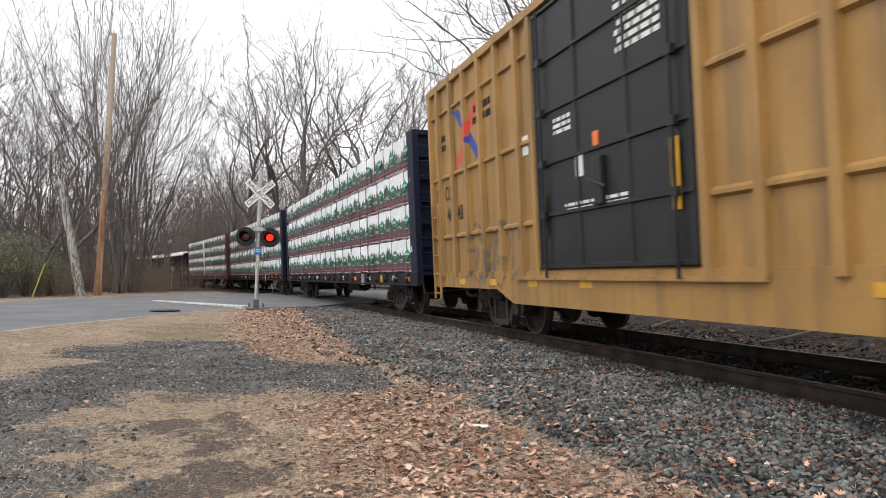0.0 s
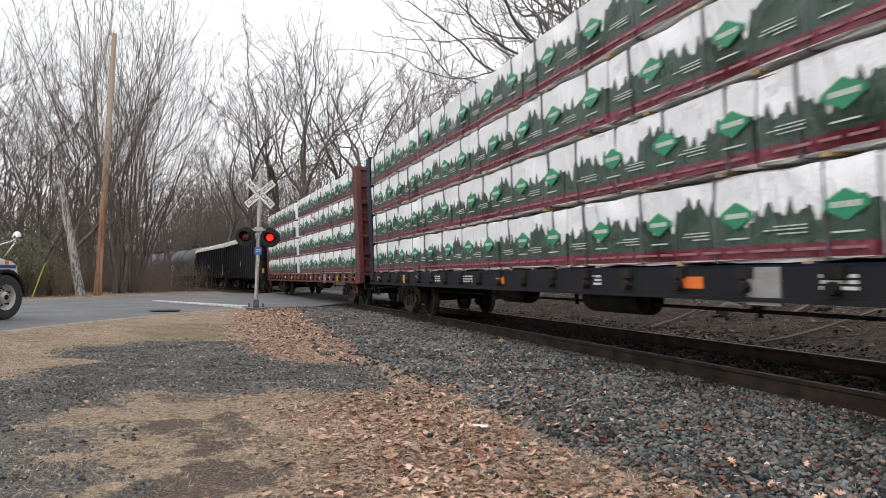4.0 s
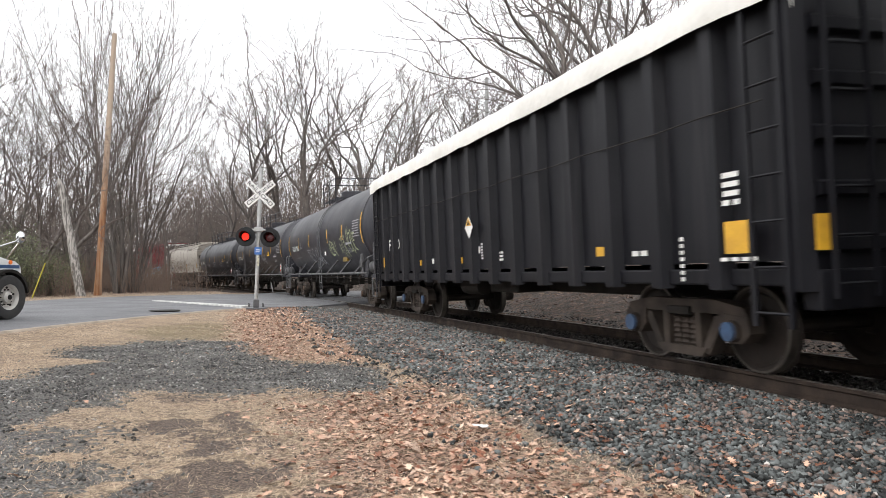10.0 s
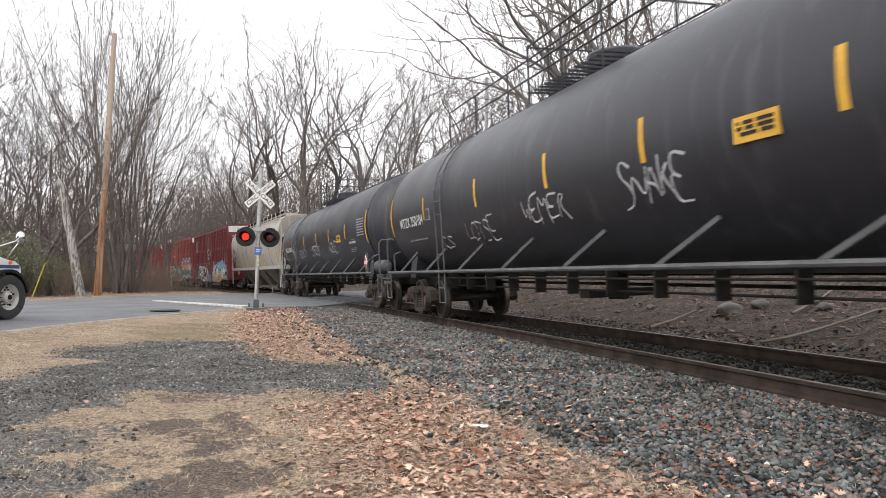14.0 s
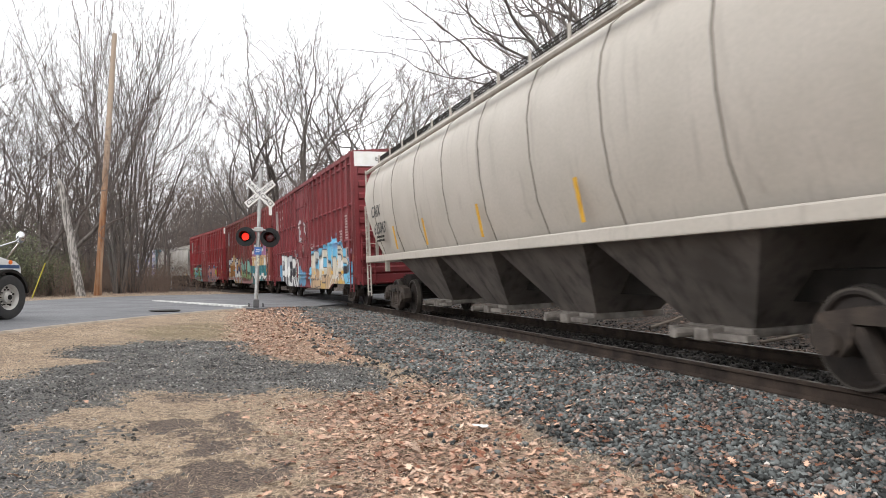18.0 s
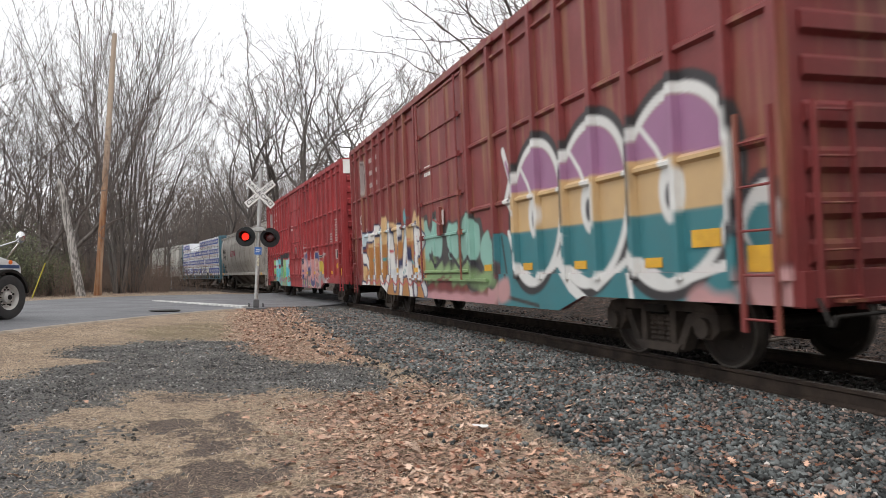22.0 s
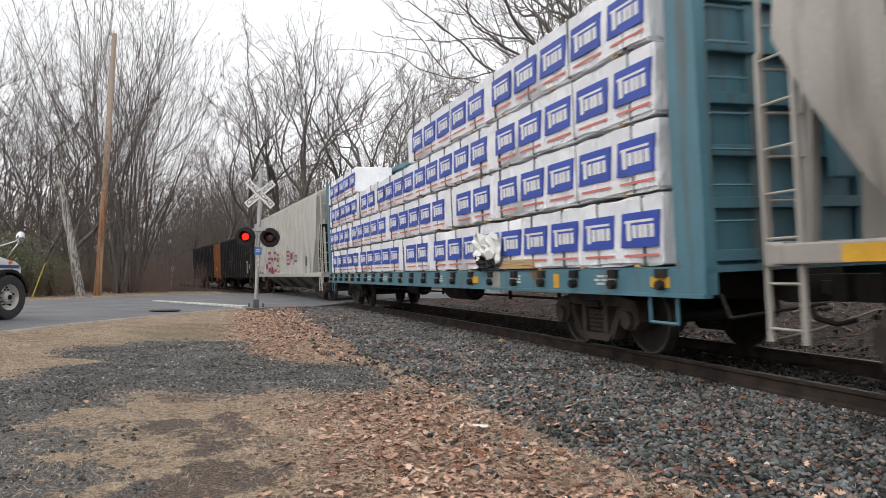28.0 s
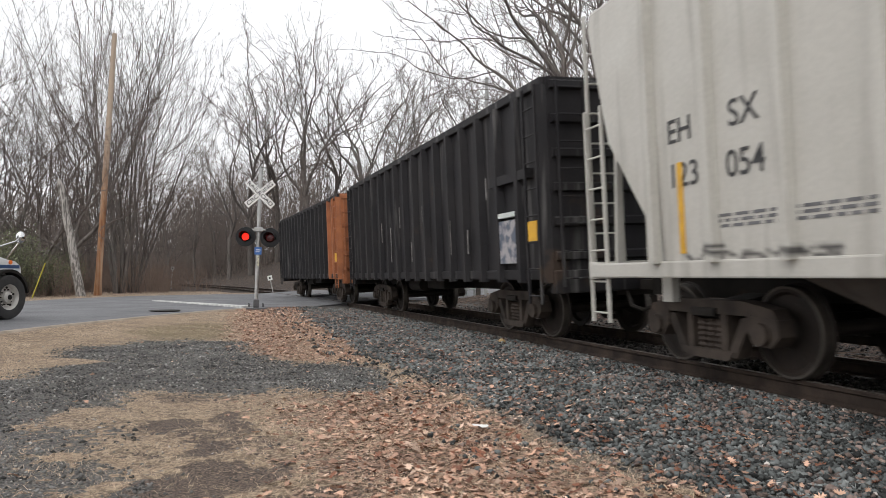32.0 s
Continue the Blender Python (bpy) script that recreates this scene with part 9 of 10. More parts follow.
for k, word in ((1, "CROSSING"), (-1, "RAILROAD")):
    m = Matrix.Translation((0, -0.075 - 0.012 * (k < 0), 3.68)) @ FACE @ Matrix.Rotation(radians(-43 * k), 4, "Y")
    bl = part("crossbuck_blade", Shape().box(-0.57, -0.004, -0.105, 0.57, 0.004, 0.105, 0.002), WHITE_PAINT, signal, "white blade with black lettering", at=m)
    lettering(word, 0.135, BLACK_PAINT, bl, Matrix.Translation((0, -0.0065, 0)) @ Matrix.Rotation(math.pi / 2, 4, "X"), squeeze=1.18)
arm = Shape().cyl((-0.38, 0, 2.52), (0.38, 0, 2.52), 0.03, 10).box(-0.14, -0.1, 2.46, 0.14, 0.1, 2.60, 0.02)
part("cross_arm", arm, GREY_PAINT, signal)
LENSES = []
for k, lx in enumerate((-0.40, 0.36)):
    m = Matrix.Translation((lx, -0.06, 2.28)) @ Matrix.Rotation(radians(-14), 4, "Z")
    head_sh = Shape()
    head_sh.spin([(0.315, 0.0), (0.315, 0.012), (0.17, 0.014), (0.17, 0.16), (0.10, 0.22), (0.001, 0.22)], 32, (0, 0, 0), "y")
    head_sh.spin([(0.315, 0.0), (0.16, -0.002)], 32, (0, 0, 0), "y")
    hd = part("lamp_head", head_sh, BLACK_PAINT, signal, "black round lamp backing", at=m, smooth=30)
    hood = Shape()
    ang = np.linspace(-0.35, math.pi + 0.35, 22)
    v = []
    for rr in (0.172, 0.18):
        for a in ang:
            reach = 0.30 * max(0.25, min(1.0, 0.62 + 0.5 * math.sin(a)))
            v += [(rr * math.cos(a), 0.0, rr * math.sin(a)), (rr * math.cos(a), -reach, rr * math.sin(a))]
    nA = len(ang)
    f = [(2 * i, 2 * i + 1, 2 * i + 3, 2 * i + 2) for i in range(nA - 1)] + [(2 * nA + 2 * i, 2 * nA + 2 * i + 2, 2 * nA + 2 * i + 3, 2 * nA + 2 * i + 1) for i in range(nA - 1)]
    f += [(2 * i + 1, 2 * nA + 2 * i + 1, 2 * nA + 2 * i + 3, 2 * i + 3) for i in range(nA - 1)]
    part("hood", hood.add(v, f), BLACK_PAINT, hd, "black visor", smooth=40)
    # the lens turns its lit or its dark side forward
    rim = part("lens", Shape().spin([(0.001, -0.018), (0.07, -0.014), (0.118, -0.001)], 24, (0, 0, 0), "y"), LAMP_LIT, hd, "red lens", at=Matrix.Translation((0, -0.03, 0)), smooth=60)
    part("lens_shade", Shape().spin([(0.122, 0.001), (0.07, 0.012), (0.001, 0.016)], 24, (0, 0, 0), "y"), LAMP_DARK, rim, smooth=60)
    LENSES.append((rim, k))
part("notice_plate", Shape().box(-0.11, -0.085, 1.72, 0.11, -0.07, 1.96, 0.003), BLUE_SIGN, signal, "blue emergency notice plate")
part("notice_lines", Shape().box(-0.07, -0.088, 1.86, 0.07, -0.085, 1.885).box(-0.07, -0.088, 1.80, 0.05, -0.085, 1.82), WHITE_PAINT, signal)
part("sticker", Shape().box(-0.035, -0.07, 1.36, 0.045, -0.058, 1.66), material("torn_sticker", (0.62, 0.58, 0.42), (0.3, 0.28, 0.25), 14, 0.7, low=0.45, high=0.55), signal)

# ---- poles ----
POLE_WOOD = material("stripped_pole_wood", (0.34, 0.165, 0.075), (0.16, 0.062, 0.028), 1.3, 0.85, 0, 0.5, 40, stretch=(5, 5, 0.35), streak=(0.50, 0.38, 0.27), streaks=0.45)
SNAG_WOOD = material("pale_snag_bark", (0.40, 0.37, 0.34), (0.11, 0.10, 0.09), 9.0, 0.95, 0, 0.9, 40, stretch=(1.6, 1.6, 0.28), low=0.44, high=0.58)


def bleach(mat, low, high, pale):
    """Weathers the upper part of a pole to grey tan."""
    n, l = mat.node_tree.nodes, mat.node_tree.links
    bsdf = n["Principled BSDF"]
    col = bsdf.inputs["Base Color"].links[0].from_socket
    co, sep, grain, r, x = n.new("ShaderNodeTexCoord"), n.new("ShaderNodeSeparateXYZ"), n.new("ShaderNodeTexNoise"), n.new("ShaderNodeMapRange"), n.new("ShaderNodeMixRGB")
    mp, add = n.new("ShaderNodeMapping"), n.new("ShaderNodeMath")
    mp.inputs["Scale"].default_value = (6, 6, 0.4)
    add.operation = "MULTIPLY_ADD"
    add.inputs[1].default_value = 9.0
    l.new(co.outputs["Object"], mp.inputs["Vector"])
    l.new(mp.outputs[0], grain.inputs["Vector"])
    l.new(co.outputs["Object"], sep.inputs[0])
    l.new(grain.outputs[0], add.inputs[0])
    l.new(sep.outputs[2], add.inputs[2])
    r.inputs["From Min"].default_value, r.inputs["From Max"].default_value = low + 4.5, high + 4.5
    l.new(add.outputs[0], r.inputs["Value"])
    l.new(r.outputs[0], x.inputs[0])
    l.new(col, x.inputs[1])
    x.inputs[2].default_value = (*pale, 1)
    l.new(x.outputs[0], bsdf.inputs["Base Color"])


bleach(POLE_WOOD, 4.0, 10.0, (0.42, 0.33, 0.255))


def leaning(name, foot, top_px, top_y, depth, r0, r1, mat, label, category, sides=14, wobble=0.0, seed=1):
    """A pole or trunk from a foot to a point at the same depth."""
    x, y = foot
    z = float(ground_z(x, y))
    tx, ty = spot(top_px, depth)
    tz = 0.973 + depth * math.tan(radians(2.157) + math.atan((441 - top_y) / 1291.5))
    rng = np.random.default_rng(seed)
    L = Limbs()
    k = 12
    pts = [np.array([x + (tx - x) * u, y + (ty - y) * u, z - 0.3 + (tz - z + 0.3) * u]) + (rng.normal(0, wobble, 3) if 0 < u < 1 else 0) for u in np.linspace(0, 1, k)]
    L.limb(pts, [(r0 + (r1 - r0) * u) * (1 + (0.25 if u == 0 else 0)) for u in np.linspace(0, 1, k)], sides)
    L.limb([pts[-1], pts[-1] + np.array([0, 0, 0.02])], [r1, r1 * 0.3], sides)
    return tagged(new(name, L.mesh(name, mat)), label, category)


leaning("utility_pole", spot(173, 41.0), 196, 60, 41.0, 0.185, 0.13, POLE_WOOD, "leaning wooden utility pole with stripped reddish wood", "utility pole")
leaning("dead_trunk", spot(146, 39.5), 103, 318, 39.5, 0.25, 0.16, SNAG_WOOD, "broken dead tree trunk with pale peeling bark", "dead tree", 12, 0.02, 4)
leaning("steel_mast", spot(860, 42.0), 862, 138, 42.0, 0.12, 0.11, GREY_PAINT, "plain grey steel mast beyond the track", "mast")
YELLOW_POST = material("yellow_post", (0.42, 0.37, 0.04), (0.36, 0.3, 0.04), 5, 0.6)
leaning("guy_guard", spot(54, 36.0), 80, 466, 36.0, 0.032, 0.032, YELLOW_POST, "slanting yellow guard on a guy wire", "guy guard", 8)



def small_sign(px, py, depth, hgt, w, tilt, mat, label):
    x, y = spot(px, depth)
    z = float(ground_z(x, y))
    ob = thing("marker_sign", label, "sign", m=Matrix.Translation((x, y, z)) @ Matrix.Rotation(radians(tilt), 4, "Y") @ Matrix.Rotation(radians(-14), 4, "Z"))
    part("post", Shape().box(-0.03, -0.02, -0.2, 0.03, 0.02, hgt), GREY_PAINT, ob)
    pl = part("plate", Shape().box(-w / 2, -0.035, hgt - w, w / 2, -0.022, hgt, 0.004), mat, ob)
    part("plate_mark", Shape().box(-w * 0.18, -0.039, hgt - w * 0.68, w * 0.18, -0.036, hgt - w * 0.32), BLACK_PAINT, pl)


small_sign(484, 512, 50, 1.25, 0.32, -12, WHITE_PAINT, "small white marker sign leaning on a thin post")
small_sign(303, 512, 62, 1.9, 0.3, 4, GREY_PAINT, "small grey marker plate on a post in the brush")

# ---- equipment beyond the track ----
CABINET = material("silver_cabinet", (0.50, 0.51, 0.51), (0.40, 0.41, 0.41), 3, 0.4, 0.5, 0.05)


def cabinet(px, depth, w, d, hgt, label):
    x, y = spot(px, depth)
    z = float(ground_z(x, y))
    ob = thing("signal_cabinet", label, "cabinet", "cabinets beyond the track", m=Matrix.Translation((x, y, z)) @ Matrix.Rotation(radians(-16), 4, "Z"))
    part("body", Shape().box(-w / 2, -d / 2, 0.35, w / 2, d / 2, 0.35 + hgt, 0.02), CABINET, ob)
    part("lid", Shape().box(-w / 2 - 0.04, -d / 2 - 0.04, 0.35 + hgt, w / 2 + 0.04, d / 2 + 0.04, 0.40 + hgt, 0.012), CABINET, ob)
    part("door", Shape().box(-w / 2 + 0.05, -d / 2 - 0.02, 0.42, w / 2 - 0.05, -d / 2 - 0.002, 0.29 + hgt, 0.008), CABINET, ob)
    part("handle", Shape().box(w / 2 - 0.16, -d / 2 - 0.05, 0.6, w / 2 - 0.12, -d / 2 - 0.021, 0.72), STEEL_DARK, ob)
    for lx in (-w / 2 + 0.08, w / 2 - 0.08):
        part("leg", Shape().box(lx - 0.04, -0.04, -0.2, lx + 0.04, 0.04, 0.35), GREY_PAINT, ob)


cabinet(805, 40, 0.95, 0.6, 0.75, "silver signal cabinet on short legs")
cabinet(832, 40.5, 0.6, 0.5, 0.6, "small silver signal cabinet on short legs")
leaning("wooden_post", spot(846, 39), 846, 486, 39, 0.14, 0.13, TIE_WOOD, "short weathered wooden post", "post", 8)

# ---- on the bank ----
FALLEN = material("fallen_branch_wood", (0.20, 0.165, 0.135), (0.13, 0.105, 0.085), 3, 0.9, 0, 0.3, 30)


def fallen(points, r, label="fallen bare branch lying on the bank"):
    L = Limbs()
    pts = [np.array([x, y, float(ground_z(x, y)) + 0.04 + r]) for x, y in points]
    L.limb(pts, r * np.linspace(1, 0.45, len(pts)), 6)
    return tagged(new("fallen_branch", L.mesh("fallen_branch", FALLEN)), label, "branch", "branches on the bank")


def on_bank(px, py, z=0.0):
    """The point of the bank that shows at a bearing and height in the view."""
    a = radians(16.45)
    up = math.tan(radians(2.157) + math.atan((441 - py) / 1291.5))
    d = 3.0
    while d < 60:
        x, y = spot(px, d)
        if 0.973 + d * up < float(ground_z(x, y)) + 0.02:
            return x, y
        d += 0.05
    return spot(px, 20)


fallen([on_bank(px, py) for px, py in ((1345, 612), (1395, 603), (1450, 588), (1500, 572), (1550, 556), (1620, 548))], 0.035)
fallen([on_bank(px, py) for px, py in ((1150, 585), (1190, 572), (1230, 556))], 0.04)
fallen([on_bank(px, py) for px, py in ((1400, 560), (1450, 535), (1490, 505))], 0.03)
ROCK = material("mossy_rock", (0.13, 0.12, 0.11), (0.07, 0.065, 0.058), 3, 0.9, 0, 0.6, 14)


def rock(px, py, size, seed):
    bm = bmesh.new()
    bmesh.ops.create_icosphere(bm, subdivisions=3, radius=1)
    rng = random.Random(seed)
    off = Vector((rng.random() * 9, rng.random() * 9, 0))
    for p in bm.verts:
        p.co *= 1 + 0.35 * noise.noise(p.co * 1.3 + off) + 0.1 * noise.noise(p.co * 4 + off)
        p.co = Vector((p.co.x * 1.25, p.co.y, p.co.z * 0.7)) * size
    x, y = on_bank(px, py)
    single("rock", Shape().take(bm), ROCK, "grey weathered rock half buried in the bank", "rock", "rocks on the bank", m=Matrix.Translation((x, y, float(ground_z(x, y)) + size * 0.2)), smooth=60)


rock(1292, 552, 0.24, 1)
rock(1345, 541, 0.16, 2)
rock(1462, 546, 0.13, 3)
rock(1153, 545, 0.10, 4)


def pebble(px, py, size, mat, label, name="pebble"):
    x, y = on_bank(px, py)
    bm = bmesh.new()
    bmesh.ops.create_icosphere(bm, subdivisions=2, radius=size)
    for p in bm.verts:
        p.co *= 1 + 0.25 * noise.noise(p.co * 9 / size * 0.1)
        p.co.z *= 0.75
    single(name, Shape().take(bm), mat, label, name, m=Matrix.Translation((x, y, float(ground_z(x, y)) + size * 0.5)), smooth=60)


pebble(888, 606, 0.07, material("tan_stone", (0.42, 0.30, 0.15), (0.33, 0.23, 0.11), 9, 0.8), "round tan stone lying on the ballast")
paper = Shape()
px_, py_ = on_bank(850, 764)
grid = [(i * 0.03 - 0.06, j * 0.03 - 0.045) for j in range(4) for i in range(5)]
rngp = random.Random(2)
paper.add([(a, b, 0.03 + 0.018 * rngp.random()) for a, b in grid], [(j * 5 + i, j * 5 + i + 1, j * 5 + i + 6, j * 5 + i + 5) for j in range(3) for i in range(4)])
single("litter_scrap", paper, WHITE_PAINT, "crumpled white scrap of litter among the leaves", "litter", m=Matrix.Translation((px_, py_, float(ground_z(px_, py_)) + 0.02)), smooth=60)

# sandy edge of the road
KERB = material("sandy_road_edge", (0.36, 0.30, 0.235), (0.27, 0.225, 0.18), 3, 0.9, 0, 0.5, 40)
kv, kf = [], []
idx = np.arange(len(ROAD_NEAR))
ra = np.array(ROAD_NEAR)
ts = np.linspace(0, 6.9, 110)
for t in ts:
    p = np.array([np.interp(t, idx, ra[:, 0]), np.interp(t, idx, ra[:, 1])])
    q = np.array([np.interp(t + 0.05, idx, ra[:, 0]), np.interp(t + 0.05, idx, ra[:, 1])])
    d = (q - p) / np.linalg.norm(q - p)
    nrm = np.array([d[1], -d[0]])
    for u, z in ((-0.05, -0.064), (-0.03, -0.054), (0.05 + 0.025 * math.sin(t * 33) + 0.015 * math.sin(t * 71), -0.060), (0.11, -0.14)):
        kv.append((p[0] + nrm[0] * u, p[1] + nrm[1] * u, z))
kf = [(i * 4 + j, i * 4 + j + 1, (i + 1) * 4 + j + 1, (i + 1) * 4 + j) for i in range(len(ts) - 1) for j in range(3)]
single("kerb", Shape().add(kv, kf), KERB, "low sandy concrete kerb along the asphalt road", "kerb", kind="structure", smooth=40)
# iron cover in the road
single("manhole_cover", Shape().cyl((0, 0, -0.03), (0, 0, 0.006), 0.42, 28).spin([(0.40, 0.006), (0.44, 0.010), (0.47, 0.004)], 28, (0, 0, 0)), STEEL_DARK, "dark iron manhole cover set in the asphalt", "manhole cover", m=Matrix.Translation((-1.75, 23.0, -0.028)))

# ---- the waiting truck ----
TRUCK_WHITE = material("white_truck_paint", (0.74, 0.75, 0.76), (0.68, 0.69, 0.70), 2, 0.25, 0, 0.0)
TYRE = material("tyre_rubber", (0.028, 0.028, 0.029), (0.045, 0.043, 0.041), 6, 0.85, 0, 0.3, 40)
WHEEL_WHITE = material("painted_wheel", (0.55, 0.53, 0.50), (0.42, 0.40, 0.37), 6, 0.5, 0.2)
BLUE_STRIPE = material("blue_truck_stripe", (0.05, 0.10, 0.22), (0.04, 0.08, 0.18), 3, 0.35)
CHROME = material("chrome", (0.7, 0.7, 0.7), (0.6, 0.6, 0.6), 3, 0.12, 1.0, 0)
GLASS = material("dark_window_glass", (0.03, 0.035, 0.04), (0.04, 0.045, 0.05), 1, 0.06, 0, 0)
# its space: x forward, y to its left, from the front axle's near wheel
TRUCK_DIR = radians(64)
truck = thing("truck", "white truck with blue stripe waiting at the crossing", "truck")
tp = lambda n_, s_, m_, l_="", at=None, smooth=None, parent=None: part(n_, s_, m_, parent or truck, l_, at, smooth)
tp("hood", Shape().prism([(0.46, 1.02), (0.44, 1.26), (0.32, 1.40), (-0.1, 1.50), (-0.9, 1.66), (-0.9, 1.05)], "y", 0.18, 2.02), TRUCK_WHITE, "", smooth=30)
fl = Shape()
arc = [(0.62 * math.cos(a), 0.52 + 0.66 * math.sin(a)) for a in np.linspace(0.15, math.pi - 0.1, 12)]
arc2 = [(0.575 * math.cos(a), 0.52 + 0.59 * math.sin(a)) for a in np.linspace(math.pi - 0.1, 0.15, 12)]
fl.prism(arc + arc2, "y", -0.14, 0.34)
tp("front_fender", fl, STEEL_DARK, "black fender flare", smooth=40)
tp("fender_panel", Shape().prism([(0.48, 1.05), (0.45, 1.26), (0.28, 1.37), (-0.9, 1.47), (-0.9, 1.02), (-0.45, 1.16), (0.35, 1.16)], "y", -0.02, 0.18), TRUCK_WHITE, smooth=30)
tp("stripe", Shape().box(-0.9, -0.026, 1.20, 0.42, -0.018, 1.28), BLUE_STRIPE, "blue stripe")
tp("bumper", Shape().box(0.44, 0.15, 0.55, 0.60, 2.2, 0.82, 0.04), CHROME)
tp("headlamp", Shape().cyl((0.40, 0.3, 1.10), (0.49, 0.3, 1.10), 0.11, 14), GLASS)
tp("turn_lamp", Shape().cyl((0.12, -0.02, 1.34), (0.12, -0.045, 1.34), 0.05, 10), ORANGE_MARK, "amber marker lamp")
tp("cab", Shape().prism([(-0.9, 0.75), (-0.9, 1.66), (-1.25, 2.45), (-1.5, 2.60), (-2.7, 2.60), (-2.7, 0.75)], "y", 0.06, 2.14), TRUCK_WHITE, smooth=30)
tp("windscreen", Shape().prism([(-0.895, 1.72), (-1.235, 2.42), (-1.25, 2.40), (-0.91, 1.70)], "y", 0.25, 1.95), GLASS)
tp("side_window", Shape().prism([(-1.15, 1.72), (-1.42, 2.36), (-2.3, 2.36), (-2.3, 1.72)], "y", 0.045, 0.062), GLASS)
tp("box_body", Shape().box(-8.2, 0.0, 1.05, -2.85, 2.3, 3.3, 0.04), TRUCK_WHITE)
tp("chassis", Shape().box(-8.0, 0.6, 0.62, 0.6, 1.6, 0.95), STEEL_DARK)
mr = tp("mirror_arm", Shape().tube([(-0.75, -0.02, 1.56), (0.14, -0.22, 1.86)], 0.018).tube([(0.0, -0.02, 1.42), (0.14, -0.22, 1.80)], 0.018), CHROME)
bm = bmesh.new()
bmesh.ops.create_uvsphere(bm, u_segments=16, v_segments=10, radius=0.13)
tp("mirror", Shape().take(bm), CHROME, "round convex mirror", at=Matrix.Translation((0.17, -0.24, 1.93)) @ Matrix.Diagonal((0.7, 0.8, 1.1, 1)), smooth=60, parent=mr)
TRUCK_WHEELS = []
tyre = Shape().spin([(0.30, -0.13), (0.42, -0.15), (0.50, -0.14), (0.52, -0.10), (0.525, 0.0), (0.52, 0.10), (0.50, 0.14), (0.42, 0.15), (0.30, 0.13)], 40, (0, 0, 0), "y").mesh("tyre", TYRE, 40)
rim_sh = Shape().spin([(0.30, -0.13), (0.27, -0.10), (0.25, -0.04), (0.14, -0.02), (0.13, -0.10), (0.08, -0.13), (0.001, -0.13)], 32, (0, 0, 0), "y")
rim = rim_sh.mesh("rim", WHEEL_WHITE, 35)
nuts = Shape()
for k in range(10):
    a = k * math.pi / 5
    nuts.cyl((0.18 * math.cos(a), -0.06, 0.18 * math.sin(a)), (0.18 * math.cos(a), -0.015, 0.18 * math.sin(a)), 0.018, 6)
nuts.cyl((0, -0.15, 0), (0, -0.1, 0), 0.06, 10)
for k in range(5):
    a = k * math.pi * 0.4 + 0.3
    nuts.cyl((0.225 * math.cos(a), -0.052, 0.225 * math.sin(a)), (0.225 * math.cos(a), -0.035, 0.225 * math.sin(a)), 0.028, 8)
nuts_m = nuts.mesh("hub", STEEL_DARK, 35)
for wx in (0.0, -5.6):
    for wy in (0.0, 2.05):
        wh = part("wheel", tyre, None, truck, at=Matrix.Translation((wx, wy, 0.525)))
        part("rim", rim, None, wh)
        part("hub", nuts_m, None, wh)
        TRUCK_WHEELS.append((wh, wx, wy))


# ---- what moves ----
def car_pose(mid, half, t):
    """A car with its two bogie pivots on the line."""
    s = mid - travelled(t)
    xa, ya, _ = track(s - half)
    xb, yb, _ = track(s + half)
    a = math.atan2(-(xb - xa), yb - ya)
    return Matrix.Translation(((xa + xb) / 2, (ya + yb) / 2, 0.004)) @ Matrix.Rotation(a, 4, "Z") @ Matrix.Rotation(-CANT, 4, "Y")


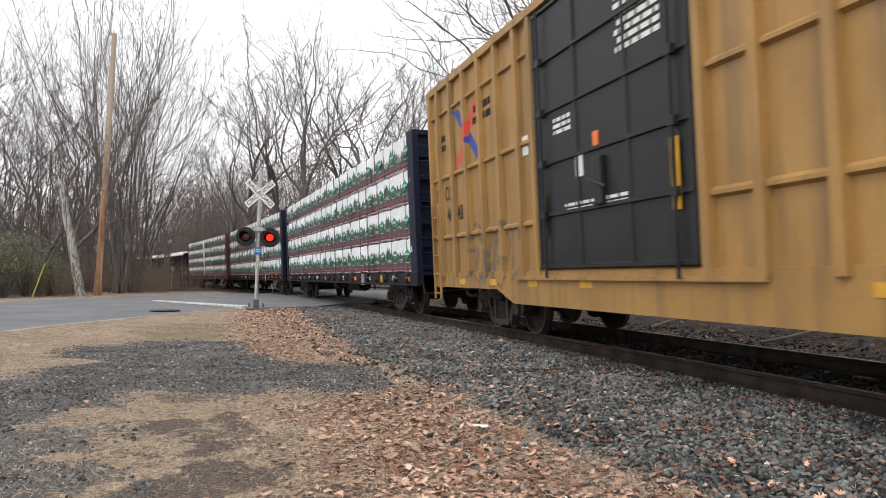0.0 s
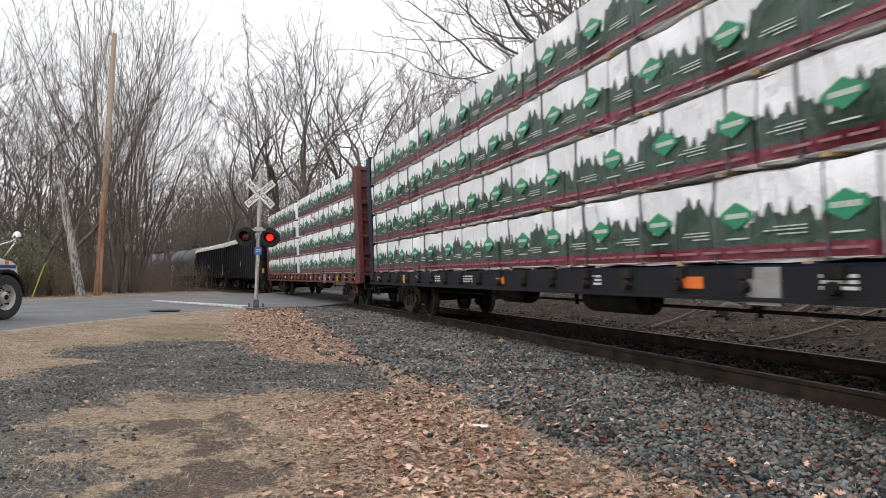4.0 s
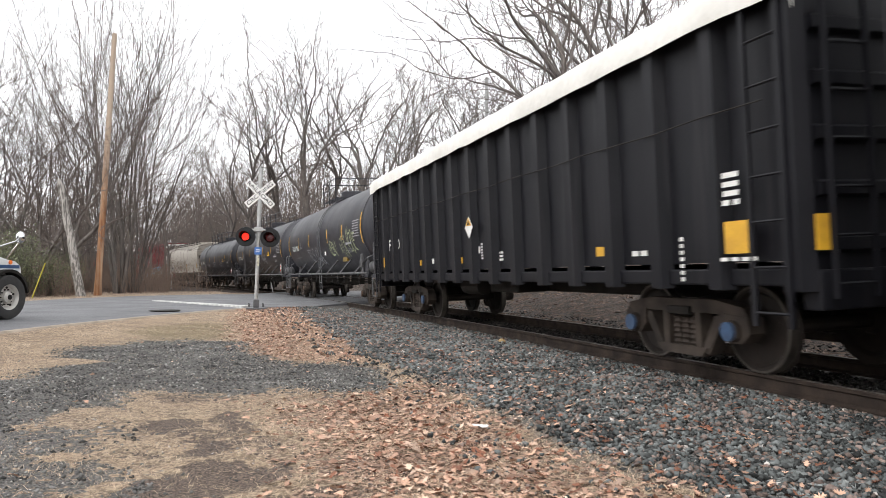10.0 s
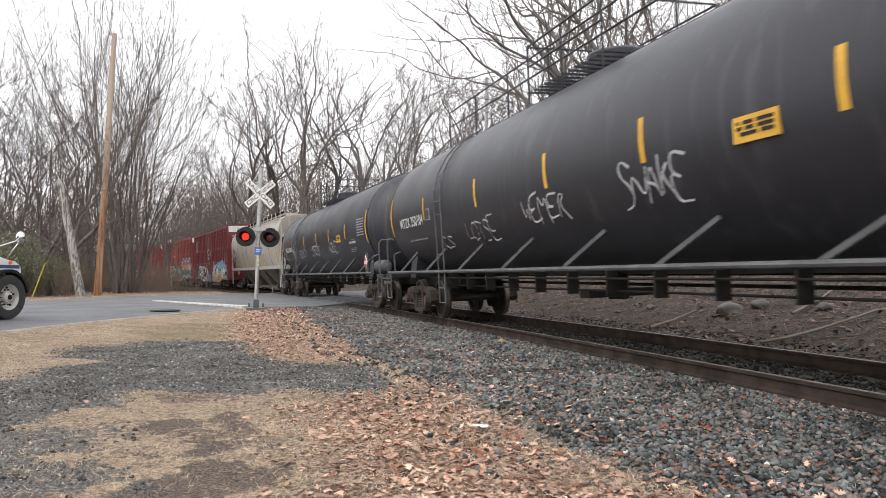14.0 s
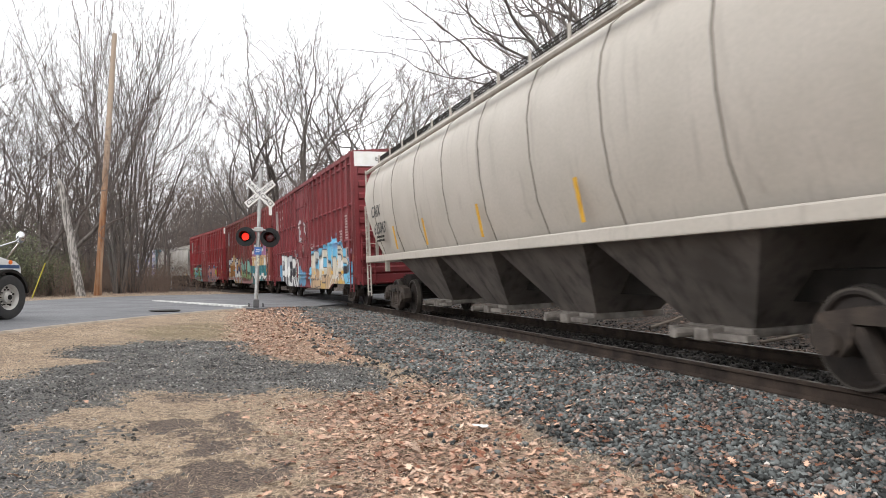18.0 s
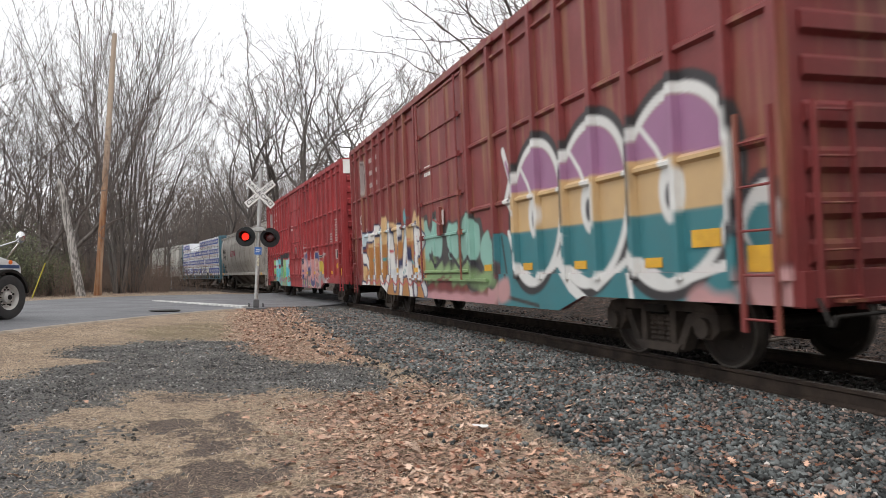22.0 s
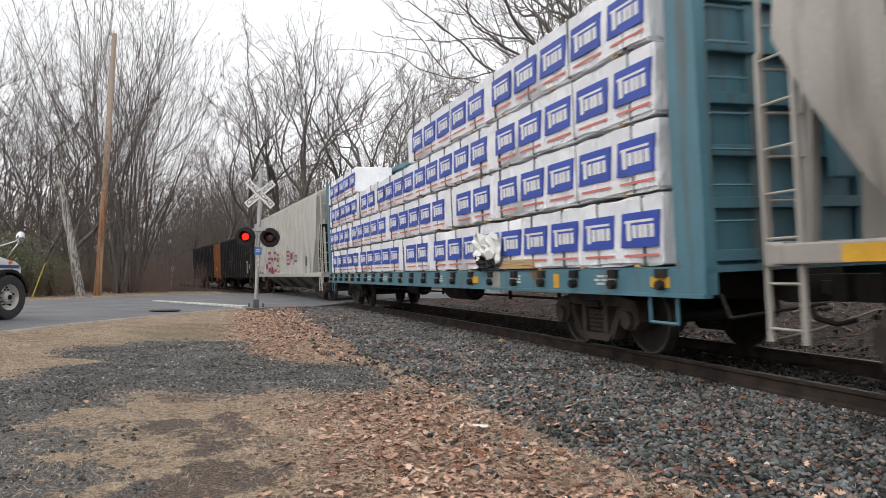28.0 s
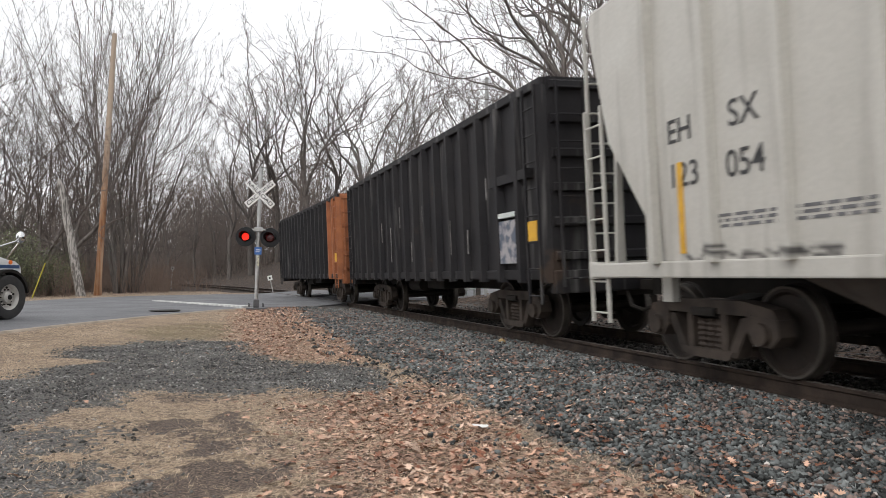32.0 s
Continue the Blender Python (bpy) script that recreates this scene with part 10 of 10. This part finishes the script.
def motions():
    times = [k * 1.0 for k in range(33)]
    for car, mid, half in CARS:
        walk(car, [(t, car_pose(mid, half, t)) for t in times])
    mids = {car: mid for car, mid, half in CARS}
    for ws, car, y, k in ROLLING:
        rows = []
        # a wheel is keyed turn by turn while it passes close by
        near = [f for f in range(0, 961) if -3.0 < mids[car] + y - float(travelled(f / 30)) < 24.0]
        keys = sorted({0, 960, *near})
        base = float(travelled(near[0] / 30)) if near else 0.0
        last = float(travelled(near[-1] / 30)) if near else 0.0
        for f in keys:
            d = min(max(float(travelled(f / 30)), base), last) - base
            rows.append((f / 30, Matrix.Translation((0, k, 0.457)) @ Matrix.Rotation(d / 0.457, 4, "X")))
        walk(ws, rows)
    # the truck rolls up to the crossing and stops
    stops = [(0.0, -9.0), (1.0, -4.6), (2.0, -1.95), (2.6, -0.95), (3.0, -0.52), (3.5, -0.25), (4.2, -0.07), (5.0, 0.0), (32.0, 0.0)]
    fore = Matrix.Translation((-4.99, 19.3, -0.035)) @ Matrix.Rotation(TRUCK_DIR, 4, "Z")
    walk(truck, [(t, fore @ Matrix.Translation((d, 0, 0))) for t, d in stops])
    fine_t = [k / 15 for k in range(76)]
    for wh, wx, wy in TRUCK_WHEELS:
        rows = [(t, Matrix.Translation((wx, wy, 0.525)) @ Matrix.Rotation(float(np.interp(t, [s[0] for s in stops], [s[1] for s in stops])) / 0.525, 4, "Y")) for t in fine_t + [32.0]]
        walk(wh, rows)
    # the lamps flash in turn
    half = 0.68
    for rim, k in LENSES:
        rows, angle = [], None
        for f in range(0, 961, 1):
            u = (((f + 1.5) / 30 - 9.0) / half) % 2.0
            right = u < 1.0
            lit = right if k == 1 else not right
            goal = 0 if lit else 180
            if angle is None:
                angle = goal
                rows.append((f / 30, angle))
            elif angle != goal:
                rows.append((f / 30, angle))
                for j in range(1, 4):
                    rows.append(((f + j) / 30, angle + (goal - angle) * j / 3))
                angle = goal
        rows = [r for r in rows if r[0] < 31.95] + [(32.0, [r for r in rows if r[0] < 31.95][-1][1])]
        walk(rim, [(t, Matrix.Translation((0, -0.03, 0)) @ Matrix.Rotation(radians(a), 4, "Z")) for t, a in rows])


motions()
